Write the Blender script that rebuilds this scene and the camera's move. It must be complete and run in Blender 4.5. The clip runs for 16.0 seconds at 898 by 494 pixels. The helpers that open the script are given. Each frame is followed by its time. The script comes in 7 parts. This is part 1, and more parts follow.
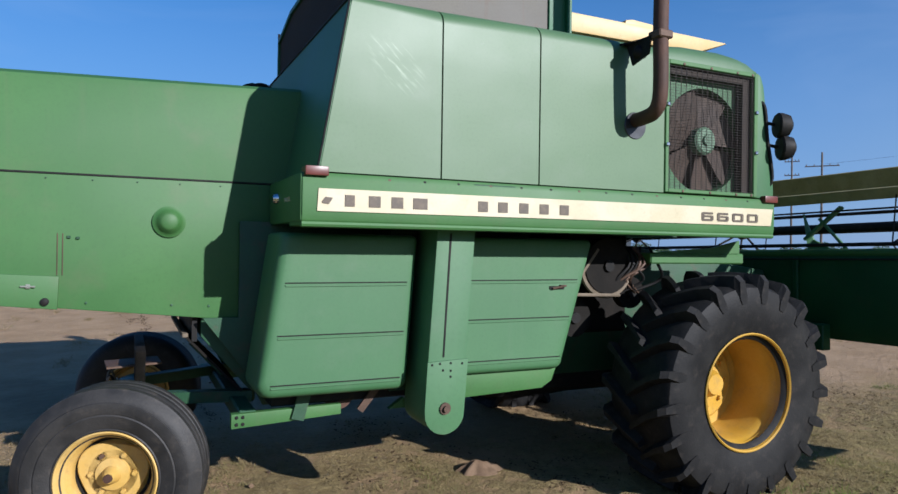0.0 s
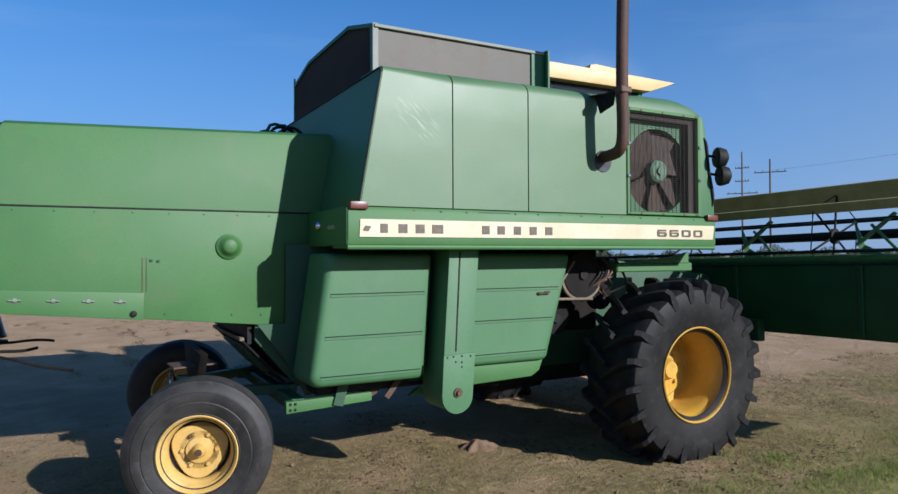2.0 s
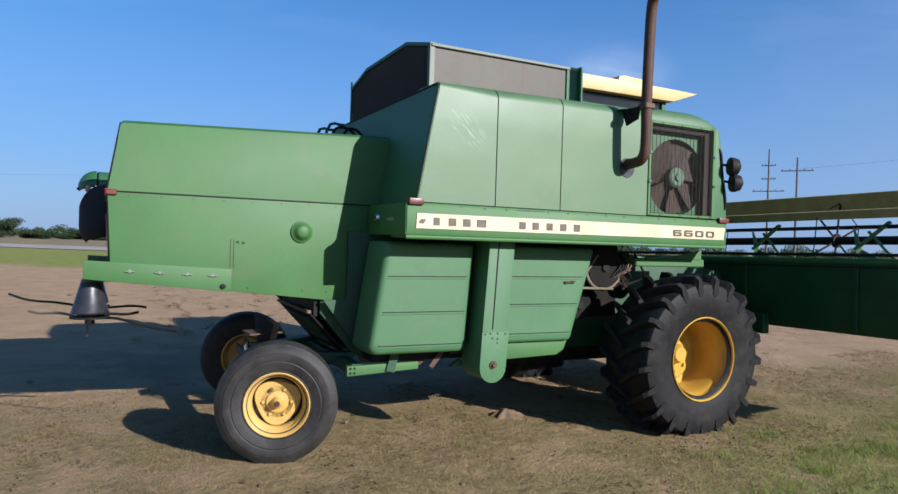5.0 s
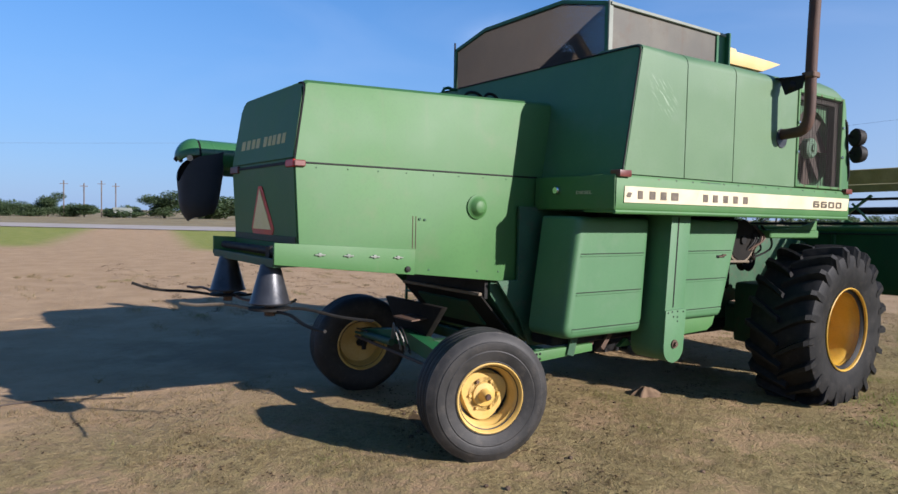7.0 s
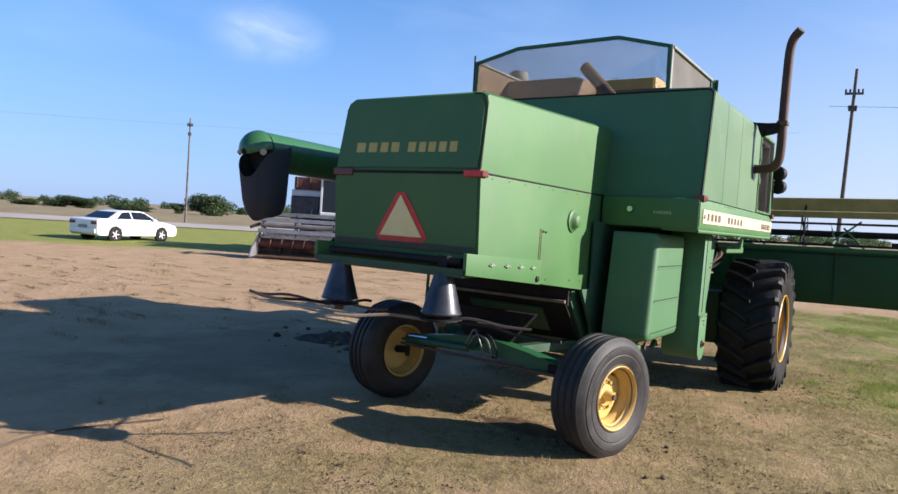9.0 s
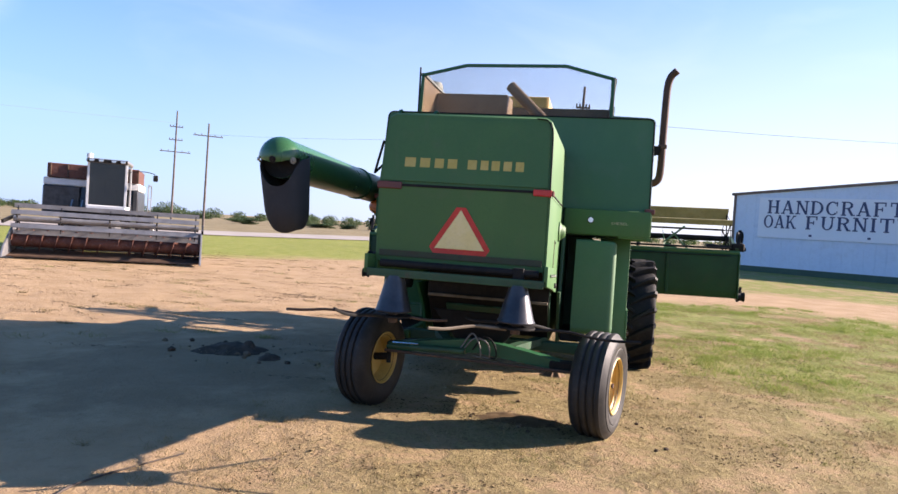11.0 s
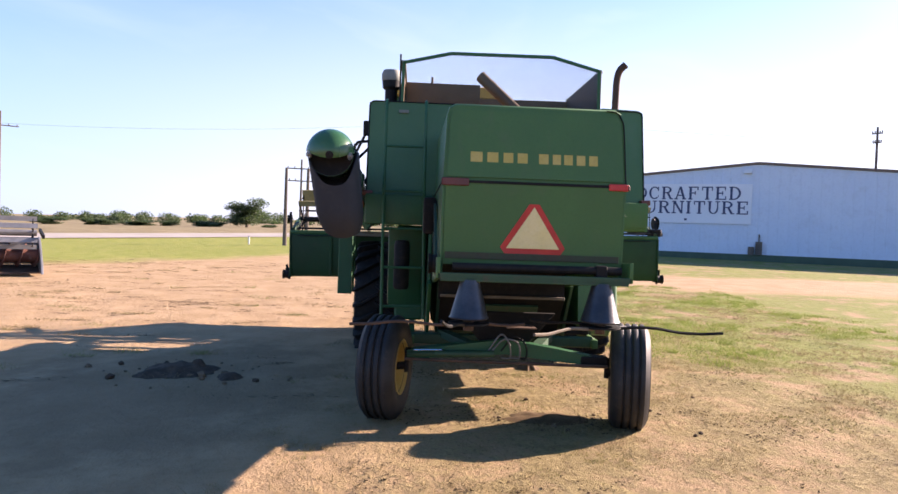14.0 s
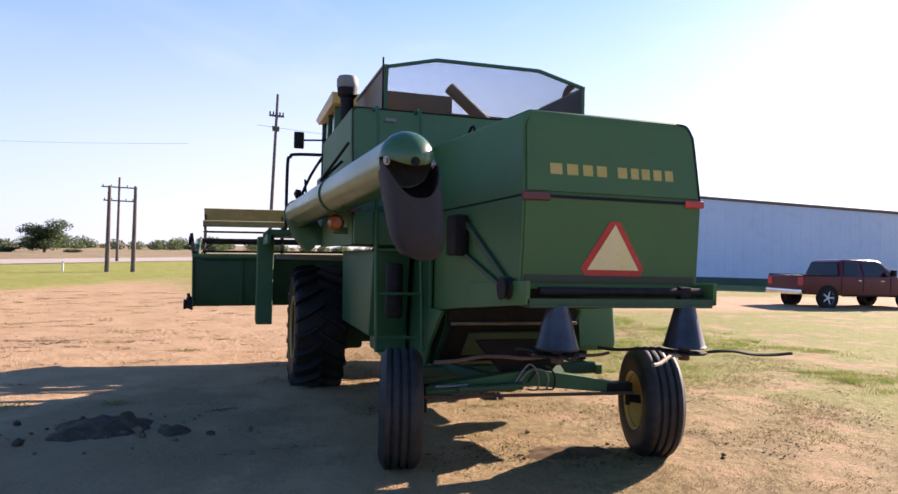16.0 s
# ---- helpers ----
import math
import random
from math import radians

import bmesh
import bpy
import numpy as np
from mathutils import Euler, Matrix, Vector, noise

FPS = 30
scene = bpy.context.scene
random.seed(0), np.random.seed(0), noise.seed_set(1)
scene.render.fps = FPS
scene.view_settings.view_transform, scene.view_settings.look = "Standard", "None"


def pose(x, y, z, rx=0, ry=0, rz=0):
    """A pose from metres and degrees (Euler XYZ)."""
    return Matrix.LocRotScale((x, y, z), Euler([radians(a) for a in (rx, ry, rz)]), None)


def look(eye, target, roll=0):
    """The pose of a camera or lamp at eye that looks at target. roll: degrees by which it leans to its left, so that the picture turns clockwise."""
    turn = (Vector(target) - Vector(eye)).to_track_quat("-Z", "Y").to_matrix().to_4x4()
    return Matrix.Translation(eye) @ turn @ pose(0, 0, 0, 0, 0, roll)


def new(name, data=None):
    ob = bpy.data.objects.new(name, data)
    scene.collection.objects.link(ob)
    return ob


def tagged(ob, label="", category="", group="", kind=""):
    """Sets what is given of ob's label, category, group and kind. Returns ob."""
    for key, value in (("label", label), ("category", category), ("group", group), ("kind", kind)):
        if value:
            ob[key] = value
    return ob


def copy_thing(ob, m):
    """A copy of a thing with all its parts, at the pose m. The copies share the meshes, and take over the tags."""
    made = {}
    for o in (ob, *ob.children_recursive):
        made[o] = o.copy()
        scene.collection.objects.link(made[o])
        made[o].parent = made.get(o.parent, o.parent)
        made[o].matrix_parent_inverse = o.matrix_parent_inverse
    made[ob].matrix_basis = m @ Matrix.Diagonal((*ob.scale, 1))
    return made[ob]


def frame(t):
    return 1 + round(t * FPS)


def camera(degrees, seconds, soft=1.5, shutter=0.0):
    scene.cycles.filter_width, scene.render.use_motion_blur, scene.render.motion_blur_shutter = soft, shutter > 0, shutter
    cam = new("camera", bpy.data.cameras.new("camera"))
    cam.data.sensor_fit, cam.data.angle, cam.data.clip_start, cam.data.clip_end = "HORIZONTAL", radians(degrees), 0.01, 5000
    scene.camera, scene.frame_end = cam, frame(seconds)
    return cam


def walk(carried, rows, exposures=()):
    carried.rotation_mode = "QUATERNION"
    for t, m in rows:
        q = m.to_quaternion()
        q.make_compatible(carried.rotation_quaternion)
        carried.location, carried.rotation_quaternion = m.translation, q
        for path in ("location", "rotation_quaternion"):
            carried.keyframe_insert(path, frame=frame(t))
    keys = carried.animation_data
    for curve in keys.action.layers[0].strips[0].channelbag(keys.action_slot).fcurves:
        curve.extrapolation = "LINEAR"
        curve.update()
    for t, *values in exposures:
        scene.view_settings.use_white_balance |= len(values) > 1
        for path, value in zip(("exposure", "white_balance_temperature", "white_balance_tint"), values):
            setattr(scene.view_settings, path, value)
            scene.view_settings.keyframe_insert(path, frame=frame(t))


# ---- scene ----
cam = camera(67.0, 16.0)
PATH = [
    (0, (1.215, -4.999, 1.611), (2.069, -3.190, 1.615), 0.80),
    (0.5, (0.910, -5.351, 1.626), (1.808, -3.565, 1.678), 1.09),
    (1, (0.631, -5.574, 1.633), (1.528, -3.788, 1.687), -0.01),
    (1.5, (0.490, -5.690, 1.670), (1.440, -3.930, 1.692), 0.57),
    (2, (0.482, -5.724, 1.662), (1.437, -3.967, 1.691), -0.23),
    (2.5, (0.469, -5.712, 1.656), (1.413, -3.949, 1.700), 0.37),
    (3, (0.427, -5.830, 1.648), (1.252, -4.008, 1.685), 0.61),
    (3.2, (0.380, -5.938, 1.650), (1.193, -4.111, 1.692), 0.92),
    (5.3, (-0.208, -6.332, 1.686), (0.699, -4.550, 1.672), 1.88),
    (5.5, (-0.348, -6.218, 1.660), (0.519, -4.415, 1.657), 2.20),
    (6, (-0.774, -5.794, 1.599), (0.161, -4.027, 1.637), -2.13),
    (6.5, (-1.234, -5.285, 1.635), (-0.214, -3.568, 1.538), 1.44),
    (7, (-1.755, -4.805, 1.671), (-0.604, -3.172, 1.580), 1.20),
    (7.5, (-2.251, -4.271, 1.651), (-0.979, -2.730, 1.572), 3.75),
    (8, (-2.779, -3.835, 1.647), (-1.353, -2.436, 1.553), 3.40),
    (8.5, (-3.278, -3.367, 1.638), (-1.733, -2.098, 1.585), 4.46),
    (9, (-3.786, -2.963, 1.661), (-2.131, -1.842, 1.591), 3.72),
    (9.2, (-3.945, -2.793, 1.670), (-2.249, -1.733, 1.632), 4.31),
    (11.3, (-4.950, -0.606, 1.673), (-2.976, -0.290, 1.615), 2.71),
    (11.5, (-4.941, -0.386, 1.649), (-2.959, -0.124, 1.590), 1.81),
    (12, (-4.901, 0.069, 1.647), (-2.905, 0.178, 1.596), 1.60),
    (12.5, (-4.804, 0.432, 1.641), (-2.807, 0.401, 1.536), 2.30),
    (13, (-4.698, 0.659, 1.643), (-2.699, 0.637, 1.579), 3.00),
    (13.5, (-4.714, 0.770, 1.652), (-2.716, 0.707, 1.592), 0.70),
    (14, (-4.717, 0.805, 1.653), (-2.720, 0.710, 1.606), 2.00),
    (14.5, (-4.678, 0.955, 1.638), (-2.684, 0.802, 1.617), 3.00),
    (15, (-4.413, 1.306, 1.614), (-2.434, 1.025, 1.682), 2.51),
    (15.5, (-4.154, 1.809, 1.579), (-2.212, 1.345, 1.691), 3.12),
    (16, (-3.854, 2.293, 1.595), (-1.945, 1.697, 1.630), 1.43),
]
walk(cam, [(t, look(eye, target, roll)) for t, eye, target, roll in PATH],
     exposures=[(0.0, 0.58, 5350, 13), (3.0, 0.58, 5350, 13), (5.5, 0.80, 5600, 15), (7.0, 0.94, 5700, 16), (9.0, 1.29, 5950, 18), (11.5, 1.83, 6600, 25), (12.0, 1.85, 6650, 26), (13.0, 1.95, 6800, 28), (15.0, 1.93, 6850, 31), (16.0, 1.76, 6850, 31)])

# ---------------------------------------------------------------- light
SUN_DIR = Vector((0.45, -1.0, 0.49)).normalized()
world = bpy.data.worlds.new("sky")
scene.world = world
world.use_nodes = True
wn = world.node_tree
wn.nodes.clear()
w_out = wn.nodes.new("ShaderNodeOutputWorld")
w_bg = wn.nodes.new("ShaderNodeBackground")
w_sky = wn.nodes.new("ShaderNodeTexSky")
w_sky.sky_type = "NISHITA"
w_sky.sun_disc = False
w_sky.sun_elevation = math.asin(SUN_DIR.z)
w_sky.sun_rotation = math.atan2(SUN_DIR.x, SUN_DIR.y)
w_sky.air_density, w_sky.dust_density, w_sky.ozone_density = 1.0, 0.4, 3.5
w_bg.inputs["Strength"].default_value = 0.074
# thin high cirrus
w_co = wn.nodes.new("ShaderNodeTexCoord")
w_map = wn.nodes.new("ShaderNodeMapping")
w_map.inputs["Scale"].default_value = (1.6, 2.6, 7.0)
w_map.inputs["Rotation"].default_value = (0.2, 0.1, 0.6)
w_noise = wn.nodes.new("ShaderNodeTexNoise")
w_noise.inputs["Scale"].default_value, w_noise.inputs["Detail"].default_value, w_noise.inputs["Distortion"].default_value = 1.5, 6.0, 0.6
w_fac = wn.nodes.new("ShaderNodeMapRange")
w_fac.inputs["From Min"].default_value, w_fac.inputs["From Max"].default_value, w_fac.inputs["To Max"].default_value = 0.50, 0.85, 0.13
w_mix = wn.nodes.new("ShaderNodeMix")
w_mix.data_type = "RGBA"
w_mix.inputs[7].default_value = (7.0, 7.4, 8.0, 1.0)
wn.links.new(w_co.outputs["Generated"], w_map.inputs["Vector"])
wn.links.new(w_map.outputs["Vector"], w_noise.inputs["Vector"])
wn.links.new(w_noise.outputs["Fac"], w_fac.inputs["Value"])
# one brighter wisp
w_near = wn.nodes.new("ShaderNodeVectorMath")
w_near.operation = "DISTANCE"
w_flat = wn.nodes.new("ShaderNodeMapping")
w_flat.inputs["Scale"].default_value = (1.0, 1.0, 1.9)
w_near.inputs[1].default_value = (0.625, 0.745, 0.24 * 1.9)
w_spot = wn.nodes.new("ShaderNodeMapRange")
w_spot.interpolation_type = "SMOOTHSTEP"
w_spot.inputs["From Min"].default_value, w_spot.inputs["From Max"].default_value, w_spot.inputs["To Max"].default_value = 0.10, 0.01, 0.75
w_curl = wn.nodes.new("ShaderNodeTexNoise")
w_curl.inputs["Scale"].default_value, w_curl.inputs["Detail"].default_value, w_curl.inputs["Distortion"].default_value = 14.0, 5.0, 1.2
w_part = wn.nodes.new("ShaderNodeMath")
w_part.operation = "MULTIPLY"
w_sum = wn.nodes.new("ShaderNodeMath")
w_sum.operation = "ADD"
wn.links.new(w_co.outputs["Generated"], w_flat.inputs["Vector"])
wn.links.new(w_flat.outputs["Vector"], w_near.inputs[0])
wn.links.new(w_near.outputs["Value"], w_spot.inputs["Value"])
wn.links.new(w_flat.outputs["Vector"], w_curl.inputs["Vector"])
wn.links.new(w_spot.outputs["Result"], w_part.inputs[0])
wn.links.new(w_curl.outputs["Fac"], w_part.inputs[1])
wn.links.new(w_part.outputs["Value"], w_sum.inputs[0])
wn.links.new(w_fac.outputs["Result"], w_sum.inputs[1])
wn.links.new(w_sum.outputs["Value"], w_mix.inputs[0])
w_sat = wn.nodes.new("ShaderNodeHueSaturation")
w_sat.inputs["Saturation"].default_value, w_sat.inputs["Value"].default_value = 1.27, 1.04
wn.links.new(w_sky.outputs["Color"], w_sat.inputs["Color"])
wn.links.new(w_sat.outputs["Color"], w_mix.inputs[6])
# pale haze low over the horizon
w_sep = wn.nodes.new("ShaderNodeSeparateXYZ")
w_hz = wn.nodes.new("ShaderNodeMapRange")
w_hz.interpolation_type = "SMOOTHSTEP"
w_hz.inputs["From Min"].default_value, w_hz.inputs["From Max"].default_value = 0.54, -0.02
# the haze glows towards the sun and thins away from it
w_dot = wn.nodes.new("ShaderNodeVectorMath")
w_dot.operation = "DOT_PRODUCT"
w_dot.inputs[1].default_value = Vector((SUN_DIR.x, SUN_DIR.y, 0)).normalized()
w_side = wn.nodes.new("ShaderNodeMapRange")
w_side.interpolation_type = "SMOOTHSTEP"
w_side.inputs["From Min"].default_value, w_side.inputs["From Max"].default_value = -0.48, 0.66
w_thick = wn.nodes.new("ShaderNodeMapRange")
w_thick.inputs["To Min"].default_value, w_thick.inputs["To Max"].default_value = 0.80, 0.88
w_tint = wn.nodes.new("ShaderNodeMix")
w_tint.data_type = "RGBA"
w_tint.inputs[6].default_value = (1.85, 3.0, 4.9, 1.0)
w_tint.inputs[7].default_value = (3.9, 4.3, 4.85, 1.0)
w_amount = wn.nodes.new("ShaderNodeMath")
w_amount.operation = "MULTIPLY"
w_haze = wn.nodes.new("ShaderNodeMix")
w_haze.data_type = "RGBA"
wn.links.new(w_co.outputs["Generated"], w_sep.inputs["Vector"])
wn.links.new(w_sep.outputs["Z"], w_hz.inputs["Value"])
wn.links.new(w_co.outputs["Generated"], w_dot.inputs[0])
wn.links.new(w_dot.outputs["Value"], w_side.inputs["Value"])
wn.links.new(w_hz.outputs["Result"], w_amount.inputs[0])
wn.links.new(w_side.outputs["Result"], w_thick.inputs["Value"])
wn.links.new(w_side.outputs["Result"], w_tint.inputs[0])
wn.links.new(w_thick.outputs["Result"], w_amount.inputs[1])
wn.links.new(w_tint.outputs[2], w_haze.inputs[7])
wn.links.new(w_amount.outputs["Value"], w_haze.inputs[0])
wn.links.new(w_mix.outputs[2], w_haze.inputs[6])
wn.links.new(w_haze.outputs[2], w_bg.inputs["Color"])
wn.links.new(w_bg.outputs["Background"], w_out.inputs["Surface"])

sun = new("sun", bpy.data.lights.new("sun", "SUN"))
sun.data.energy, sun.data.angle, sun.data.color = 5.0, radians(0.53), (1.0, 0.89, 0.74)
sun.matrix_world = look((0, 0, 30), Vector((0, 0, 30)) - SUN_DIR)


# ---------------------------------------------------------------- materials
def node_mat(name):
    m = bpy.data.materials.new(name)
    m.use_nodes = True
    nt = m.node_tree
    nt.nodes.clear()
    out = nt.nodes.new("ShaderNodeOutputMaterial")
    bsdf = nt.nodes.new("ShaderNodeBsdfPrincipled")
    nt.links.new(bsdf.outputs["BSDF"], out.inputs["Surface"])
    return m, nt, bsdf


def coords(nt, space="Object"):
    return nt.nodes.new("ShaderNodeTexCoord").outputs[space]


def noise_tex(nt, vec, scale, detail=4.0, rough=0.55):
    n = nt.nodes.new("ShaderNodeTexNoise")
    n.inputs["Scale"].default_value = scale
    n.inputs["Detail"].default_value = detail
    n.inputs["Roughness"].default_value = rough
    nt.links.new(vec, n.inputs["Vector"])
    return n.outputs["Fac"]


def ramp(nt, fac, lo, hi):
    r = nt.nodes.new("ShaderNodeMapRange")
    r.interpolation_type = "SMOOTHSTEP"
    r.inputs["From Min"].default_value, r.inputs["From Max"].default_value = lo, hi
    nt.links.new(fac, r.inputs["Value"])
    return r.outputs["Result"]


def calc(nt, op, a, b=0.0):
    n = nt.nodes.new("ShaderNodeMath")
    n.operation = op
    for i, v in enumerate((a, b)):
        if isinstance(v, (int, float)):
            n.inputs[i].default_value = v
        else:
            nt.links.new(v, n.inputs[i])
    return n.outputs["Value"]


def blend(nt, fac, a, b):
    n = nt.nodes.new("ShaderNodeMix")
    n.data_type = "RGBA"
    if isinstance(fac, (int, float)):
        n.inputs["Factor"].default_value = fac
    else:
        nt.links.new(fac, n.inputs["Factor"])
    for key, v in (("A", a), ("B", b)):
        sock = [s for s in n.inputs if s.name == key and s.type == "RGBA"][0]
        if isinstance(v, tuple):
            sock.default_value = (*v, 1.0)
        else:
            nt.links.new(v, sock)
    return [s for s in n.outputs if s.type == "RGBA"][0]


def add_bump(nt, bsdf, height, strength, distance):
    b = nt.nodes.new("ShaderNodeBump")
    b.inputs["Strength"].default_value, b.inputs["Distance"].default_value = strength, distance
    nt.links.new(height, b.inputs["Height"])
    nt.links.new(b.outputs["Normal"], bsdf.inputs["Normal"])


def stretched(nt, vec, sx, sy, sz):
    n = nt.nodes.new("ShaderNodeMapping")
    n.inputs["Scale"].default_value = (sx, sy, sz)
    nt.links.new(vec, n.inputs["Vector"])
    return n.outputs["Vector"]


def surface(name, a, b, rough=0.5, metal=0.0, dirt=None, dirt_amount=0.25, scale=2.0, grain=60.0, bump=0.15, chips=None, spec=0.5, streaks=0.0, age=0.62, dents=0.0, rub=None):
    """Two close tones in large clouds, fine grain, dirt patches, chips and rain streaks; age dulls them all.
    dents: shallow waves in the sheet; rub: a place in x and z where the paint is scuffed pale."""
    a, b, dirt, chips = (c and tuple(v * age for v in c) for c in (a, b, dirt, chips))
    m, nt, bsdf = node_mat(name)
    v = coords(nt)
    big = noise_tex(nt, v, scale, 5.0)
    fine = noise_tex(nt, v, grain, 3.0)
    col = blend(nt, ramp(nt, big, 0.35, 0.68), a, b)
    dark = tuple(c * 0.8 for c in a)
    col = blend(nt, calc(nt, "MULTIPLY", ramp(nt, fine, 0.45, 0.75), 0.3), col, dark)
    rough_out = calc(nt, "ADD", calc(nt, "MULTIPLY", big, 0.25), rough - 0.12)
    if streaks:
        st = noise_tex(nt, stretched(nt, v, 14.0, 14.0, 0.9), 1.0, 4.0)
        col = blend(nt, calc(nt, "MULTIPLY", ramp(nt, st, 0.55, 0.8), streaks), col, dirt or dark)
    if dirt:
        d = noise_tex(nt, v, scale * 3.1, 8.0, 0.65)
        col = blend(nt, calc(nt, "MULTIPLY", ramp(nt, d, 0.5, 0.78), dirt_amount), col, dirt)
    if chips:
        c = noise_tex(nt, v, 11.0, 10.0, 0.7)
        col = blend(nt, ramp(nt, c, 0.69, 0.72), col, chips)
    if rub:
        sep = nt.nodes.new("ShaderNodeSeparateXYZ")
        nt.links.new(nt.nodes.new("ShaderNodeNewGeometry").outputs["Position"], sep.inputs["Vector"])
        px, pz = (calc(nt, "SUBTRACT", sep.outputs[k], rub[i]) for i, k in enumerate("XZ"))
        along = calc(nt, "ADD", calc(nt, "MULTIPLY", px, 0.77), calc(nt, "MULTIPLY", pz, -0.64))
        over = calc(nt, "ADD", calc(nt, "MULTIPLY", px, 0.64), calc(nt, "MULTIPLY", pz, 0.77))
        spot = calc(nt, "ADD", calc(nt, "POWER", calc(nt, "MULTIPLY", along, 4.6), 2.0), calc(nt, "POWER", calc(nt, "MULTIPLY", over, 7.5), 2.0))
        pack = nt.nodes.new("ShaderNodeCombineXYZ")
        nt.links.new(calc(nt, "ADD", calc(nt, "MULTIPLY", along, 5.0), calc(nt, "MULTIPLY", over, 9.0)), pack.inputs["X"])
        nt.links.new(calc(nt, "MULTIPLY", over, 42.0), pack.inputs["Y"])
        scuff = ramp(nt, noise_tex(nt, pack.outputs["Vector"], 1.0, 5.0, 0.6), 0.50, 0.66)
        col = blend(nt, calc(nt, "MULTIPLY", calc(nt, "MULTIPLY", scuff, ramp(nt, spot, 1.1, 0.1)), 0.75), col, (0.24, 0.31, 0.21))
    nt.links.new(col, bsdf.inputs["Base Color"])
    nt.links.new(rough_out, bsdf.inputs["Roughness"])
    bsdf.inputs["Metallic"].default_value = metal
    bsdf.inputs["Specular IOR Level"].default_value = spec
    if bump:
        height = calc(nt, "ADD", fine, calc(nt, "MULTIPLY", big, 2.0))
        if dents:
            height = calc(nt, "ADD", calc(nt, "MULTIPLY", height, 0.35), calc(nt, "MULTIPLY", noise_tex(nt, stretched(nt, v, 1.7, 1.7, 2.4), 1.0, 1.0), dents))
        add_bump(nt, bsdf, height, bump, 0.004)
    return m


def let_through(nt, bsdf, col, share):
    """Thin leaves and blades pass part of the light."""
    thin = nt.nodes.new("ShaderNodeBsdfTranslucent")
    if isinstance(col, tuple):
        thin.inputs["Color"].default_value = (*col, 1.0)
    else:
        nt.links.new(col, thin.inputs["Color"])
    mix = nt.nodes.new("ShaderNodeMixShader")
    mix.inputs["Fac"].default_value = share
    nt.links.new(bsdf.outputs["BSDF"], mix.inputs[1])
    nt.links.new(thin.outputs["BSDF"], mix.inputs[2])
    out = [x for x in nt.nodes if x.type == "OUTPUT_MATERIAL"][0]
    nt.links.new(mix.outputs["Shader"], out.inputs["Surface"])


GREEN = surface("faded_green_paint", (0.054, 0.181, 0.037), (0.073, 0.216, 0.049), 0.62, spec=0.58, dirt=(0.14, 0.18, 0.08), dirt_amount=0.35, scale=1.3, bump=0.10, streaks=0.18, dents=11.0)
GREEN_PANEL = surface("green_panel_paint", (0.062, 0.190, 0.067), (0.084, 0.226, 0.085), 0.60, spec=0.58, dirt=(0.15, 0.23, 0.14), dirt_amount=0.3, scale=1.0, bump=0.06, chips=(0.20, 0.30, 0.22), streaks=0.1)
DECK_PAINT = surface("chalky_deck_paint", (0.096, 0.196, 0.077), (0.124, 0.232, 0.099), 0.52, spec=0.6, dirt=(0.17, 0.25, 0.15), dirt_amount=0.4, scale=0.9, bump=0.10, chips=(0.20, 0.30, 0.20), streaks=0.12, dents=13.0, rub=(2.53, 2.62))
# header green darkened to hold the shade on its back
HEADER_SHADE_GREEN = surface("shaded_header_green", (0.010, 0.072, 0.022), (0.017, 0.098, 0.030), 0.55, spec=0.3, dirt=(0.05, 0.07, 0.03), dirt_amount=0.4, scale=2.0, bump=0.1, streaks=0.2)
# darker copy of the body green; shade on rear and left parts is in it
GREEN_DEEP_SHADE = surface("deep_shaded_green", (0.018, 0.13, 0.045), (0.03, 0.17, 0.06), 0.5, spec=0.4, dirt=(0.09, 0.11, 0.05), dirt_amount=0.45, scale=2.0, bump=0.1, streaks=0.2)
GREEN_DIRTY = surface("dirty_green_frame", (0.02, 0.085, 0.035), (0.035, 0.12, 0.05), 0.6, dirt=(0.10, 0.075, 0.045), dirt_amount=0.7, scale=4.0, bump=0.3)
STAIN = surface("rubbed_rust_stain", (0.075, 0.060, 0.026), (0.045, 0.095, 0.034), 0.65, dirt=(0.04, 0.03, 0.018), dirt_amount=0.6, scale=5.0, bump=0.1)
CREAM = surface("cream_decal", (0.80, 0.70, 0.45), (0.86, 0.77, 0.54), 0.45, dirt=(0.5, 0.42, 0.25), dirt_amount=0.3, scale=4.0, bump=0.03)
ROOF_YELLOW = surface("faded_yellow_paint", (0.84, 0.57, 0.21), (0.88, 0.65, 0.29), 0.5, dirt=(0.45, 0.33, 0.14), dirt_amount=0.3, scale=3.0, bump=0.05)
YELLOW = surface("wheel_yellow_paint", (0.74, 0.43, 0.04), (0.82, 0.50, 0.08), 0.42, dirt=(0.40, 0.28, 0.12), dirt_amount=0.5, scale=5.0, bump=0.1)
RIM_PALE = surface("sun_bleached_yellow_paint", (0.78, 0.50, 0.11), (0.84, 0.57, 0.18), 0.5, dirt=(0.42, 0.29, 0.13), dirt_amount=0.6, scale=6.0, bump=0.1)
LETTER_YELLOW = surface("yellow_decal", (0.72, 0.55, 0.10), (0.78, 0.60, 0.16), 0.5, dirt=(0.35, 0.3, 0.08), dirt_amount=0.4, scale=9.0, bump=0.0)
LETTER_DARK = surface("dark_decal", (0.10, 0.075, 0.05), (0.16, 0.12, 0.08), 0.55, dirt=(0.4, 0.33, 0.2), dirt_amount=0.35, scale=12.0, bump=0.0)
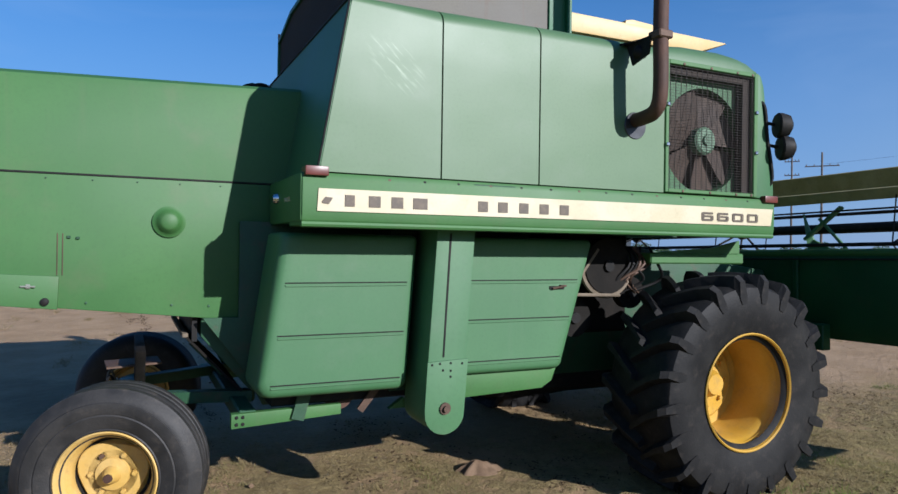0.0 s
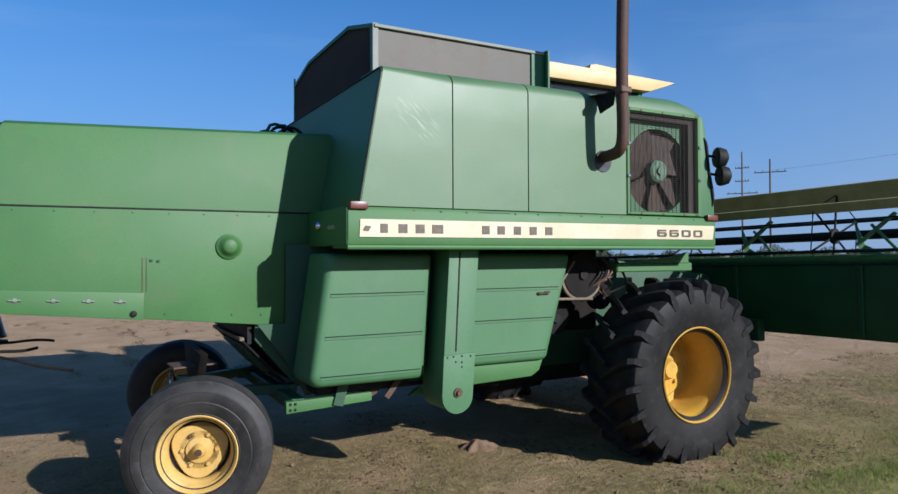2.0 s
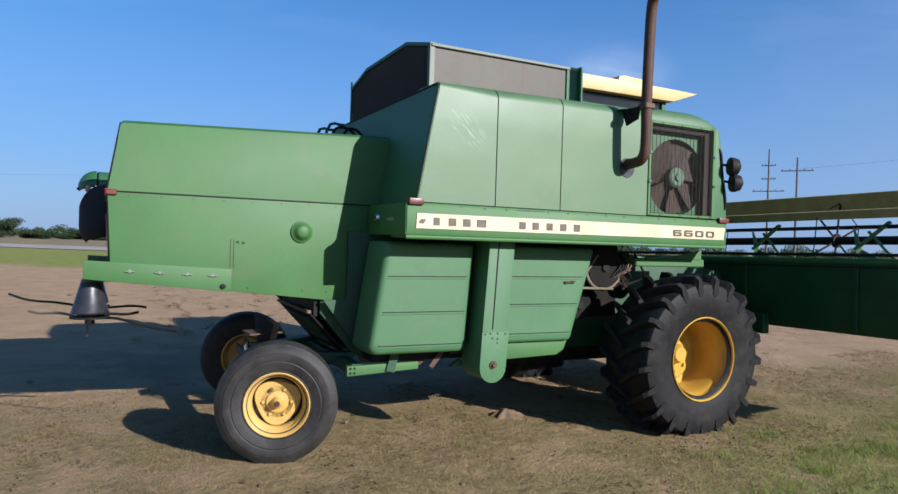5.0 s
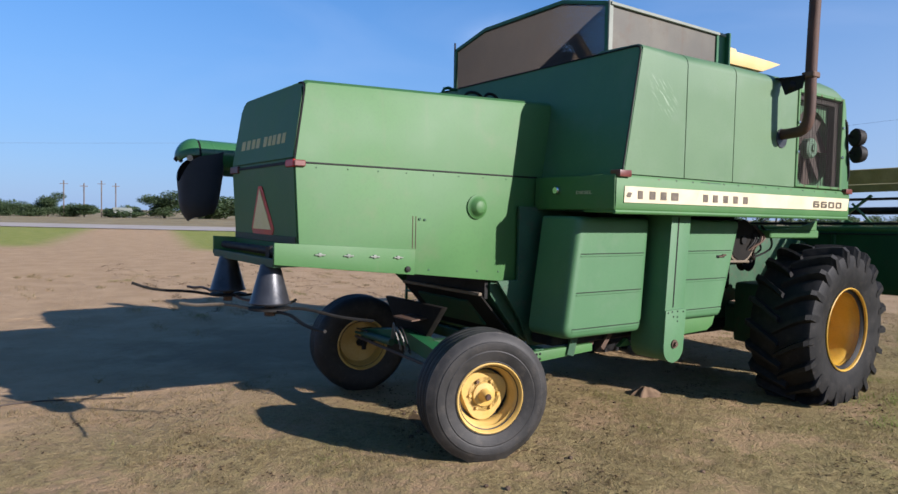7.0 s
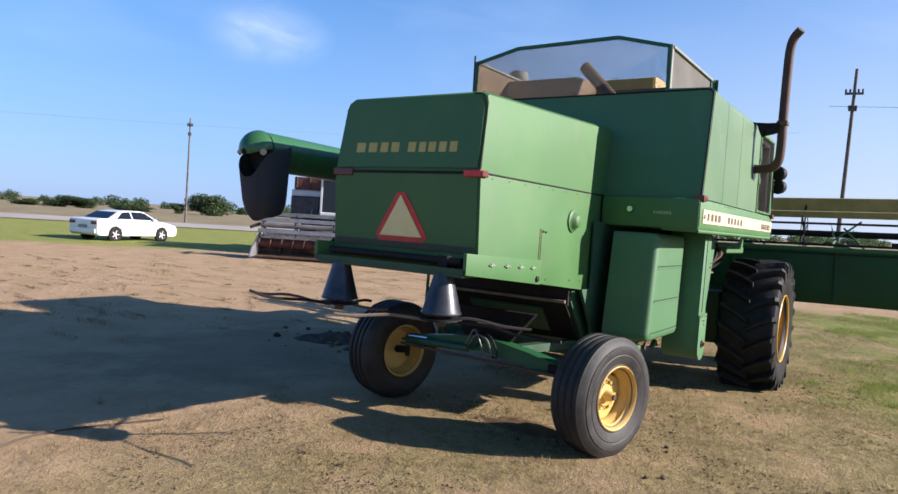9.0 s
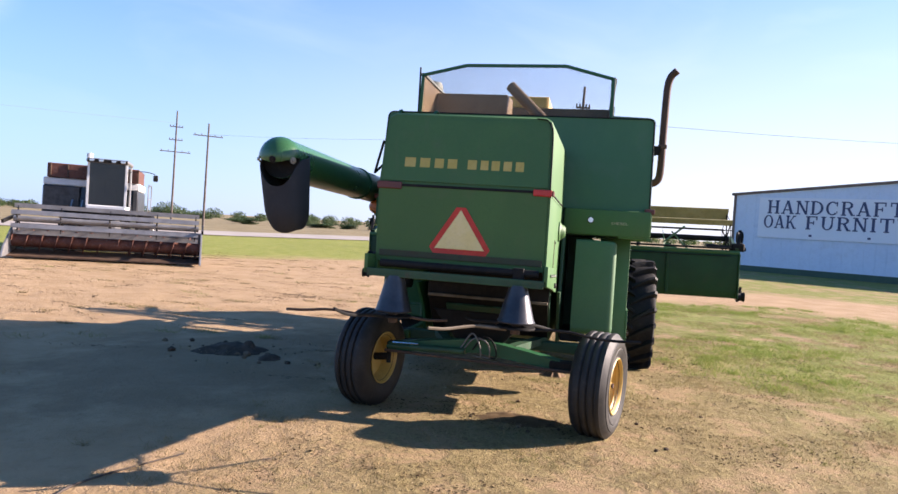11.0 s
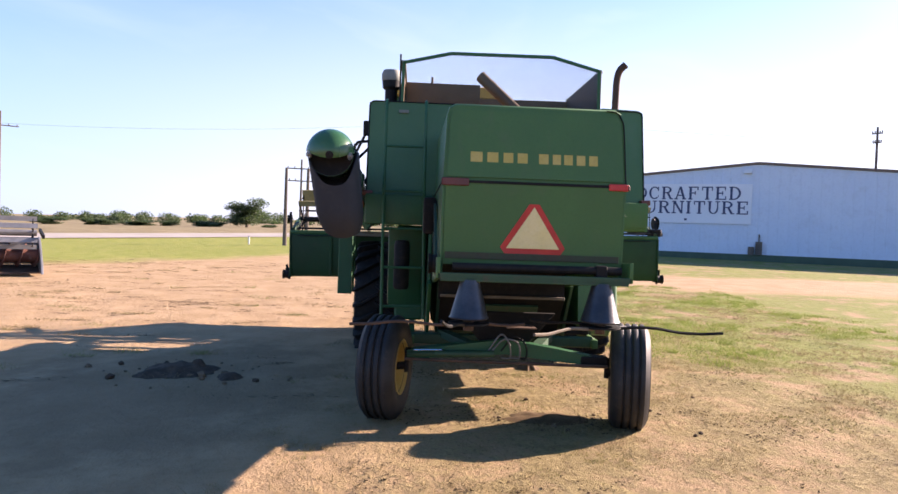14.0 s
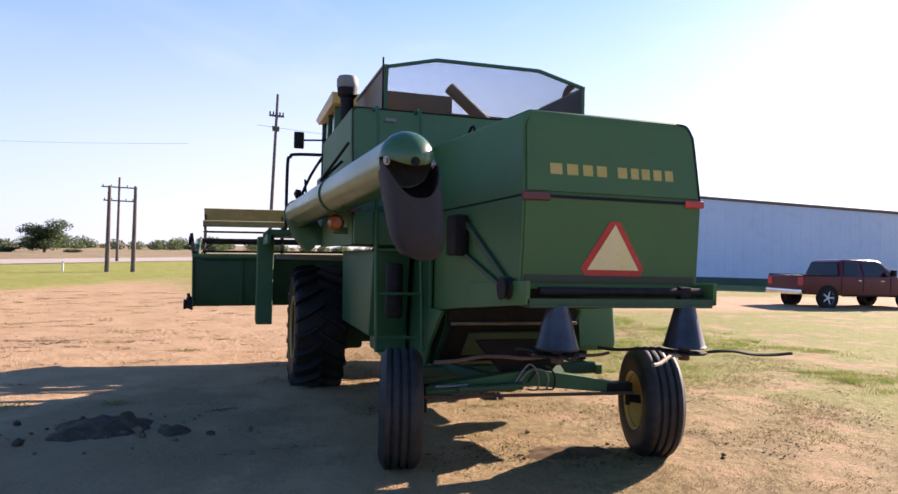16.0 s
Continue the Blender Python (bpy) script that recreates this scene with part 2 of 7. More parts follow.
RUBBER = surface("tyre_rubber", (0.010, 0.010, 0.0105), (0.020, 0.0195, 0.019), 0.6, dirt=(0.085, 0.07, 0.058), dirt_amount=0.3, scale=5.0, grain=90.0, bump=0.35, spec=0.18, age=0.85)
RUBBER_WORN = surface("worn_tyre_rubber", (0.018, 0.0175, 0.017), (0.034, 0.032, 0.03), 0.6, dirt=(0.12, 0.098, 0.075), dirt_amount=0.3, scale=6.0, grain=90.0, bump=0.3, spec=0.35, age=0.85)
GREEN_GLOSS = surface("glossy_green_tube", (0.05, 0.17, 0.06), (0.065, 0.20, 0.075), 0.30, dirt=(0.12, 0.16, 0.08), dirt_amount=0.2, scale=2.0, bump=0.03)
FLAP = surface("black_rubber_flap", (0.012, 0.012, 0.014), (0.024, 0.023, 0.025), 0.7, dirt=(0.06, 0.052, 0.048), dirt_amount=0.25, scale=3.0, bump=0.25, age=0.85)
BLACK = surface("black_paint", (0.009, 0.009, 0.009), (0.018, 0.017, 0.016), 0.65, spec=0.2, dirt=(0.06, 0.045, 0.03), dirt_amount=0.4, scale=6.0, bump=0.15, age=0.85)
RUST = surface("rusty_pipe", (0.080, 0.036, 0.020), (0.130, 0.062, 0.036), 0.75, dirt=(0.05, 0.028, 0.02), dirt_amount=0.6, scale=6.0, bump=0.4)
RUSTY_STEEL = surface("rust_brown_steel", (0.11, 0.065, 0.042), (0.19, 0.115, 0.075), 0.65, metal=0.3, dirt=(0.06, 0.04, 0.03), dirt_amount=0.5, scale=5.0, bump=0.3)
STEEL = surface("bare_steel", (0.45, 0.45, 0.45), (0.55, 0.54, 0.53), 0.4, metal=0.8, dirt=(0.2, 0.16, 0.12), dirt_amount=0.5, scale=5.0, bump=0.2)
CONE_GREY = surface("dark_grey_metal", (0.055, 0.058, 0.065), (0.10, 0.105, 0.115), 0.36, metal=0.45, dirt=(0.16, 0.14, 0.12), dirt_amount=0.4, scale=5.0, bump=0.15)
TANK_GREY = surface("weathered_galvanised_sheet", (0.090, 0.083, 0.064), (0.150, 0.138, 0.105), 0.6, metal=0.1, dirt=(0.10, 0.062, 0.034), dirt_amount=0.95, scale=1.8, bump=0.1, streaks=0.75)
TANK_EDGE = surface("pale_sheet_edge", (0.26, 0.29, 0.24), (0.33, 0.35, 0.30), 0.65, metal=0.0, dirt=(0.25, 0.2, 0.14), dirt_amount=0.4, scale=5.0, bump=0.1)
TAN_TIN = surface("grain_polished_tin", (0.20, 0.125, 0.055), (0.27, 0.18, 0.085), 0.5, metal=0.25, dirt=(0.2, 0.11, 0.05), dirt_amount=0.5, scale=3.0, bump=0.1)
BAT_WOOD = surface("weathered_tan_slat", (0.42, 0.36, 0.14), (0.54, 0.46, 0.21), 0.65, dirt=(0.16, 0.13, 0.06), dirt_amount=0.4, scale=5.0, bump=0.2, streaks=0.1)
BOARD = surface("dusty_wooden_board", (0.20, 0.155, 0.10), (0.30, 0.24, 0.17), 0.8, dirt=(0.1, 0.075, 0.05), dirt_amount=0.5, scale=6.0, bump=0.3)
RED = surface("red_reflective_border", (0.55, 0.025, 0.02), (0.68, 0.045, 0.03), 0.4, dirt=(0.3, 0.05, 0.03), dirt_amount=0.3, scale=8.0, bump=0.0, age=0.85)
RED_DULL = surface("faded_red_lens", (0.15, 0.030, 0.022), (0.20, 0.045, 0.032), 0.4, dirt=(0.12, 0.06, 0.04), dirt_amount=0.5, scale=8.0, bump=0.05)
TRIANGLE = surface("pale_yellow_reflector", (0.84, 0.70, 0.30), (0.87, 0.74, 0.38), 0.45, dirt=(0.6, 0.5, 0.25), dirt_amount=0.3, scale=8.0, bump=0.0, age=0.85)
AMBER = surface("amber_lens", (0.62, 0.16, 0.02), (0.72, 0.22, 0.03), 0.25, dirt=(0.3, 0.12, 0.04), dirt_amount=0.3, scale=8.0, bump=0.03)
WHITE = surface("white_paint", (0.74, 0.74, 0.73), (0.8, 0.8, 0.79), 0.3, dirt=(0.5, 0.47, 0.42), dirt_amount=0.2, scale=3.0, bump=0.02, age=0.85)
SILVER = surface("silver_sheet_metal", (0.30, 0.30, 0.305), (0.40, 0.40, 0.405), 0.42, metal=0.4, dirt=(0.3, 0.24, 0.2), dirt_amount=0.45, scale=3.0, bump=0.1)
AUGER_RUST = surface("rusty_red_auger", (0.14, 0.05, 0.035), (0.24, 0.10, 0.07), 0.7, metal=0.2, dirt=(0.3, 0.27, 0.25), dirt_amount=0.5, scale=4.0, bump=0.3)
MAROON = surface("maroon_car_paint", (0.15, 0.004, 0.018), (0.18, 0.006, 0.022), 0.32, dirt=(0.14, 0.02, 0.02), dirt_amount=0.1, scale=2.0, bump=0.0, spec=0.4)
CAR_WHITE = surface("white_car_paint", (0.78, 0.79, 0.80), (0.82, 0.83, 0.84), 0.2, dirt=(0.5, 0.48, 0.44), dirt_amount=0.12, scale=2.0, bump=0.0, spec=0.7, age=0.85)
HUB_GREEN = surface("pale_green_hub_paint", (0.155, 0.27, 0.165), (0.18, 0.295, 0.19), 0.6, scale=8.0, bump=0.0)
CHROME = surface("chrome", (0.7, 0.7, 0.7), (0.8, 0.8, 0.8), 0.18, metal=1.0, bump=0.0, age=0.85)
WALL_BLUE = surface("pale_blue_steel_siding", (0.62, 0.73, 0.88), (0.67, 0.77, 0.90), 0.45, dirt=(0.42, 0.46, 0.52), dirt_amount=0.3, scale=0.4, grain=6.0, bump=0.05, streaks=0.08, age=0.85)
TRIM_BROWN = surface("brown_roof_trim", (0.20, 0.13, 0.10), (0.26, 0.17, 0.13), 0.5, scale=2.0, bump=0.05)
BASE_DARK = surface("dark_green_base_strip", (0.05, 0.11, 0.07), (0.07, 0.14, 0.09), 0.6, scale=2.0, bump=0.1)
SIGN_WHITE = surface("white_sign_board", (0.80, 0.84, 0.90), (0.84, 0.87, 0.92), 0.5, scale=1.0, bump=0.02, age=0.85)
SIGN_NAVY = surface("navy_sign_letter", (0.045, 0.07, 0.18), (0.06, 0.09, 0.22), 0.5, scale=3.0, bump=0.0)
POLE_WOOD = surface("grey_weathered_pole", (0.14, 0.11, 0.09), (0.22, 0.18, 0.15), 0.85, dirt=(0.08, 0.06, 0.05), dirt_amount=0.5, scale=1.5, bump=0.4)
LEAF = surface("tree_foliage", (0.045, 0.075, 0.030), (0.072, 0.112, 0.042), 0.6, scale=0.6, grain=5.0, bump=0.0, age=0.85)
let_through(LEAF.node_tree, [n for n in LEAF.node_tree.nodes if n.type == "BSDF_PRINCIPLED"][0], (0.075, 0.12, 0.035), 0.4)
BARK = surface("tree_bark", (0.08, 0.06, 0.045), (0.13, 0.10, 0.08), 0.9, scale=3.0, bump=0.5)
WIRE = surface("grey_cable", (0.12, 0.12, 0.12), (0.17, 0.17, 0.17), 0.6, scale=3.0, bump=0.0)
HOSE_PALE = surface("pale_hose", (0.19, 0.18, 0.16), (0.25, 0.24, 0.21), 0.5, dirt=(0.2, 0.17, 0.12), dirt_amount=0.5, scale=12.0, bump=0.0)
ROAD_MAT = surface("pale_gravel_road", (0.45, 0.39, 0.33), (0.55, 0.49, 0.42), 0.9, scale=0.3, grain=6.0, bump=0.1)


def glass(name, tint, alpha, rough=0.06, dust=(0.4, 0.36, 0.3), dust_amount=0.2):
    """Thin sheet: partly clear, partly a dusty glossy skin."""
    m, nt, bsdf = node_mat(name)
    v = coords(nt)
    n = noise_tex(nt, v, 3.0, 7.0, 0.65)
    col = blend(nt, calc(nt, "MULTIPLY", ramp(nt, n, 0.4, 0.7), dust_amount), tint, dust)
    nt.links.new(col, bsdf.inputs["Base Color"])
    bsdf.inputs["Roughness"].default_value = rough
    bsdf.inputs["Specular IOR Level"].default_value = 0.6
    tr = nt.nodes.new("ShaderNodeBsdfTransparent")
    mix = nt.nodes.new("ShaderNodeMixShader")
    nt.links.new(calc(nt, "ADD", calc(nt, "MULTIPLY", ramp(nt, n, 0.4, 0.75), dust_amount * 0.5), alpha), mix.inputs["Fac"])
    nt.links.new(tr.outputs["BSDF"], mix.inputs[1])
    nt.links.new(bsdf.outputs["BSDF"], mix.inputs[2])
    out = [x for x in nt.nodes if x.type == "OUTPUT_MATERIAL"][0]
    nt.links.new(mix.outputs["Shader"], out.inputs["Surface"])
    return m


# grimy brown, taken near black where parts stand in shade
GRIME_SHADE = surface("grimy_shaded_brown", (0.014, 0.0125, 0.0105), (0.024, 0.021, 0.018), 0.8, spec=0.15, dirt=(0.045, 0.035, 0.024), dirt_amount=0.5, scale=5.0, bump=0.3, streaks=0.3)
FAN_BROWN = surface("dusty_brown_fan_steel", (0.058, 0.036, 0.025), (0.095, 0.062, 0.043), 0.75, metal=0.0, dirt=(0.10, 0.07, 0.05), dirt_amount=0.4, scale=5.0, bump=0.1)
FAN_DARK = surface("dark_brown_radiator", (0.036, 0.024, 0.017), (0.055, 0.038, 0.028), 0.8, dirt=(0.07, 0.05, 0.035), dirt_amount=0.4, scale=6.0, bump=0.1)
SCREEN_TAN = surface("rust_brown_tank_screen", (0.080, 0.064, 0.050), (0.110, 0.088, 0.070), 0.8, dirt=(0.10, 0.065, 0.04), dirt_amount=0.5, scale=2.0, bump=0.0)
SCREEN_BROWN = surface("rust_brown_screen", (0.032, 0.026, 0.022), (0.046, 0.037, 0.030), 0.8, dirt=(0.06, 0.04, 0.028), dirt_amount=0.5, scale=2.0, bump=0.0)
CAR_GLASS = glass("dark_car_glass", (0.008, 0.010, 0.011), 0.78, 0.04, (0.1, 0.1, 0.1), 0.05)
CAB_GLASS = glass("cab_glass", (0.02, 0.022, 0.022), 0.6, 0.04, (0.2, 0.19, 0.17), 0.12)
LENS = glass("lamp_lens", (0.5, 0.5, 0.48), 0.7, 0.1)


# ---------------------------------------------------------------- mesh helpers
def finish(name, bm, mat, parent=None, label="", smooth=35):
    bmesh.ops.recalc_face_normals(bm, faces=bm.faces)
    me = bpy.data.meshes.new(name)
    bm.to_mesh(me)
    bm.free()
    if smooth:
        me.polygons.foreach_set("use_smooth", [True] * len(me.polygons))
        me.set_sharp_from_angle(angle=radians(smooth))
    me.materials.append(mat)
    ob = new(name, me)
    if parent is not None:
        ob.parent = parent
        if parent.type == "EMPTY":
            ob.matrix_parent_inverse = Matrix.Translation(parent.location).inverted()
    if label:
        ob["label"] = label
    return ob


def part(name, bm, mat, parent, label="", smooth=35):
    return finish(name, bm, mat, parent, label, smooth)


def thing(name, at, label, category, group="", kind=""):
    e = new(name)
    e.location = at
    e.empty_display_size = 0.2
    return tagged(e, label, category, group, kind)


def bevel(bm, width, segments=2, angle=30):
    if width:
        edges = [e for e in bm.edges if len(e.link_faces) == 2 and e.calc_face_angle(0) > radians(angle)]
        bmesh.ops.bevel(bm, geom=edges, offset=width, segments=segments, affect="EDGES", profile=0.6, clamp_overlap=True)
    return bm


def box(x0, x1, y0, y1, z0, z1, bev=0.0, seg=1):
    bm = bmesh.new()
    bmesh.ops.create_cube(bm, size=1.0, matrix=Matrix.LocRotScale(((x0 + x1) / 2, (y0 + y1) / 2, (z0 + z1) / 2), None, (abs(x1 - x0), abs(y1 - y0), abs(z1 - z0))))
    return bevel(bm, bev, seg)


def join(*bms):
    out = bms[0]
    for b in bms[1:]:
        me = bpy.data.meshes.new("tmp")
        b.to_mesh(me)
        b.free()
        out.from_mesh(me)
        bpy.data.meshes.remove(me)
    return out


def moved(bm, m):
    bmesh.ops.transform(bm, matrix=m, verts=bm.verts)
    return bm


def prism(poly, axis, lo, hi, bev=0.0, seg=2):
    """A polygon of (a, b) drawn in the plane across an axis, from lo to hi along it."""
    place = {"x": lambda a, b, c: (c, a, b), "y": lambda a, b, c: (a, c, b), "z": lambda a, b, c: (a, b, c)}[axis]
    bm = bmesh.new()
    low = [bm.verts.new(place(a, b, lo)) for a, b in poly]
    top = [bm.verts.new(place(a, b, hi)) for a, b in poly]
    bm.faces.new(low)
    bm.faces.new(top[::-1])
    n = len(poly)
    for i in range(n):
        bm.faces.new((low[i], low[(i + 1) % n], top[(i + 1) % n], top[i]))
    bmesh.ops.recalc_face_normals(bm, faces=bm.faces)
    return bevel(bm, bev, seg)


def loft(rings, close=True, caps=True):
    bm = bmesh.new()
    vs = [[bm.verts.new(p) for p in r] for r in rings]
    n = len(rings[0])
    for a, b in zip(vs, vs[1:]):
        for i in range(n if close else n - 1):
            bm.faces.new((a[i], a[(i + 1) % n], b[(i + 1) % n], b[i]))
    if caps and close:
        bm.faces.new(vs[0][::-1])
        bm.faces.new(vs[-1])
    return bm


def lathe(profile, n=32, matrix=Matrix(), full=True):
    """Profile of (radius, height) turned round the local y axis."""
    rings = []
    for k in range(n):
        a = 2 * math.pi * k / n
        rings.append([(r * math.cos(a), h, r * math.sin(a)) for r, h in profile])
    bm = bmesh.new()
    vs = [[bm.verts.new(p) for p in r] for r in rings]
    m = len(profile)
    for k in range(n):
        a, b = vs[k], vs[(k + 1) % n]
        for i in range(m - 1):
            bm.faces.new((a[i], a[i + 1], b[i + 1], b[i]))
    bmesh.ops.remove_doubles(bm, verts=bm.verts, dist=1e-5)
    return moved(bm, matrix)


def curve_points(pts, steps=6):
    pts = [Vector(p) for p in pts]
    if len(pts) < 3:
        return pts
    out = []
    ext = [pts[0] * 2 - pts[1]] + pts + [pts[-1] * 2 - pts[-2]]
    for i in range(1, len(ext) - 2):
        p0, p1, p2, p3 = ext[i - 1:i + 3]
        for k in range(steps):
            t = k / steps
            out.append(0.5 * ((2 * p1) + (p2 - p0) * t + (2 * p0 - 5 * p1 + 4 * p2 - p3) * t * t + (3 * p1 - p0 - 3 * p2 + p3) * t ** 3))
    out.append(pts[-1])
    return out


def tube(pts, r, n=8, steps=5, smooth=True, r_end=None):
    path = curve_points(pts, steps) if smooth else [Vector(p) for p in pts]
    rings = []
    side = None
    for i, p in enumerate(path):
        d = (path[min(i + 1, len(path) - 1)] - path[max(i - 1, 0)]).normalized()
        if side is None:
            side = d.orthogonal().normalized()
        side = (side - d * side.dot(d)).normalized()
        up = d.cross(side)
        rr = r if r_end is None else r + (r_end - r) * i / (len(path) - 1)
        rings.append([p + rr * (math.cos(2 * math.pi * k / n) * side + math.sin(2 * math.pi * k / n) * up) for k in range(n)])
    return loft(rings)


def rod(a, b, r, n=8):
    return tube([a, b], r, n, smooth=False)


def bar(a, b, w, t, up=(0, 0, 1)):
    """A flat bar from a to b, w wide across up and t thick along up."""
    a, b, up = Vector(a), Vector(b), Vector(up)
    d = (b - a).normalized()
    s = d.cross(up).normalized() * w / 2
    u = s.cross(d).normalized() * t / 2
    return loft([[p - s - u, p + s - u, p + s + u, p - s + u] for p in (a, b)])


def sheet(poly3, normal, thick):
    """A flat plate from its outline in space."""
    n = Vector(normal).normalized() * thick
    bm = bmesh.new()
    low = [bm.verts.new(p) for p in poly3]
    top = [bm.verts.new(Vector(p) + n) for p in poly3]
    bm.faces.new(low)
    bm.faces.new(top[::-1])
    k = len(poly3)
    for i in range(k):
        bm.faces.new((low[i], low[(i + 1) % k], top[(i + 1) % k], top[i]))
    return bm


def text_mesh(name, words, size, mat, matrix, parent, depth=0.002, label="", width=None, bold=0.0):
    cu = bpy.data.curves.new(name, "FONT")
    cu.body, cu.size, cu.extrude = words, size, depth
    cu.resolution_u = 2
    cu.offset = bold
    tmp = bpy.data.objects.new("tmp_text", cu)
    scene.collection.objects.link(tmp)
    bpy.context.view_layer.update()
    me = bpy.data.meshes.new_from_object(tmp.evaluated_get(bpy.context.evaluated_depsgraph_get()))
    bpy.data.objects.remove(tmp)
    bpy.data.curves.remove(cu)
    xs = [v.co.x for v in me.vertices]
    ys = [v.co.y for v in me.vertices]
    if width:
        me.transform(Matrix.Diagonal((width / (max(xs) - min(xs)), size / (max(ys) - min(ys)), 1, 1)) @ Matrix.Translation((-min(xs), -min(ys), 0)))
    me.transform(matrix)
    me.name = name
    me.materials.clear()
    me.materials.append(mat)
    ob = new(name, me)
    ob.parent = parent
    if parent.type == "EMPTY":
        ob.matrix_parent_inverse = Matrix.Translation(parent.location).inverted()
    if label:
        ob["label"] = label
    return ob


def ground_z(x, y):
    """A level lot that rises very gently ahead of the machine."""
    k = x - 1.2 * max(y, 0.0) - 10.0
    return 0.0115 * (0.5 * (k + math.sqrt(k * k + 64.0)) - 1.2) if k > -40.0 else 0.0


# ---------------------------------------------------------------- ground
def axis_steps(lo, hi, step, far):
    a = list(np.arange(lo, hi + step / 2, step))
    s, left, right = step, [], []
    p, q = lo, hi
    while p > -far:
        s *= 1.16
        p -= s
        q += s
        left.append(p)
        right.append(q)
    return left[::-1] + a + right


def near_relief(x, y):
    if not (-9 < x < 16 and -11 < y < 15):
        return 0.0
    z = 0.018 * noise.noise((x * 0.7, y * 0.7, 3.1)) + 0.010 * noise.noise((x * 3.1, y * 3.1, 7.7)) + 0.006 * noise.noise((x * 9.0, y * 9.0, 1.3))
    return z - 0.012


def ground_material():
    m, nt, bsdf = node_mat("dirt_and_dry_grass")
    geo = nt.nodes.new("ShaderNodeNewGeometry").outputs["Position"]
    sep = nt.nodes.new("ShaderNodeSeparateXYZ")
    nt.links.new(geo, sep.inputs["Vector"])
    X, Y = sep.outputs["X"], sep.outputs["Y"]
    wide = noise_tex(nt, geo, 0.22, 4.0)
    mid = noise_tex(nt, geo, 1.3, 6.0, 0.62)
    fine = noise_tex(nt, geo, 9.0, 6.0, 0.65)
    tiny = noise_tex(nt, geo, 55.0, 4.0, 0.7)
    dirt = blend(nt, ramp(nt, mid, 0.3, 0.72), (0.326, 0.221, 0.121), (0.414, 0.290, 0.168))
    # mottled darker soil round the heap, part of the machine's shade painted in
    darkened = calc(nt, "ADD", calc(nt, "POWER", calc(nt, "MULTIPLY", calc(nt, "SUBTRACT", X, 2.3), 0.36), 2.0), calc(nt, "POWER", calc(nt, "MULTIPLY", calc(nt, "SUBTRACT", Y, 3.3), 0.55), 2.0))
    darkened = ramp(nt, calc(nt, "ADD", darkened, calc(nt, "MULTIPLY", calc(nt, "SUBTRACT", mid, 0.5), 2.6)), 1.15, 0.35)
    dirt = blend(nt, calc(nt, "MULTIPLY", darkened, 0.35), dirt, (0.140, 0.098, 0.062))
    dirt = blend(nt, calc(nt, "MULTIPLY", ramp(nt, fine, 0.52, 0.75), 0.5), dirt, (0.25, 0.165, 0.090))
    straw = blend(nt, ramp(nt, fine, 0.35, 0.68), (0.178, 0.134, 0.058), (0.286, 0.224, 0.102))
    straw = blend(nt, calc(nt, "MULTIPLY", ramp(nt, tiny, 0.5, 0.7), 0.5), straw, (0.118, 0.087, 0.045))
    green = blend(nt, ramp(nt, fine, 0.35, 0.7), (0.135, 0.165, 0.030), (0.225, 0.235, 0.060))
    # dry turf on the near side of the machine, bare dirt beyond it
    wob = calc(nt, "MULTIPLY", calc(nt, "SUBTRACT", mid, 0.5), 3.4)
    lot = calc(nt, "ADD", calc(nt, "ADD", Y, calc(nt, "MULTIPLY", X, 0.10)), wob)
    turf = ramp(nt, lot, 2.3, 0.1)
    turf = calc(nt, "MULTIPLY", turf, ramp(nt, calc(nt, "ADD", mid, calc(nt, "MULTIPLY", fine, 0.5)), 0.56, 0.80))
    col = blend(nt, turf, dirt, straw)
    # crumbs, dark thatch and pale flecks of straw
    speck = noise_tex(nt, geo, 24.0, 5.0, 0.7)
    flecks = noise_tex(nt, stretched(nt, geo, 90.0, 34.0, 40.0), 1.0, 3.0)
    col = blend(nt, calc(nt, "MULTIPLY", ramp(nt, speck, 0.52, 0.66), calc(nt, "ADD", calc(nt, "MULTIPLY", turf, 0.55), 0.10)), col, (0.105, 0.070, 0.038))
    col = blend(nt, calc(nt, "MULTIPLY", ramp(nt, flecks, 0.60, 0.72), calc(nt, "ADD", calc(nt, "MULTIPLY", turf, 0.5), 0.12)), col, (0.40, 0.31, 0.18))
    # greener patches ahead and on the open side
    gm = calc(nt, "MULTIPLY", ramp(nt, calc(nt, "SUBTRACT", calc(nt, "MULTIPLY", X, 0.35), calc(nt, "ADD", Y, wob)), 2.8, 6.6), ramp(nt, calc(nt, "ADD", mid, calc(nt, "MULTIPLY", wide, 0.6)), 0.66, 0.84))
    col = blend(nt, calc(nt, "MULTIPLY", gm, 0.85), col, green)
    # dirt track before the building
    track = calc(nt, "MULTIPLY", ramp(nt, calc(nt, "ABSOLUTE", calc(nt, "SUBTRACT", calc(nt, "ADD", X, calc(nt, "MULTIPLY", wide, 4.0)), 21.0)), 4.6, 2.4), ramp(nt, Y, 6.0, -2.0))
    col = blend(nt, track, col, dirt)
    # verge, then dry fields far off
    far = calc(nt, "ADD", calc(nt, "ADD", calc(nt, "MULTIPLY", X, 0.6), calc(nt, "MULTIPLY", Y, 0.8)), calc(nt, "MULTIPLY", wide, 6.0))
    # the drive out to the road stays bare
    lane = calc(nt, "SUBTRACT", X, calc(nt, "MULTIPLY", Y, 0.2))
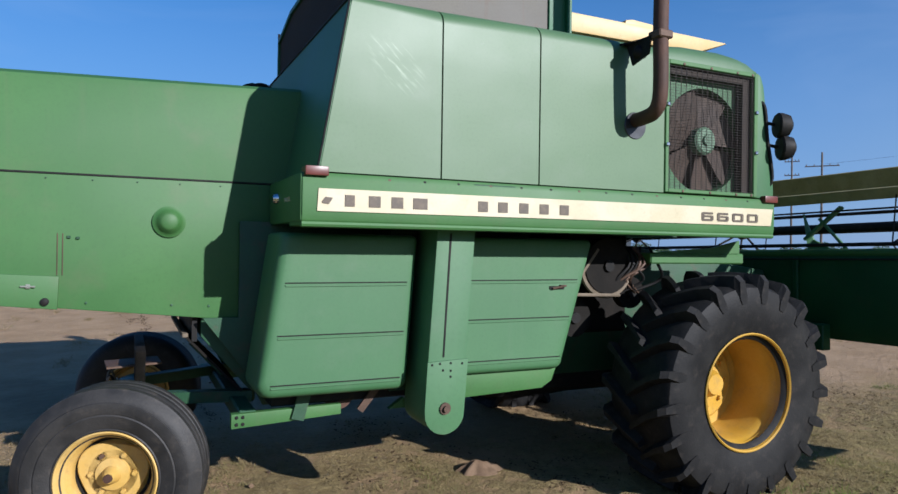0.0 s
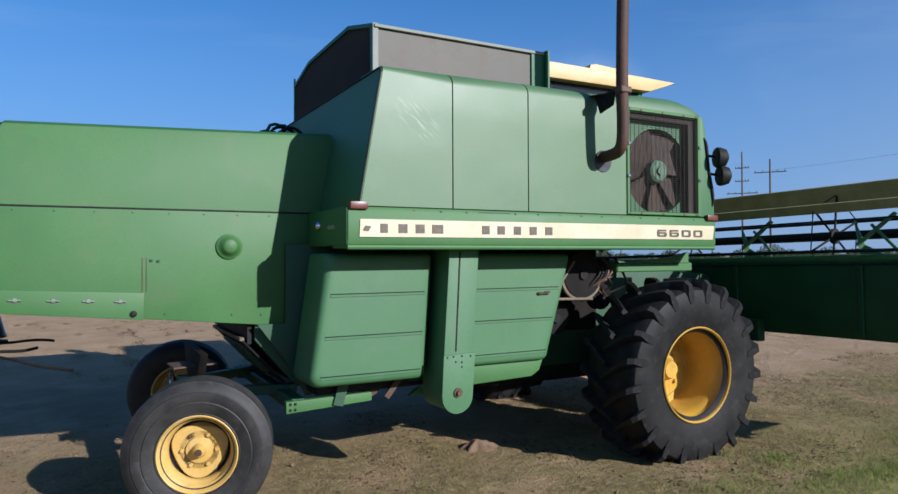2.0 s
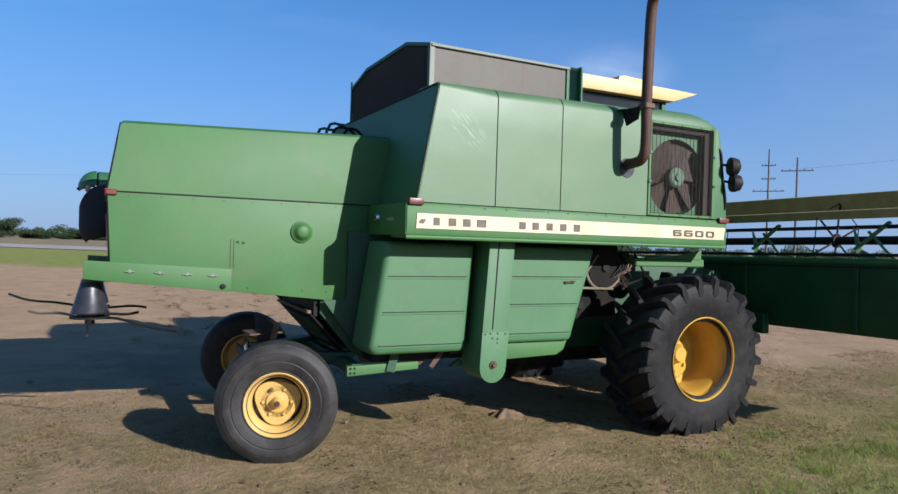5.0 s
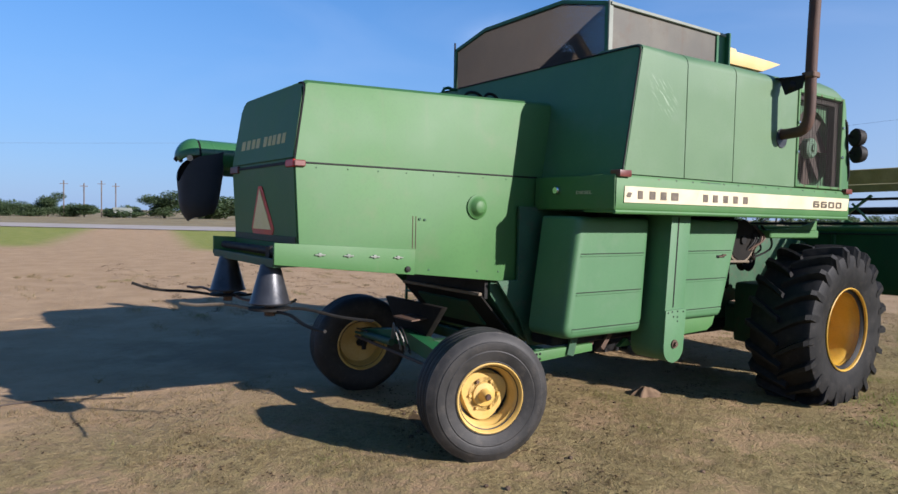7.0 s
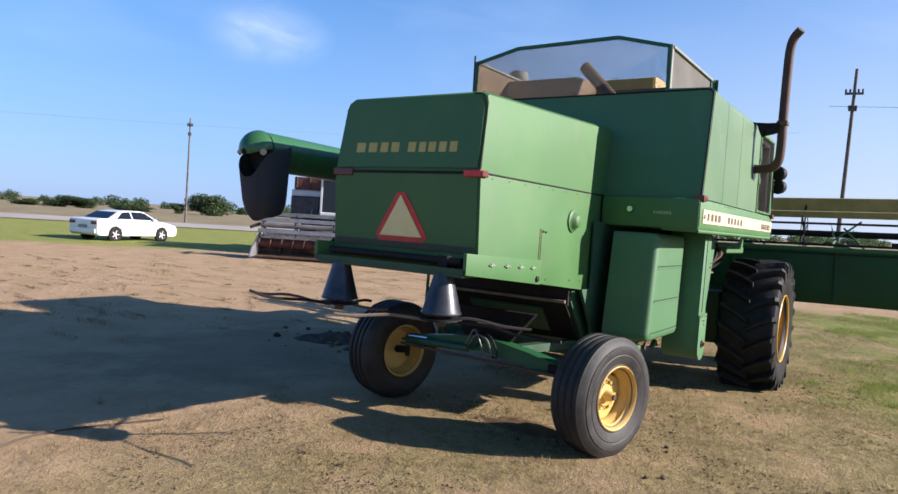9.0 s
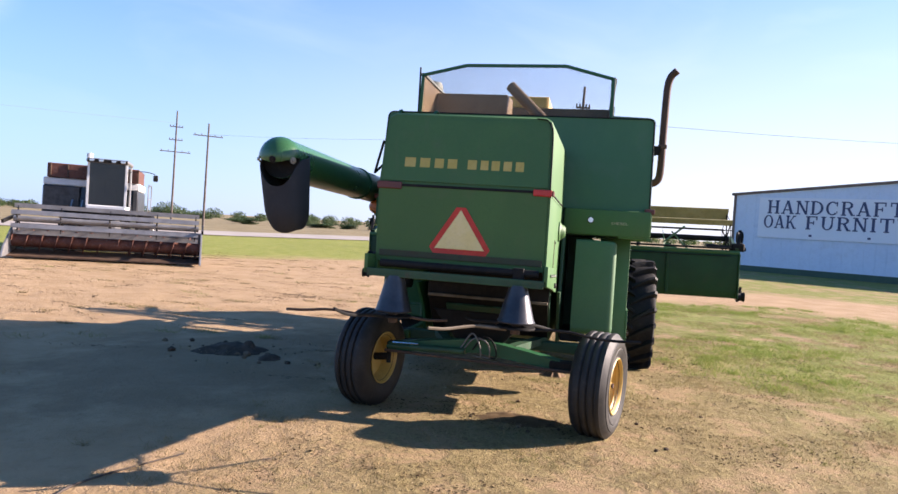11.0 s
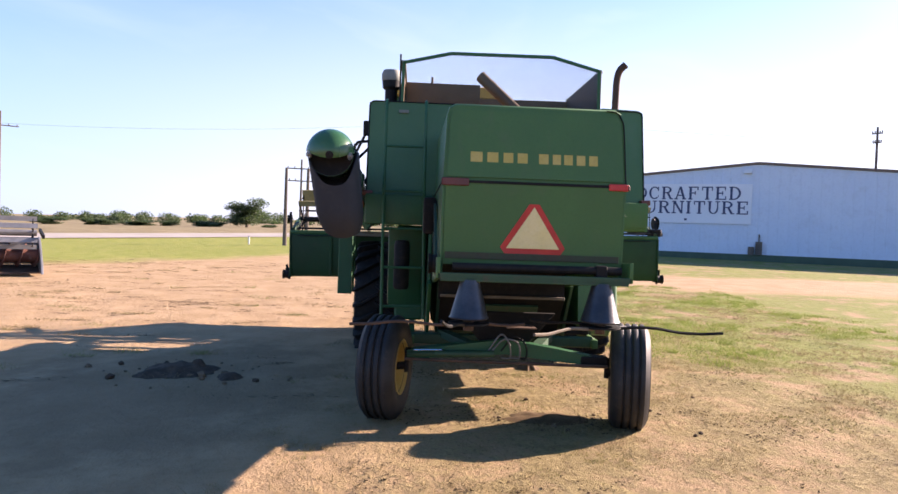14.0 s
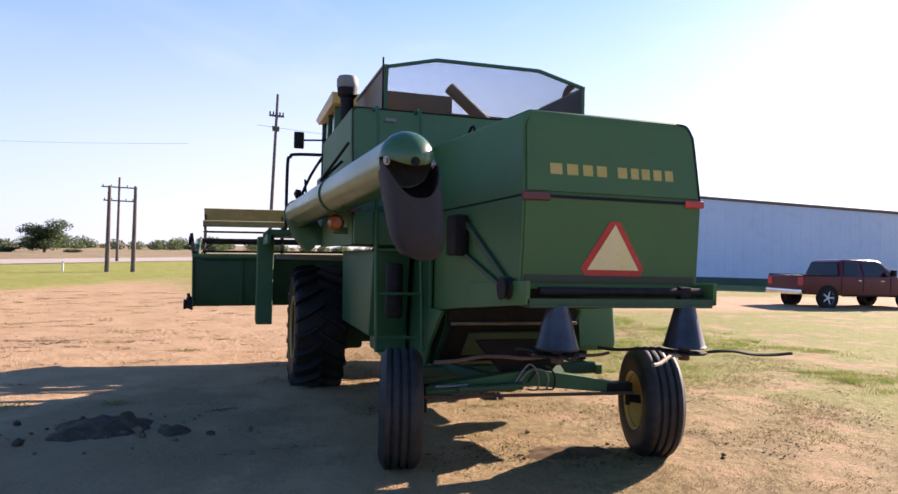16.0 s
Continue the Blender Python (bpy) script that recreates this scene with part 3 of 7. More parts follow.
    drive = calc(nt, "MAXIMUM", ramp(nt, lane, 0.2, 1.8), ramp(nt, lane, -4.2, -6.4))
    col = blend(nt, calc(nt, "MULTIPLY", ramp(nt, far, 25.0, 28.5), drive), col, blend(nt, ramp(nt, mid, 0.3, 0.7), (0.175, 0.205, 0.040), (0.250, 0.250, 0.066)))
    col = blend(nt, ramp(nt, far, 67.0, 72.0), col, blend(nt, ramp(nt, wide, 0.35, 0.65), (0.186, 0.149, 0.081), (0.248, 0.205, 0.118)))
    nt.links.new(col, bsdf.inputs["Base Color"])
    bsdf.inputs["Roughness"].default_value = 0.95
    bsdf.inputs["Specular IOR Level"].default_value = 0.15
    add_bump(nt, bsdf, calc(nt, "ADD", calc(nt, "MULTIPLY", mid, 1.5), calc(nt, "ADD", fine, calc(nt, "MULTIPLY", tiny, 0.5))), 0.9, 0.045)
    return m


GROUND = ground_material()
gx = axis_steps(-6.5, 10.0, 0.085, 3200)
gy = axis_steps(-6.0, 8.0, 0.085, 3200)
verts = [(x, y, ground_z(x, y) + near_relief(x, y)) for x in gx for y in gy]
ny = len(gy)
faces = [(i * ny + j, (i + 1) * ny + j, (i + 1) * ny + j + 1, i * ny + j + 1) for i in range(len(gx) - 1) for j in range(ny - 1)]
me = bpy.data.meshes.new("ground")
me.from_pydata(verts, [], faces)
me.polygons.foreach_set("use_smooth", [True] * len(me.polygons))
me.materials.append(GROUND)
tagged(new("ground", me), "bare tan dirt lot with patches of dry straw-coloured grass", "ground", kind="structure")

# pale road beyond the verge
rm = bmesh.new()
prev = None
for k in range(61):
    s = -300 + 10 * k
    ring = []
    for d in (51.0, 65.0):
        bx, by = 0.6 * d - 0.8 * s, 0.8 * d + 0.6 * s
        ring.append(rm.verts.new((bx, by, ground_z(bx, by) + 0.05)))
    if prev:
        rm.faces.new((prev[0], ring[0], ring[1], prev[1]))
    prev = ring
tagged(finish("road", rm, ROAD_MAT), "pale gravel road beyond the green verge", "road", kind="structure")


# ---------------------------------------------------------------- the harvester
H = thing("combine_harvester", (2.7, 0, 0), "old faded green combine harvester with yellow wheels, parked on dirt", "combine harvester")

# straw hood: upper half leans in, lower half hangs as plates round an open mouth
def hood_ring(x_of, top):
    half = [(0.565, top), (0.607, top - 0.025), (0.622, top - 0.07), (0.640, 2.006)]
    pts = [(-y, z) for y, z in half[::-1]] + half
    return [(x_of(z), y, z) for y, z in pts]


ub = loft([hood_ring(lambda z: -0.045 + (z - 2.0) * 0.155, 2.535), hood_ring(lambda z: -0.030 + (z - 2.0) * 0.155, 2.548), hood_ring(lambda z: 2.40, 2.642)])
hood_upper = part("hood_top", bevel(ub, 0.012, 2, 40), GREEN, H, "faded green sheet-metal straw hood")
part("rear_panel", sheet([(-0.052 + (z - 2.0) * 0.155, y, z) for y, z in ((-0.615, 2.03), (-0.600, 2.45), (-0.565, 2.50), (0.565, 2.50), (0.600, 2.45), (0.615, 2.03))], (-1, 0, 0.155), 0.006), GREEN, hood_upper, "green rear panel of the hood")
part("edge_bead", tube([(-0.052 + (z - 2.0) * 0.155, y, z) for y, z in ((-0.634, 2.02), (-0.624, 2.40), (-0.610, 2.47), (-0.575, 2.525), (-0.50, 2.535))], 0.005, 6, 4), BLACK, hood_upper, "dark rolled edge of the hood")
for y0, y1 in ((-0.642, -0.622), (0.622, 0.642)):
    poly = [(-0.045, 1.994), (-0.012, 1.42), (-0.012, 1.335), (0.86, 1.245), (1.86, 1.145), (1.935, 1.158), (1.975, 1.21), (1.985, 1.60), (2.05, 1.60), (2.05, 1.994)]
    side = part("hood_side", prism(poly, "y", y0, y1, 0.006), GREEN, H)
    yy = y0 - 0.026 if y0 < 0 else y1
    sk = part("lower_skirt", prism([(-0.19, 1.478), (0.866, 1.424), (0.860, 1.240), (-0.19, 1.338)], "y", yy, yy + 0.026, 0.004), GREEN, H, "green skirt plate with a row of latches")
    if y0 < 0:
        for x in (0.12, 0.33, 0.53, 0.72):
            z = 1.40 - 0.047 * (x - 0.1)
            part("latch", join(rod((x - 0.035, yy - 0.008, z), (x + 0.035, yy - 0.012, z - 0.002), 0.005, 6), box(x - 0.012, x + 0.012, yy - 0.012, yy + 0.002, z - 0.012, z + 0.012, 0.003)), TANK_EDGE, sk)
        part("bolt", lathe([(0, 0), (0.022, 0), (0.022, 0.014), (0.012, 0.02), (0, 0.02)], 10, pose(0.80, yy + 0.002, 1.285, 180)), BLACK, sk)
part("seam_strip", join(box(-0.052, 2.05, -0.646, -0.630, 1.9955, 2.0055), box(-0.052, 2.05, 0.630, 0.646, 1.9955, 2.0055), box(-0.056, -0.040, -0.646, 0.646, 1.989, 2.008)), BLACK, H)
rp = part("tail_panel", sheet([(-0.050, -0.622, 1.99), (-0.018, -0.622, 1.425), (-0.018, 0.622, 1.425), (-0.050, 0.622, 1.99)], (1, 0, 0.05), 0.02), GREEN, H, "green tail panel below the seam")
part("stain_strip", box(-0.030, -0.018, -0.61, 0.61, 1.465, 1.512, 0.002), STAIN, rp, "rubbed dirt-brown strip")

# ledge and hitch bar behind the mouth
ledge = part("rear_ledge", join(box(-0.19, 0.02, -0.64, 0.64, 1.318, 1.345, 0.004), box(-0.19, -0.172, -0.66, 0.66, 1.335, 1.375, 0.004)), GREEN_DIRTY, H, "dirty green ledge with a dusty lip")
part("ledge_rail", rod((-0.13, -0.60, 1.415), (-0.13, 0.56, 1.415), 0.028, 10), BLACK, ledge, "black round bar")
part("ledge_bracket", box(-0.16, -0.10, -0.50, -0.42, 1.345, 1.45, 0.006), BLACK, ledge)

# spreader cones with their flail bats
def spreader(cx, cy, top, bats):
    c = part("spreader_cone", lathe([(0.062, top), (0.068, top - 0.02), (0.128, 1.085), (0.136, 1.075), (0.128, 1.065), (0.03, 1.068), (0.03, 1.00), (0, 1.0)], 28, Matrix.Translation((cx, cy, 0)) @ Matrix.Rotation(math.pi / 2, 4, "X") @ Matrix.Scale(1, 4)), CONE_GREY, H, "dark grey sheet-metal spreader cone")
    part("spindle", rod((cx, cy, 0.985), (cx, cy, 1.08), 0.035, 10), RUSTY_STEEL, c)
    part("disc", lathe([(0, -0.006), (0.14, -0.006), (0.14, 0.006), (0, 0.006)], 20, Matrix.Translation((cx, cy, 1.035)) @ pose(0, 0, 0, 90)), BLACK, c)
    for a, length, mat, droop in bats:
        ca, sa = math.cos(radians(a)), math.sin(radians(a))
        pts = [(cx + ca * d, cy + sa * d, 1.03 + droop * (d / length) ** 2 + 0.012 * math.sin(d * 11 + a)) for d in np.linspace(0.08, length, 6)]
        part("flail_bat", tube(pts, 0.011, 6, 3), mat, c)


spreader(-0.14, -0.465, 1.33, [(130, 0.69, BOARD, 0.01), (-32, 0.69, BLACK, -0.08), (-90, 0.86, BLACK, -0.03), (50, 0.55, BLACK, 0.0)])
spreader(-0.14, 0.437, 1.33, [(162, 0.68, BLACK, 0.10), (97, 0.80, RUSTY_STEEL, 0.0), (10, 0.45, BLACK, -0.03), (-80, 0.40, RUSTY_STEEL, 0.0)])

# emblem, reflectors and lettering at the tail
tri = part("slow_emblem", sheet([(-0.046, -0.035, 1.857), (-0.046, 0.035, 1.857), (-0.024, 0.228, 1.556), (-0.024, 0.192, 1.505), (-0.024, -0.192, 1.505), (-0.024, -0.228, 1.556)], (-1, 0, -0.05), 0.004), RED, H, "red-bordered triangular slow-vehicle emblem")
part("triangle", sheet([(-0.051, 0.0, 1.838), (-0.031, 0.186, 1.549), (-0.031, -0.186, 1.549)], (-1, 0, -0.05), 0.004), TRIANGLE, tri, "pale yellow reflective triangle")
part("tail_reflector", box(-0.064, -0.040, -0.650, -0.515, 1.970, 2.018, 0.006), RED, H, "bright red tail lamp")
part("tail_reflector", box(-0.060, 0.02, -0.664, -0.646, 1.972, 2.014, 0.006), RED_DULL, H)
part("tail_reflector", box(-0.064, -0.040, 0.46, 0.650, 1.968, 2.022, 0.006), RED_DULL, H, "dull dark red tail lamp")
for y0, y1 in ((0.454, 0.372), (0.338, 0.262), (0.226, 0.158), (0.128, 0.058), (-0.022, -0.088), (-0.118, -0.175), (-0.198, -0.258), (-0.286, -0.346), (-0.374, -0.434)):
    part("mark", sheet([(-0.056 + (z - 2.0) * 0.155, y, z) for y, z in ((y0, 2.138), (y0, 2.208), (y1, 2.208), (y1, 2.138))], (-1, 0, 0.155), 0.003), LETTER_YELLOW, hood_upper, "faded yellow block mark")
part("ball_knob", lathe([(0, -0.060), (0.040, -0.058), (0.052, -0.050), (0.066, -0.026), (0.080, -0.012), (0.093, -0.007), (0.093, 0.006), (0, 0.006)], 28, Matrix.Translation((1.43, -0.648, 1.745))), GREEN, H, "round green pressed-steel boss")
for x, z in ((0.91, 1.645), (0.955, 1.64)):
    part("clip", box(x - 0.010, x + 0.010, -0.652, -0.64, z - 0.008, z + 0.008, 0.003), GREEN_DIRTY, H)
for x in (0.852, 0.878):
    part("weld_seam", box(x, x + 0.005, -0.646, -0.641, 1.43, 1.665, 0.001), RUSTY_STEEL, H)
for x in np.linspace(0.10, 1.95, 9):
    part("rivet", lathe([(0, -0.005), (0.004, -0.004), (0.005, 0.0), (0, 0.0)], 8, Matrix.Translation((x, -0.643, 1.972))), GREEN_DIRTY, H)
for x in (1.0, 1.45, 1.66):
    part("rivet", lathe([(0, -0.006), (0.007, -0.004), (0.008, 0.0), (0, 0.0)], 8, Matrix.Translation((x, -0.643, 1.275 - 0.05 * (x - 0.95)))), GREEN_DIRTY, H)

# separator body under the hood, with sloping pan, board and frame rails
part("separator_body", prism([(1.62, 1.05), (1.90, 0.72), (2.02, 0.64), (4.9, 0.64), (4.9, 1.80), (1.62, 1.80)], "y", -0.60, 0.60, 0.01), GREEN_DIRTY, H, "dirt-stained green separator body")
# side sheets take darker greens that include the shade below the band
part("separator_side", prism([(1.62, 1.17), (1.87, 0.84), (1.98, 0.62), (3.9, 0.62), (3.9, 1.76), (1.83, 1.76), (1.83, 1.17)], "y", -0.69, -0.66, 0.006), GREEN_DIRTY, H)
part("separator_side", prism([(1.44, 1.17), (1.80, 0.86), (1.96, 0.55), (3.9, 0.55), (3.9, 1.76), (1.83, 1.76), (1.83, 1.17)], "y", 0.66, 0.69, 0.006), GREEN_DEEP_SHADE, H)
board = part("tail_board", sheet([(1.545, -0.585, 1.050), (1.545, 0.575, 1.050), (1.875, 0.575, 0.700), (1.875, -0.585, 0.700)], (-1, 0, -0.85), 0.014), GRIME_SHADE, H, "grimy sloping sheet under the tail")
part("lip", box(1.515, 1.550, -0.585, 0.575, 1.044, 1.070, 0.004), BOARD, board, "dusty rolled top lip")
part("patch", sheet([(1.60, -0.35, 0.992), (1.60, 0.40, 0.992), (1.80, 0.40, 0.780), (1.80, -0.35, 0.780)], (-1, 0, -0.85), 0.034), GREEN_DIRTY, board, "dirt-stained patch plate")
part("loose_plate", sheet([(1.10, -0.26, 0.825), (1.42, -0.22, 0.835), (1.40, 0.02, 0.84), (1.08, 0.0, 0.83)], (0, 0, 1), 0.012), RUSTY_STEEL, H, "loose rust-brown plate above the axle")
# black sheet added to stand for the shade inside the mouth
part("mouth_shade", box(1.57, 1.60, -0.59, 0.59, 1.02, 1.95), BLACK, H)
for y, xe in ((-0.98, 2.40), (0.80, 3.3)):
    part("frame_rail", prism([(1.755, 0.645), (1.755, 0.560), (xe, 0.592), (xe, 0.655)], "y", y, y + 0.06, 0.006), GREEN, H, "green lower frame rail with bolted end")
part("skid_gusset", prism([(2.70, 0.60), (2.86, 0.60), (2.80, 0.665)], "y", -1.0, -0.96), GREEN, H)
# pan is black: the underside's shade is put into its colour
part("shoe_pan", box(1.98, 3.9, -0.94, -0.70, 0.66, 0.74, 0.01), BLACK, H, "shoe pan in black for the shade under the shields")
part("cross_beam", box(1.80, 1.90, -0.95, 0.85, 0.56, 0.66, 0.01), GREEN_DIRTY, H)
for x in (1.785, 1.82):
    for z in (0.585, 0.625):
        part("rivet", lathe([(0, -0.006), (0.009, -0.004), (0.011, 0.0), (0, 0.0)], 8, Matrix.Translation((x, -0.981, z))), BLACK, H)
part("shoe_strut", bar((2.19, -0.99, 0.80), (2.13, -0.99, 0.585), 0.075, 0.02, (0, 1, 0)), GREEN_DIRTY, H)
part("shoe_strut", bar((2.52, -0.97, 0.60), (2.68, -0.97, 0.80), 0.045, 0.02, (0, 1, 0)), RUSTY_STEEL, H)
part("shoe_pulley", lathe([(0, -0.03), (0.09, -0.03), (0.07, 0.0), (0.09, 0.03), (0, 0.03)], 20, Matrix.Translation((2.40, -0.90, 0.70))), RUST, H, "rusty pulley behind the struts")

# stripe band round the engine deck
band = part("stripe_band", prism([(-1.20, 2.0), (-1.495, 2.0), (-1.512, 1.965), (-1.512, 1.785), (-1.505, 1.745), (-1.48, 1.722), (-1.20, 1.722)], "x", 2.020, 5.500, 0.008), GREEN, H, "green side band carrying the cream stripe")
part("stripe", prism([(2.098, 1.797), (2.104, 1.915), (5.475, 1.928), (5.455, 1.806)], "y", -1.519, -1.512), CREAM, band, "cream stripe decal")
part("band_lip", rod((2.020, -1.495, 1.728), (5.495, -1.495, 1.732), 0.017, 8), GREEN, band)
rb = part("band_rear", box(2.010, 2.075, -1.505, -0.66, 1.740, 2.0, 0.02, 2), GREEN, H, "green band across the rear")
# left half of the rear band, in the shaded copy of the green
part("band_rear", box(2.010, 2.075, 0.66, 1.33, 1.70, 2.0, 0.02, 2), GREEN_DEEP_SHADE, H)
part("work_lamp", join(lathe([(0, -0.02), (0.025, -0.02), (0.034, 0.0), (0.034, 0.02), (0, 0.02)], 16, pose(2.000, -0.925, 1.890, 0, 0, -90))), CHROME, rb, "small round chrome work lamp")
text_mesh("lettering", "DIESEL", 0.024, CREAM, pose(2.007, -1.13, 1.858, 90, 0, -90), rb, 0.001, "small pale word on the rear band", 0.16)
for x0, x1 in ((2.236, 2.288), (2.366, 2.430), (2.492, 2.558), (2.617, 2.700), (3.014, 3.075), (3.143, 3.205), (3.284, 3.345), (3.424, 3.486), (3.566, 3.630)):
    x0, x1 = (2.246 + (x - 2.236) * 1.023 for x in (x0, x1))
    part("mark", prism([(x0, 1.826), (x0, 1.886), (x1, 1.886), (x1, 1.826)], "y", -1.523, -1.519), LETTER_DARK, band, "worn dark block mark")
def figure(x, strokes):
    """A wide block numeral of square strokes, 0.108 x 0.060."""
    bm = join(*[prism([(x + a, 1.826 + b), (x + c, 1.826 + b), (x + c, 1.826 + d_), (x + a, 1.826 + d_)], "y", -1.5232 - 0.0002 * k, -1.519) for k, (a, b, c, d_) in enumerate(strokes)])
    part("figure", bm, LETTER_DARK, band, "dark wide block numeral")


SIX = ((0.0, 0.006, 0.024, 0.054), (0.008, 0.046, 0.104, 0.060), (0.008, 0.0, 0.100, 0.014), (0.024, 0.026, 0.100, 0.038), (0.084, 0.006, 0.108, 0.034))
NOUGHT = ((0.0, 0.006, 0.024, 0.054), (0.008, 0.046, 0.100, 0.060), (0.008, 0.0, 0.100, 0.014), (0.084, 0.006, 0.108, 0.054))
for x, strokes in ((4.775, SIX), (4.920, SIX), (5.065, NOUGHT), (5.210, NOUGHT)):
    figure(x, strokes)
part("emblem_patch", prism([(2.12, 1.845), (2.14, 1.872), (2.18, 1.868), (2.16, 1.835), (2.13, 1.838)], "y", -1.523, -1.519), LETTER_DARK, band)
part("corner_marker", box(2.030, 2.155, -1.535, -1.44, 1.980, 2.030, 0.008, 2), RED_DULL, H, "dull red corner marker lamp")
part("corner_marker", box(5.38, 5.51, -1.535, -1.44, 1.975, 2.025, 0.008, 2), RED_DULL, H, "dull red corner marker lamp")
part("corner_marker", box(2.030, 2.105, 1.26, 1.36, 1.980, 2.030, 0.008, 2), RED_DULL, H)
for k in range(14):
    x = 2.5 + k * 0.21
    part("rivet", lathe([(0, -0.006), (0.009, -0.004), (0.011, 0.0), (0, 0.0)], 8, Matrix.Translation((x, -1.503, 1.975))), BLACK if k % 3 else RUSTY_STEEL, band)
part("handle_slot", box(3.02, 3.30, -1.506, -1.494, 1.965, 1.985, 0.003), GREEN_DIRTY, band)

# engine and tank deck: skin panels over a core
def skin(x_lo, x_hi, top, top_hi, r_lo=0.11, outer=-1.500, low=2.006):
    """Side sheet that climbs the side and rolls over on to the roof; x_lo and x_hi give x by height."""
    rings = []
    for f, tp, round_r in ((x_lo, top, r_lo), (x_hi, top_hi, 0.11)):
        prof = [(outer, low), (outer, 2.35), (outer, 2.65), (outer, tp - round_r)]
        for k in range(1, 6):
            a = k / 6 * math.pi / 2
            prof.append((outer + 1.5 * round_r * (1 - math.cos(a)), tp - round_r + round_r * math.sin(a)))
        prof += [(outer + 1.5 * round_r, tp), (-1.07, tp + 0.01)]
        inner = [(y + 0.02, z - (0.0 if i == 0 else 0.018)) for i, (y, z) in enumerate(prof)][::-1]
        rings.append([(f(z), y, z) for y, z in prof + inner])
    return bevel(loft(rings), 0.006, 1, 50)


rear_x = lambda z: 2.112 + (z - 2.0) * 0.176
for lo, hi, t0, t1, r0 in ((rear_x, lambda z: 2.807, 2.972, 2.995, 0.05), (lambda z: 2.817, lambda z: 3.461, 2.995, 3.005, 0.11), (lambda z: 3.471, lambda z: 4.450, 3.005, 3.01, 0.11)):
    part("side_panel", skin(lo, hi, t0, t1, r0), DECK_PAINT, H, "faded green engine side panel")
core = prism([(2.13, 1.73), (2.165, 2.0), (2.33, 2.92), (4.43, 2.92), (4.43, 1.73)], "y", -1.475, 1.30, 0.0)
part("deck_core", core, GREEN_DIRTY, H)
part("deck_front", box(4.43, 5.32, -0.72, 1.30, 1.73, 2.60), GREEN_DIRTY, H)
# slanted rear wall with rounded corners and a raised rim
def rear_outline(inset):
    y0, y1, z0, z1, r = -1.495 + inset, 1.335 - inset, 2.004, 2.962 - inset, 0.055
    pts = [(y0, z0)]
    for k in range(5):
        a = math.pi - k / 4 * math.pi / 2
        pts.append((y0 + r + r * math.cos(a), z1 - r + r * math.sin(a)))
    for k in range(5):
        a = math.pi / 2 - k / 4 * math.pi / 2
        pts.append((y1 - r + r * math.cos(a), z1 - r + r * math.sin(a)))
    pts.append((y1, z0))
    return [(rear_x(z) - 0.006, y, z) for y, z in pts]


rw = part("rear_wall", sheet(rear_outline(0.0), (1, 0, -0.2), 0.05), GREEN_PANEL, H, "green slanted rear wall of the grain tank")
rim_path = [Vector(p) + Vector((-0.004, 0, 0)) for p in rear_outline(0.006)]
part("rim", tube(rim_path, 0.007, 6, smooth=False), BLACK, rw, "black rubber edge seal")
part("data_plate", box(2.232, 2.24, 0.93, 1.03, 2.84, 2.87), TANK_EDGE, rw)
part("side_wall", loft([[(rear_x(z) + 0.02, 1.335, z), (4.4, 1.335, z), (4.4, 1.30, z), (rear_x(z) + 0.02, 1.30, z)] for z in (1.70, 2.0, 2.5, 2.87, 2.945)]), GREEN, H)

# fan bay
bay = part("bay_frame", join(box(4.454, 4.483, -1.512, -1.47, 2.01, 2.905, 0.004), box(5.283, 5.320, -1.512, -1.47, 2.01, 2.905, 0.004), box(4.483, 5.283, -1.512, -1.47, 2.01, 2.035, 0.004), box(4.483, 5.283, -1.512, -1.47, 2.875, 2.905, 0.004)), GREEN, H, "green screen frame")
wires = []
for k in range(46):
    z = 2.04 + k * 0.0183
    wires.append(box(4.483, 5.283, -1.505, -1.502, z, z + 0.0024))
for k in range(17):
    x = 4.495 + k * 0.0484
    wires.append(box(x, x + 0.0026, -1.502, -1.499, 2.035, 2.875))
part("screen_mesh", join(*wires), SCREEN_BROWN, bay, "rusty wire radiator screen", smooth=0)
for z in (2.885, 2.022):
    for x in (4.61, 4.86, 5.11, 5.26):
        part("rivet", lathe([(0, -0.006), (0.009, -0.004), (0.011, 0.0), (0, 0.0)], 8, Matrix.Translation((x, -1.512, z))), RUSTY_STEEL, bay)
for x, z in ((4.468, 2.33), (4.468, 2.60), (5.302, 2.33), (5.302, 2.62)):
    part("latch", box(x - 0.012, x + 0.012, -1.525, -1.512, z - 0.012, z + 0.012, 0.003), CHROME, bay)
FC, FR = (4.905, 2.40), 0.372
sb = bmesh.new()
inner = [sb.verts.new((FC[0] + FR * math.cos(a), -1.40, FC[1] + FR * math.sin(a))) for a in np.linspace(0, 2 * math.pi, 48, endpoint=False)]
outer = []
for a in np.linspace(0, 2 * math.pi, 48, endpoint=False):
    c, s = math.cos(a), math.sin(a)
    k = min((5.28 - FC[0] if c > 0 else FC[0] - 4.46) / max(abs(c), 1e-6), (2.89 - FC[1] if s > 0 else FC[1] - 2.02) / max(abs(s), 1e-6))
    outer.append(sb.verts.new((FC[0] + k * c, -1.40, FC[1] + k * s)))
for i in range(48):
    sb.faces.new((inner[i], inner[(i + 1) % 48], outer[(i + 1) % 48], outer[i]))
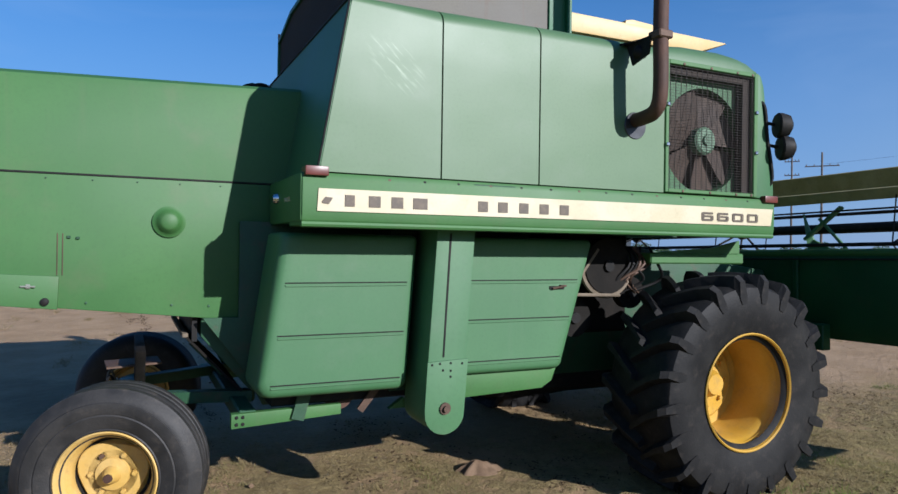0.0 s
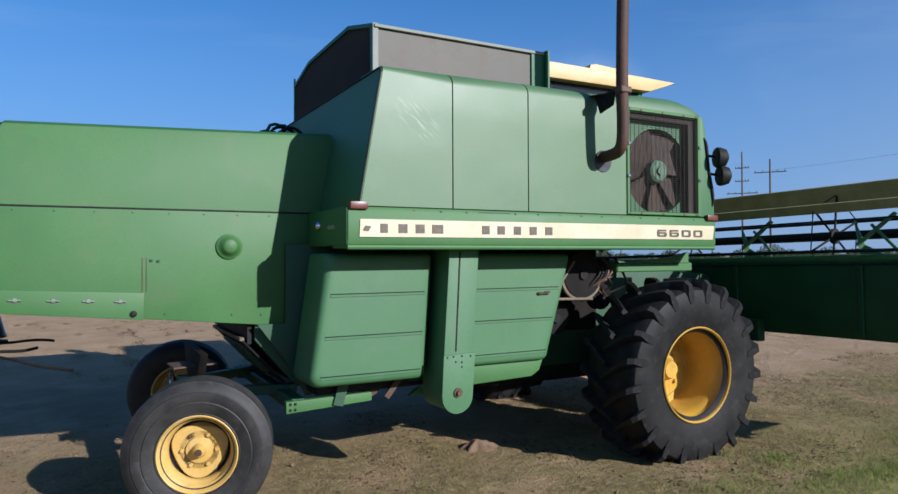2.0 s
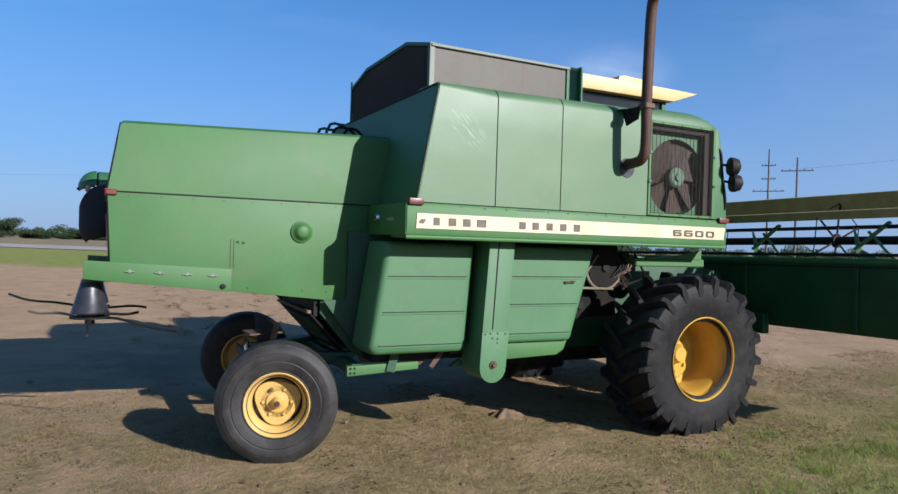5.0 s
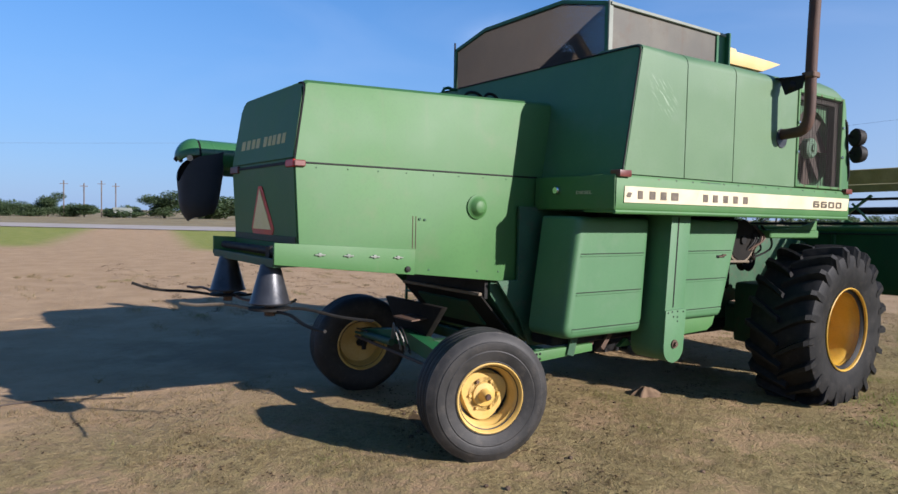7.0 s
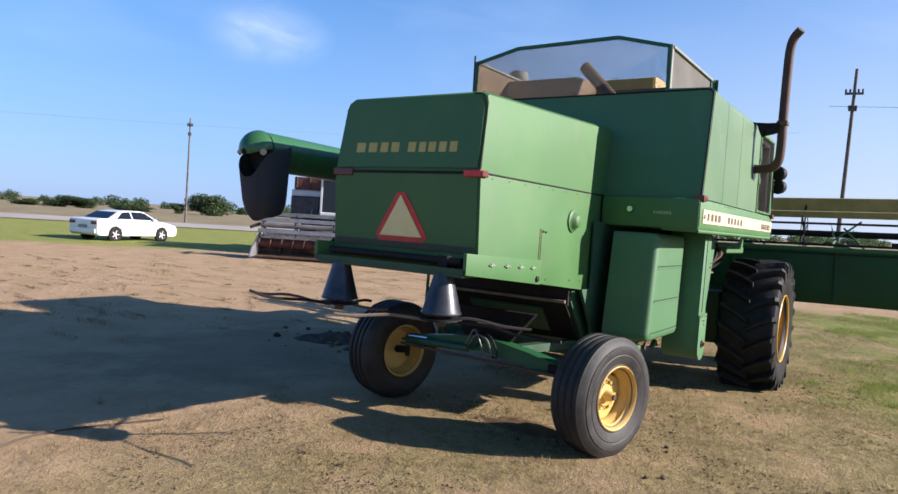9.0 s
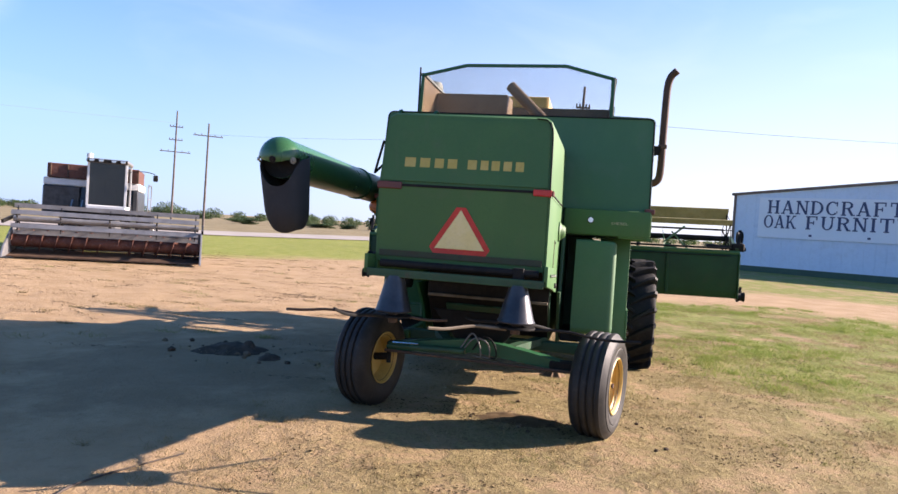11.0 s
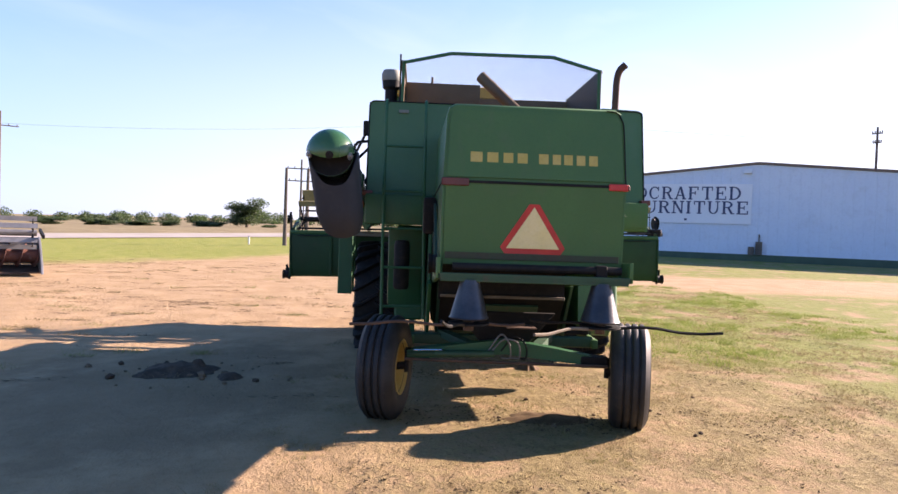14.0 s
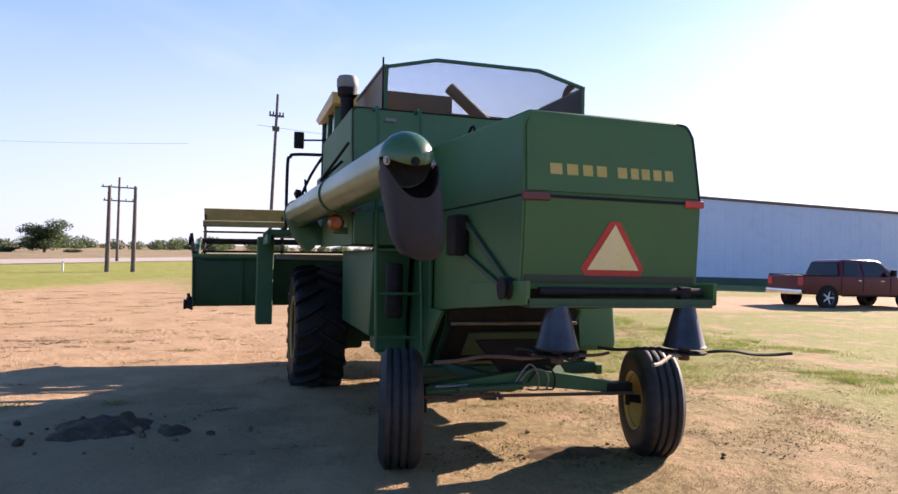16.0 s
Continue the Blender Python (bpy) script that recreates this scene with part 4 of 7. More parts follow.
sb2 = lathe([(FR, 0.0), (FR, 0.16)], 48, Matrix.Translation((FC[0], -1.40, FC[1])))
part("fan_shroud", join(sb, sb2), GREEN_PANEL, H, "green fan shroud plate")
part("shroud_strip", box(5.208, 5.283, -1.47, -1.405, 2.03, 2.88), FAN_DARK, H, "dark brown radiator edge")
part("shroud_strip", box(4.483, 5.208, -1.47, -1.405, 2.825, 2.878), FAN_DARK, H, "dark strip above the shroud")
part("radiator", box(4.46, 5.29, -1.22, -1.15, 2.02, 2.89), FAN_DARK, H, "dark brown radiator core")
fan = part("fan_hub", lathe([(0, -0.062), (0.035, -0.062), (0.04, -0.045), (0.08, -0.045), (0.098, -0.03), (0.098, 0.03), (0, 0.03)], 24, Matrix.Translation((FC[0], -1.385, FC[1]))), HUB_GREEN, H, "pale green fan hub")
for k in range(7):
    a = radians(20 + 360 / 7 * k)
    blade = []
    for r, w, tw in ((0.07, 0.045, 0.7), (0.16, 0.088, 0.55), (0.26, 0.130, 0.42), (0.35, 0.150, 0.36)):
        ring = []
        for sgn, t in ((-1, 0), (1, 0), (1, 1), (-1, 1)):
            u = sgn * w * math.cos(tw)
            v = sgn * w * math.sin(tw) * 0.55 + t * 0.005
            ring.append((FC[0] + r * math.cos(a) - u * math.sin(a), -1.345 + v, FC[1] + r * math.sin(a) + u * math.cos(a)))
        blade.append(ring)
    part("fan_blade", loft(blade), FAN_BROWN, fan, "brown fan blade")
# nose of the engine deck, rounded
nose = []
for x, top, out in ((4.455, 3.02, -1.50), (4.66, 3.045, -1.50), (5.01, 3.05, -1.50), (5.16, 3.035, -1.50), (5.26, 3.005, -1.495), (5.33, 2.965, -1.485), (5.37, 2.92, -1.47)):
    low = min(2.905, top - 0.02)
    nose.append([(x, out, low), (x, out + 0.008, low + (top - low) * 0.35), (x, out + 0.035, low + (top - low) * 0.68), (x, out + 0.09, low + (top - low) * 0.92), (x, out + 0.18, top), (x, -0.75, top), (x, -0.75, 2.88), (x, out + 0.02, 2.88)])
part("nose_top", loft(nose), DECK_PAINT, H)
part("nose_side", prism([(5.320, 2.004), (5.320, 2.925), (5.368, 2.90), (5.400, 2.82), (5.51, 2.10), (5.515, 2.004)], "y", -1.495, -0.75, 0.02), GREEN_PANEL, H, "rounded green nose of the engine deck")

# exhaust
ex = part("exhaust_pipe", tube([(4.20, -1.50, 2.465), (4.20, -1.58, 2.468), (4.195, -1.68, 2.485), (4.19, -1.735, 2.55), (4.186, -1.75, 2.70), (4.18, -1.75, 3.0), (4.185, -1.755, 3.5), (4.185, -1.765, 3.74), (4.17, -1.795, 3.85), (4.14, -1.86, 3.92)], 0.047, 14, 6), RUST, H, "rust-brown exhaust stack with a bent tip")
part("flange", lathe([(0.0, -0.005), (0.085, -0.005), (0.089, 0.0), (0.0, 0.0)], 22, Matrix.Translation((4.20, -1.502, 2.43))), CONE_GREY, ex, "dark grey flange plate")
part("clamp", box(4.125, 4.235, -1.805, -1.695, 2.925, 2.975, 0.008), RUSTY_STEEL, ex)
part("stack_bracket", join(sheet([(4.06, -1.35, 2.95), (4.22, -1.35, 2.95), (4.22, -1.73, 2.955), (4.12, -1.71, 2.93)], (0, 0, 1), 0.012), sheet([(4.12, -1.50, 2.95), (4.12, -1.73, 2.95), (4.12, -1.71, 2.84), (4.12, -1.56, 2.80)], (1, 0, 0), 0.012), lathe([(0, -0.03), (0.03, -0.03), (0.045, 0.0), (0.045, 0.03), (0, 0.03)], 14, pose(4.14, -1.62, 2.87, 20, 0, 25))), BLACK, ex, "black stack bracket")

# grain tank extension with a window at the rear
T_PTS = [(-1.045, 3.385), (-0.555, 3.510), (0.515, 3.500), (1.0, 3.385)]
XR, XF = 2.385, 3.93
tank = part("tank_extension", box(XR, XF, -1.065, -1.045, 2.93, 3.372, 0.003), TANK_GREY, H, "weathered grey tank extension side")
part("side_sheet", box(XR, XF, 1.0, 1.02, 2.93, 3.385, 0.003), TAN_TIN, tank)
part("front_sheet", prism([(-1.045, 2.93)] + [(y, z - 0.16 if abs(y) < 0.8 else z - 0.03) for y, z in T_PTS] + [(1.0, 2.93)], "x", XF - 0.02, XF), TAN_TIN, tank, "tan dusty front sheet")
def screen_top(y):
    return float(np.interp(y, [p[0] for p in T_PTS], [p[1] for p in T_PTS])) - 0.01


# fine upright blades: see-through from behind, closed when seen aslant
sv, sf = [], []
for k in range(686):
    y = -1.040 + k * 0.00296
    z1 = screen_top(y)
    n = len(sv)
    sv += [(XR + dx, y + dy, z) for z in (2.94, z1) for dx, dy in ((0.004, 0.0), (0.0062, 0.0), (0.0062, 0.0006), (0.004, 0.0006))]
    sf += [(n + i, n + (i + 1) % 4, n + 4 + (i + 1) % 4, n + 4 + i) for i in range(4)]
me = bpy.data.meshes.new("rear_screen")
me.from_pydata(sv, [], sf)
me.materials.append(SCREEN_TAN)
scr = new("rear_screen", me)
scr.parent = tank
tagged(scr, "rust-brown see-through rear screen", kind="stuff")
frame_pts = [(-1.055, 2.94)] + T_PTS + [(1.01, 2.94)]
for (ya, za), (yb, zb) in zip(frame_pts, frame_pts[1:]):
    part("window_edge", bar((XR, ya, za), (XR, yb, zb), 0.03, 0.03, (1, 0, 0)), GREEN_DEEP_SHADE, tank)
part("corner_post", box(XR - 0.012, XR + 0.035, -1.077, -1.045, 2.93, 3.40, 0.003), TANK_EDGE, tank)
part("top_flange", box(XR, XF, -1.090, -1.045, 3.365, 3.39, 0.003), TANK_EDGE, tank, "pale folded top edge")
part("top_flange", box(XR, XF, 0.98, 1.035, 3.385, 3.41, 0.003), TANK_EDGE, tank, "pale folded top edge")
part("end_post", join(box(3.80, 3.96, -1.081, -1.066, 2.93, 3.385, 0.003), box(3.93, 3.965, -1.115, -1.045, 2.93, 3.40, 0.003)), GREEN_DEEP_SHADE, tank)
part("tall_pin", rod((XR, 1.03, 2.95), (XR, 1.035, 3.47), 0.010, 6), BLACK, tank)
part("hopper_floor", box(XR + 0.02, XF, -1.045, 1.0, 2.925, 2.935), TAN_TIN, tank)
part("hopper_box", prism([(3.05, 2.935), (3.05, 3.33), (3.60, 3.38), (3.60, 2.935)], "y", 0.14, 0.99, 0.01), TAN_TIN, tank, "tan tin box inside the tank")
part("fill_auger", tube([(3.22, 0.13, 3.47), (3.05, -0.36, 2.99)], 0.065, 14, smooth=False), TAN_TIN, tank, "tan filling auger tube")
part("top_rail", tube([(2.25, 0.25, 2.66), (2.12, 0.25, 2.80), (1.98, 0.26, 2.80), (1.92, 0.26, 2.66)], 0.014, 8), BLACK, H, "black grab loop")
part("top_rail", tube([(2.22, 0.02, 2.66), (2.12, 0.02, 2.76), (2.02, 0.02, 2.76), (1.96, 0.02, 2.64)], 0.014, 8), BLACK, H)

# side shields
def shield(x0t, x1t, x0b, x1b, yo, z0, z1, depth, creases, ins, name, lab):
    def ring(z, y, g):
        f = (z - z0) / (z1 - z0)
        a, b = x0b + (x0t - x0b) * f, x1b + (x1t - x1b) * f
        return a + g, b - g
    rings = []
    for y, g, e in ((yo + depth, -ins, 0.0), (yo + 0.17, -ins, 0.0), (yo + 0.07, -ins, 0.002), (yo + 0.040, -0.008, 0.006), (yo + 0.020, 0.002, 0.013), (yo + 0.007, 0.015, 0.024), (yo, 0.036, 0.042), (yo, 0.075, 0.080)):
        al, bl = ring(z0, y, g)
        at, bt = ring(z1, y, g)
        pts = []
        for cx, cz, sx, sz, r, a0 in ((al, z0 + e, 1, 1, 0.075, 180), (bl, z0 + e, -1, 1, 0.055, 270), (bt, z1 - e, -1, -1, 0.03, 0), (at, z1 - e, 1, -1, 0.03, 90)):
            for k in range(5):
                w = radians(a0 + 22.5 * k)
                pts.append((cx + sx * r + r * math.cos(w), y, cz + sz * r + r * math.sin(w)))
        rings.append(pts)
    bm = loft(rings)
    ob = part(name, bm, GREEN_PANEL, H, lab, smooth=40)
    for z in creases:
        f = (z - z0) / (z1 - z0)
        a, b = x0b + (x0t - x0b) * f + 0.05, x1b + (x1t - x1b) * f - 0.05
        part("crease", prism([(a, z - 0.003), (a, z + 0.003), (b, z + 0.003), (b, z - 0.003)], "y", yo - 0.0035, yo + 0.002), BLACK, ob)
        part("pressing", prism([(a, z - 0.022), (a, z - 0.010), (b, z - 0.010), (b, z - 0.022)], "y", yo - 0.005, yo + 0.002, 0.002, 1), GREEN_PANEL, ob)
    return ob


s1 = shield(1.990, 2.80, 1.870, 2.740, -1.200, 0.755, 1.69, 0.40, (1.405, 1.110, 0.835), 0.012, "side_shield", "green pressed-steel side shield in three bays")
s2 = shield(3.06, 4.11, 3.02, 3.880, -1.185, 0.805, 1.69, 0.40, (1.41, 1.16, 0.895), 0.012, "side_shield", "green side shield with a broken latch slot")
part("latch_slot", box(3.76, 3.88, -1.191, -1.184, 1.345, 1.368, 0.003), BLACK, s2)
part("latch", join(rod((3.78, -1.200, 1.352), (3.86, -1.210, 1.366), 0.007, 6), box(3.84, 3.89, -1.205, -1.185, 1.362, 1.376, 0.003)), RUSTY_STEEL, s2)
part("lower_lip", prism([(3.06, 0.82), (3.87, 0.82), (3.83, 0.72), (3.75, 0.675), (3.14, 0.655), (3.08, 0.69)], "y", -1.13, -0.75, 0.02), GREEN, H, "green lower belly lip")
# dark sheet added behind the shield edge to deepen the shadow there
part("shadow_gap", box(2.72, 2.87, -0.95, -0.70, 0.70, 1.72), GREEN_DIRTY, H)

# grain elevator leg with round foot
def leg_outline(g):
    pts = [(2.852 + g, 1.72), (2.783 + g, 0.66)]
    for k in range(1, 12):
        a = math.pi + k / 12 * math.pi
        pts.append((2.905 + (0.122 - g) * math.cos(a), 0.645 + (0.122 - g) * math.sin(a)))
    return pts + [(3.027 - g, 0.66), (3.102 - g, 1.72)]


leg = part("elevator_leg", prism(leg_outline(0), "y", -1.375, -1.05, 0.008), GREEN_PANEL, H, "tall green grain elevator leg with a round foot")
part("foot_plate", prism([(x, z) for x, z in leg_outline(-0.006) if z < 1.0] + [(3.055, 0.955), (2.792, 0.945)], "y", -1.392, -1.373, 0.003), GREEN_PANEL, leg)
part("groove", prism([(2.932, 1.70), (2.944, 1.70), (2.904, 0.97), (2.894, 0.97)], "y", -1.379, -1.374), BLACK, leg)
part("bearing", join(lathe([(0, -0.03), (0.018, -0.03), (0.018, -0.012), (0.035, -0.012), (0.035, 0.0), (0, 0.0)], 14, Matrix.Translation((2.905, -1.392, 0.672)))), RUSTY_STEEL, leg, "rusty shaft end")
for x, z in ((2.82, 0.93), (2.87, 0.935), (2.94, 0.935), (3.015, 0.93), (2.89, 0.895), (2.94, 0.89), (2.94, 0.855)):
    part("rivet", lathe([(0, -0.005), (0.006, -0.004), (0.008, 0.0), (0, 0.0)], 8, Matrix.Translation((x, -1.392, z))), BLACK, leg)

# belts, pulleys and hoses behind the shields
def pulley(x, y, z, r, w=0.07, mat=RUSTY_STEEL):
    p = part("drive_pulley", lathe([(0.02, -w / 2), (r, -w / 2), (r - 0.03, 0), (r, w / 2), (0.02, w / 2)], 28, Matrix.Translation((x, y, z))), mat, H, "dark drive pulley")
    part("hub", lathe([(0, -w / 2 - 0.02), (0.04, -w / 2 - 0.02), (0.05, w / 2), (0, w / 2)], 14, Matrix.Translation((x, y, z))), BLACK, p)


# pulleys and engine are near black to carry the shade of the gap
pulley(4.33, -1.05, 1.50, 0.20, mat=GRIME_SHADE)
pulley(4.15, -0.90, 1.12, 0.14, mat=GRIME_SHADE)
pulley(4.62, -0.95, 1.30, 0.12, mat=GRIME_SHADE)
belt = [(4.33 + 0.215 * math.cos(a), -1.06, 1.50 + 0.215 * math.sin(a)) for a in np.linspace(math.pi * 1.02, math.pi * 1.95, 12)]
part("drive_belt", tube(belt, 0.020, 6, 2), BOARD, H, "worn pale drive belt")
part("drive_belt", rod((4.10, -1.08, 1.44), (4.24, -1.08, 1.62), 0.012, 6), BOARD, H)
part("engine_block", join(box(3.95, 4.9, -0.62, 0.6, 0.95, 1.74, 0.03), box(4.1, 4.5, -0.9, -0.55, 1.55, 1.74, 0.02)), GRIME_SHADE, H, "grimy engine and gearbox with the bay's shade in its colour")
for k in range(9):
    random.seed(40 + k)
    x = 4.45 + random.uniform(0, 0.35)
    part("hose", tube([(x, -1.02, 1.64), (x + random.uniform(-0.1, 0.1), -1.10 - random.uniform(0, 0.06), 1.52), (x + random.uniform(-0.2, 0.1), -1.08, 1.40), (x + random.uniform(-0.25, 0.05), -1.0, 1.30)], 0.011, 6, 4), RUSTY_STEEL if k % 4 == 0 else BLACK, H)
part("tie_bar", rod((4.02, -1.10, 1.30), (4.42, -1.10, 1.29), 0.012, 6), BOARD, H)
part("axle_fender", join(box(4.62, 5.55, -1.20, -0.85, 1.52, 1.60, 0.01), prism([(4.62, 1.60), (5.5, 1.60), (5.5, 1.70), (5.2, 1.64)], "y", -1.20, -1.18)), GREEN, H, "green plate above the drive wheel")
part("front_axle", box(4.85, 5.15, -1.15, 1.15, 0.50, 0.80, 0.03), GREEN_DIRTY, H, "heavy green front axle")
for s in (-1, 1):
    part("final_drive", box(4.80, 5.20, s * 0.72, s * 1.12, 0.42, 1.05, 0.05, 2), GREEN_DIRTY, H)
# belly box coloured black in place of the shade beneath the machine
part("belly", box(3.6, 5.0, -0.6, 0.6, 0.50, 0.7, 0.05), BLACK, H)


# wheels
LUGS = []
for sgn in (1, -1):
    rings = []
    for y, da, top, base, hw_t, hw_b in ((-0.02, 0.0, 0.782, 0.70, 0.017, 0.030), (0.08, -0.085, 0.787, 0.70, 0.018, 0.032), (0.18, -0.165, 0.786, 0.70, 0.020, 0.034), (0.270, -0.215, 0.780, 0.69, 0.023, 0.038), (0.304, -0.230, 0.740, 0.64, 0.021, 0.032), (0.304, -0.235, 0.63, 0.59, 0.012, 0.02)):
        rings.append([(r * math.cos(da + h / r), sgn * y, r * math.sin(da + h / r)) for r, h in ((base, -hw_b), (top, -hw_t), (top, hw_t), (base, hw_b))])
    lm = loft(rings)
    bmesh.ops.recalc_face_normals(lm, faces=lm.faces)
    me = bpy.data.meshes.new("lug")
    lm.to_mesh(me)
    lm.free()
    me.materials.append(RUBBER)
    LUGS.append(me)


def drive_wheel(cx, cy, cz, side):
    """side -1: the outer face looks to -y."""
    M = Matrix.Translation((cx, cy, cz)) @ (Matrix() if side < 0 else Matrix.Rotation(math.pi, 4, "Z"))
    prof = [(0.345, -0.235), (0.372, -0.262), (0.40, -0.272), (0.47, -0.288), (0.56, -0.300), (0.645, -0.296), (0.69, -0.278), (0.712, -0.24), (0.722, -0.12), (0.726, 0.0), (0.722, 0.12), (0.712, 0.24), (0.69, 0.278), (0.645, 0.296), (0.56, 0.300), (0.47, 0.288), (0.40, 0.272), (0.345, 0.235)]
    bm = lathe(prof, 72)
    moved(bm, M)
    for v in bm.verts:
        if v.co.z < 0.004:
            v.co.y += (v.co.y - cy) * 0.10 * min(1.0, (0.004 - v.co.z) * 10)
            v.co.z = -0.02 + (v.co.z - 0.004) * 0.12
    wheel = part("drive_wheel", lathe([(0.350, -0.20), (0.372, -0.240), (0.380, -0.235), (0.372, -0.20)], 72, M), YELLOW, H, "yellow deep-dish rim with lugged black tyre")
    part("tyre", bm, RUBBER, wheel, "black tractor tyre with deep chevron lugs")
    n_lug = 21
    for k in range(2 * n_lug):
        lug = new("lug", LUGS[k % 2])
        lug.parent = wheel
        lug.matrix_basis = M @ Matrix.Rotation(math.pi * k / n_lug, 4, "Y")
    part("rim", lathe([(0.388, -0.262), (0.393, -0.282), (0.386, -0.288), (0.378, -0.280), (0.372, -0.245), (0.366, -0.20), (0.345, -0.17), (0.335, -0.12), (0.330, 0.0), (0.335, 0.10), (0.33, 0.14), (0.28, 0.145), (0.25, 0.12), (0.14, 0.115), (0.13, 0.09), (0.0, 0.09)], 72, M), YELLOW, wheel, "bright yellow dished rim")
    for k in range(9):
        a = 2 * math.pi * k / 9
        part("wheel_nut", lathe([(0, -0.025), (0.016, -0.025), (0.018, 0), (0, 0)], 6, M @ Matrix.Translation((0.19 * math.cos(a), 0.118, 0.19 * math.sin(a)))), YELLOW, wheel)
    part("hub_cap", lathe([(0, -0.06), (0.07, -0.055), (0.095, -0.01), (0.10, 0.06), (0, 0.06)], 20, M @ Matrix.Translation((0, 0.06, 0))), YELLOW, wheel)


drive_wheel(4.92, -1.535, 0.690, -1)
drive_wheel(4.92, 1.315, 0.690, 1)


def rear_wheel(cx, cy, cz, side, steer):
    M = Matrix.Translation((cx, cy, cz)) @ Matrix.Rotation(radians(steer), 4, "Z") @ (Matrix() if side < 0 else Matrix.Rotation(math.pi, 4, "Z"))
    prof = [(0.215, -0.105), (0.24, -0.118), (0.252, -0.128), (0.258, -0.124), (0.275, -0.130), (0.325, -0.140), (0.332, -0.137), (0.340, -0.141), (0.388, -0.138), (0.392, -0.133), (0.415, -0.128), (0.440, -0.105)]
    for y in (-0.105, -0.052, 0.0, 0.052):
        prof += [(0.452, y + 0.006), (0.456, y + 0.022), (0.453, y + 0.036), (0.436, y + 0.041), (0.436, y + 0.046)]
    prof = prof[:-2] + [(0.440, 0.105), (0.415, 0.128), (0.385, 0.138), (0.325, 0.140), (0.27, 0.128), (0.24, 0.118), (0.215, 0.105)]
    tyre = lathe([(r, y * 1.17) for r, y in prof], 64, M)
    for v in tyre.verts:
        if v.co.z < 0.004:
            v.co.z = -0.012 + (v.co.z - 0.004) * 0.12
    wheel = part("rear_wheel", lathe([(0.205, -0.10), (0.225, -0.122), (0.232, -0.116), (0.225, -0.10)], 64, M), RIM_PALE, H, "yellow rim with ribbed implement tyre")
    part("tyre", tyre, RUBBER_WORN, wheel, "worn black ribbed tyre")
    part("rim", lathe([(0.243, -0.136), (0.246, -0.150), (0.240, -0.155), (0.230, -0.148), (0.214, -0.105), (0.206, -0.070), (0.196, -0.060), (0.188, -0.02), (0.184, 0.02), (0.0, 0.025)], 64, M), RIM_PALE, wheel, "pale yellow stepped rim")
    lobe = []
    for k in range(36):
        a = 2 * math.pi * k / 36
        lobe.append(((0.168 + 0.015 * math.cos(3 * a)) * math.cos(a + 0.45), (0.168 + 0.015 * math.cos(3 * a)) * math.sin(a + 0.45)))
    part("wheel_disc", moved(prism(lobe, "y", -0.030, -0.012, 0.005, 1), M), RIM_PALE, wheel, "three-lobed yellow wheel disc")
    # black ring painted in for the shadow in the disc's slots
    part("slot_shadow_ring", lathe([(0.170, -0.008), (0.186, -0.008), (0.186, 0.0), (0.170, 0.0)], 36, M), BLACK, wheel, "black ring drawn as the shadow behind the disc")
    part("rim", lathe([(0.246, 0.150), (0.236, 0.152), (0.222, 0.130), (0.205, 0.095), (0.19, 0.02), (0.12, -0.03), (0.0, -0.03)], 40, M), RIM_PALE, wheel)
    hub = part("hub", lathe([(0, -0.115), (0.026, -0.112), (0.036, -0.09), (0.046, -0.05), (0.082, -0.044), (0.086, -0.03), (0, -0.028)], 20, M), RIM_PALE, wheel, "yellow greasy hub cap")
    part("axle_nut", lathe([(0, -0.128), (0.020, -0.126), (0.024, -0.112), (0, -0.110)], 8, M), RUST, wheel, "rusty axle nut")
    for k in range(6):
        a = 2 * math.pi * k / 6
        part("wheel_nut", lathe([(0, -0.048), (0.012, -0.048), (0.014, -0.028), (0, -0.028)], 6, M @ Matrix.Translation((0.105 * math.cos(a), 0, 0.105 * math.sin(a)))), RUSTY_STEEL if k == 2 else RIM_PALE, wheel)
    part("knuckle", moved(join(rod((0, 0.04, 0), (0, 0.19, 0.02), 0.035, 12), rod((0, 0.19, -0.04), (0, 0.19, 0.14), 0.022, 12)), M), BLACK, wheel, "greasy black steering knuckle")


rear_wheel(1.165, -1.10, 0.435, -1, -15.0)
rear_wheel(1.315, 1.045, 0.435, 1, -12.0)
ax = lambda y: 1.245 + 0.075 * y
axle = part("rear_axle", loft([[(ax(y) - 0.07, y, z - h), (ax(y) + 0.07, y, z - h), (ax(y) + 0.07, y, z + h), (ax(y) - 0.07, y, z + h)] for y, z, h in ((-0.86, 0.545, 0.035), (-0.45, 0.60, 0.055), (0.0, 0.655, 0.065), (0.45, 0.60, 0.055), (0.86, 0.56, 0.035))]), GREEN_DEEP_SHADE, H, "green steering axle beam")
part("axle_end", box(1.11, 1.23, -0.90, -0.66, 0.50, 0.60, 0.01), BLACK, axle)
part("axle_end", box(1.25, 1.37, 0.66, 0.88, 0.50, 0.60, 0.01), BLACK, axle)
part("tie_rod", rod((1.06, -0.88, 0.525), (1.20, 0.88, 0.525), 0.014, 8), RUSTY_STEEL, axle, "rusty tie rod")
part("steering_cylinder", join(rod((1.13, 0.10, 0.60), (1.17, 0.62, 0.58), 0.030, 12), rod((1.17, 0.62, 0.58), (1.19, 0.86, 0.565), 0.014, 8)), GREEN_DIRTY, axle)
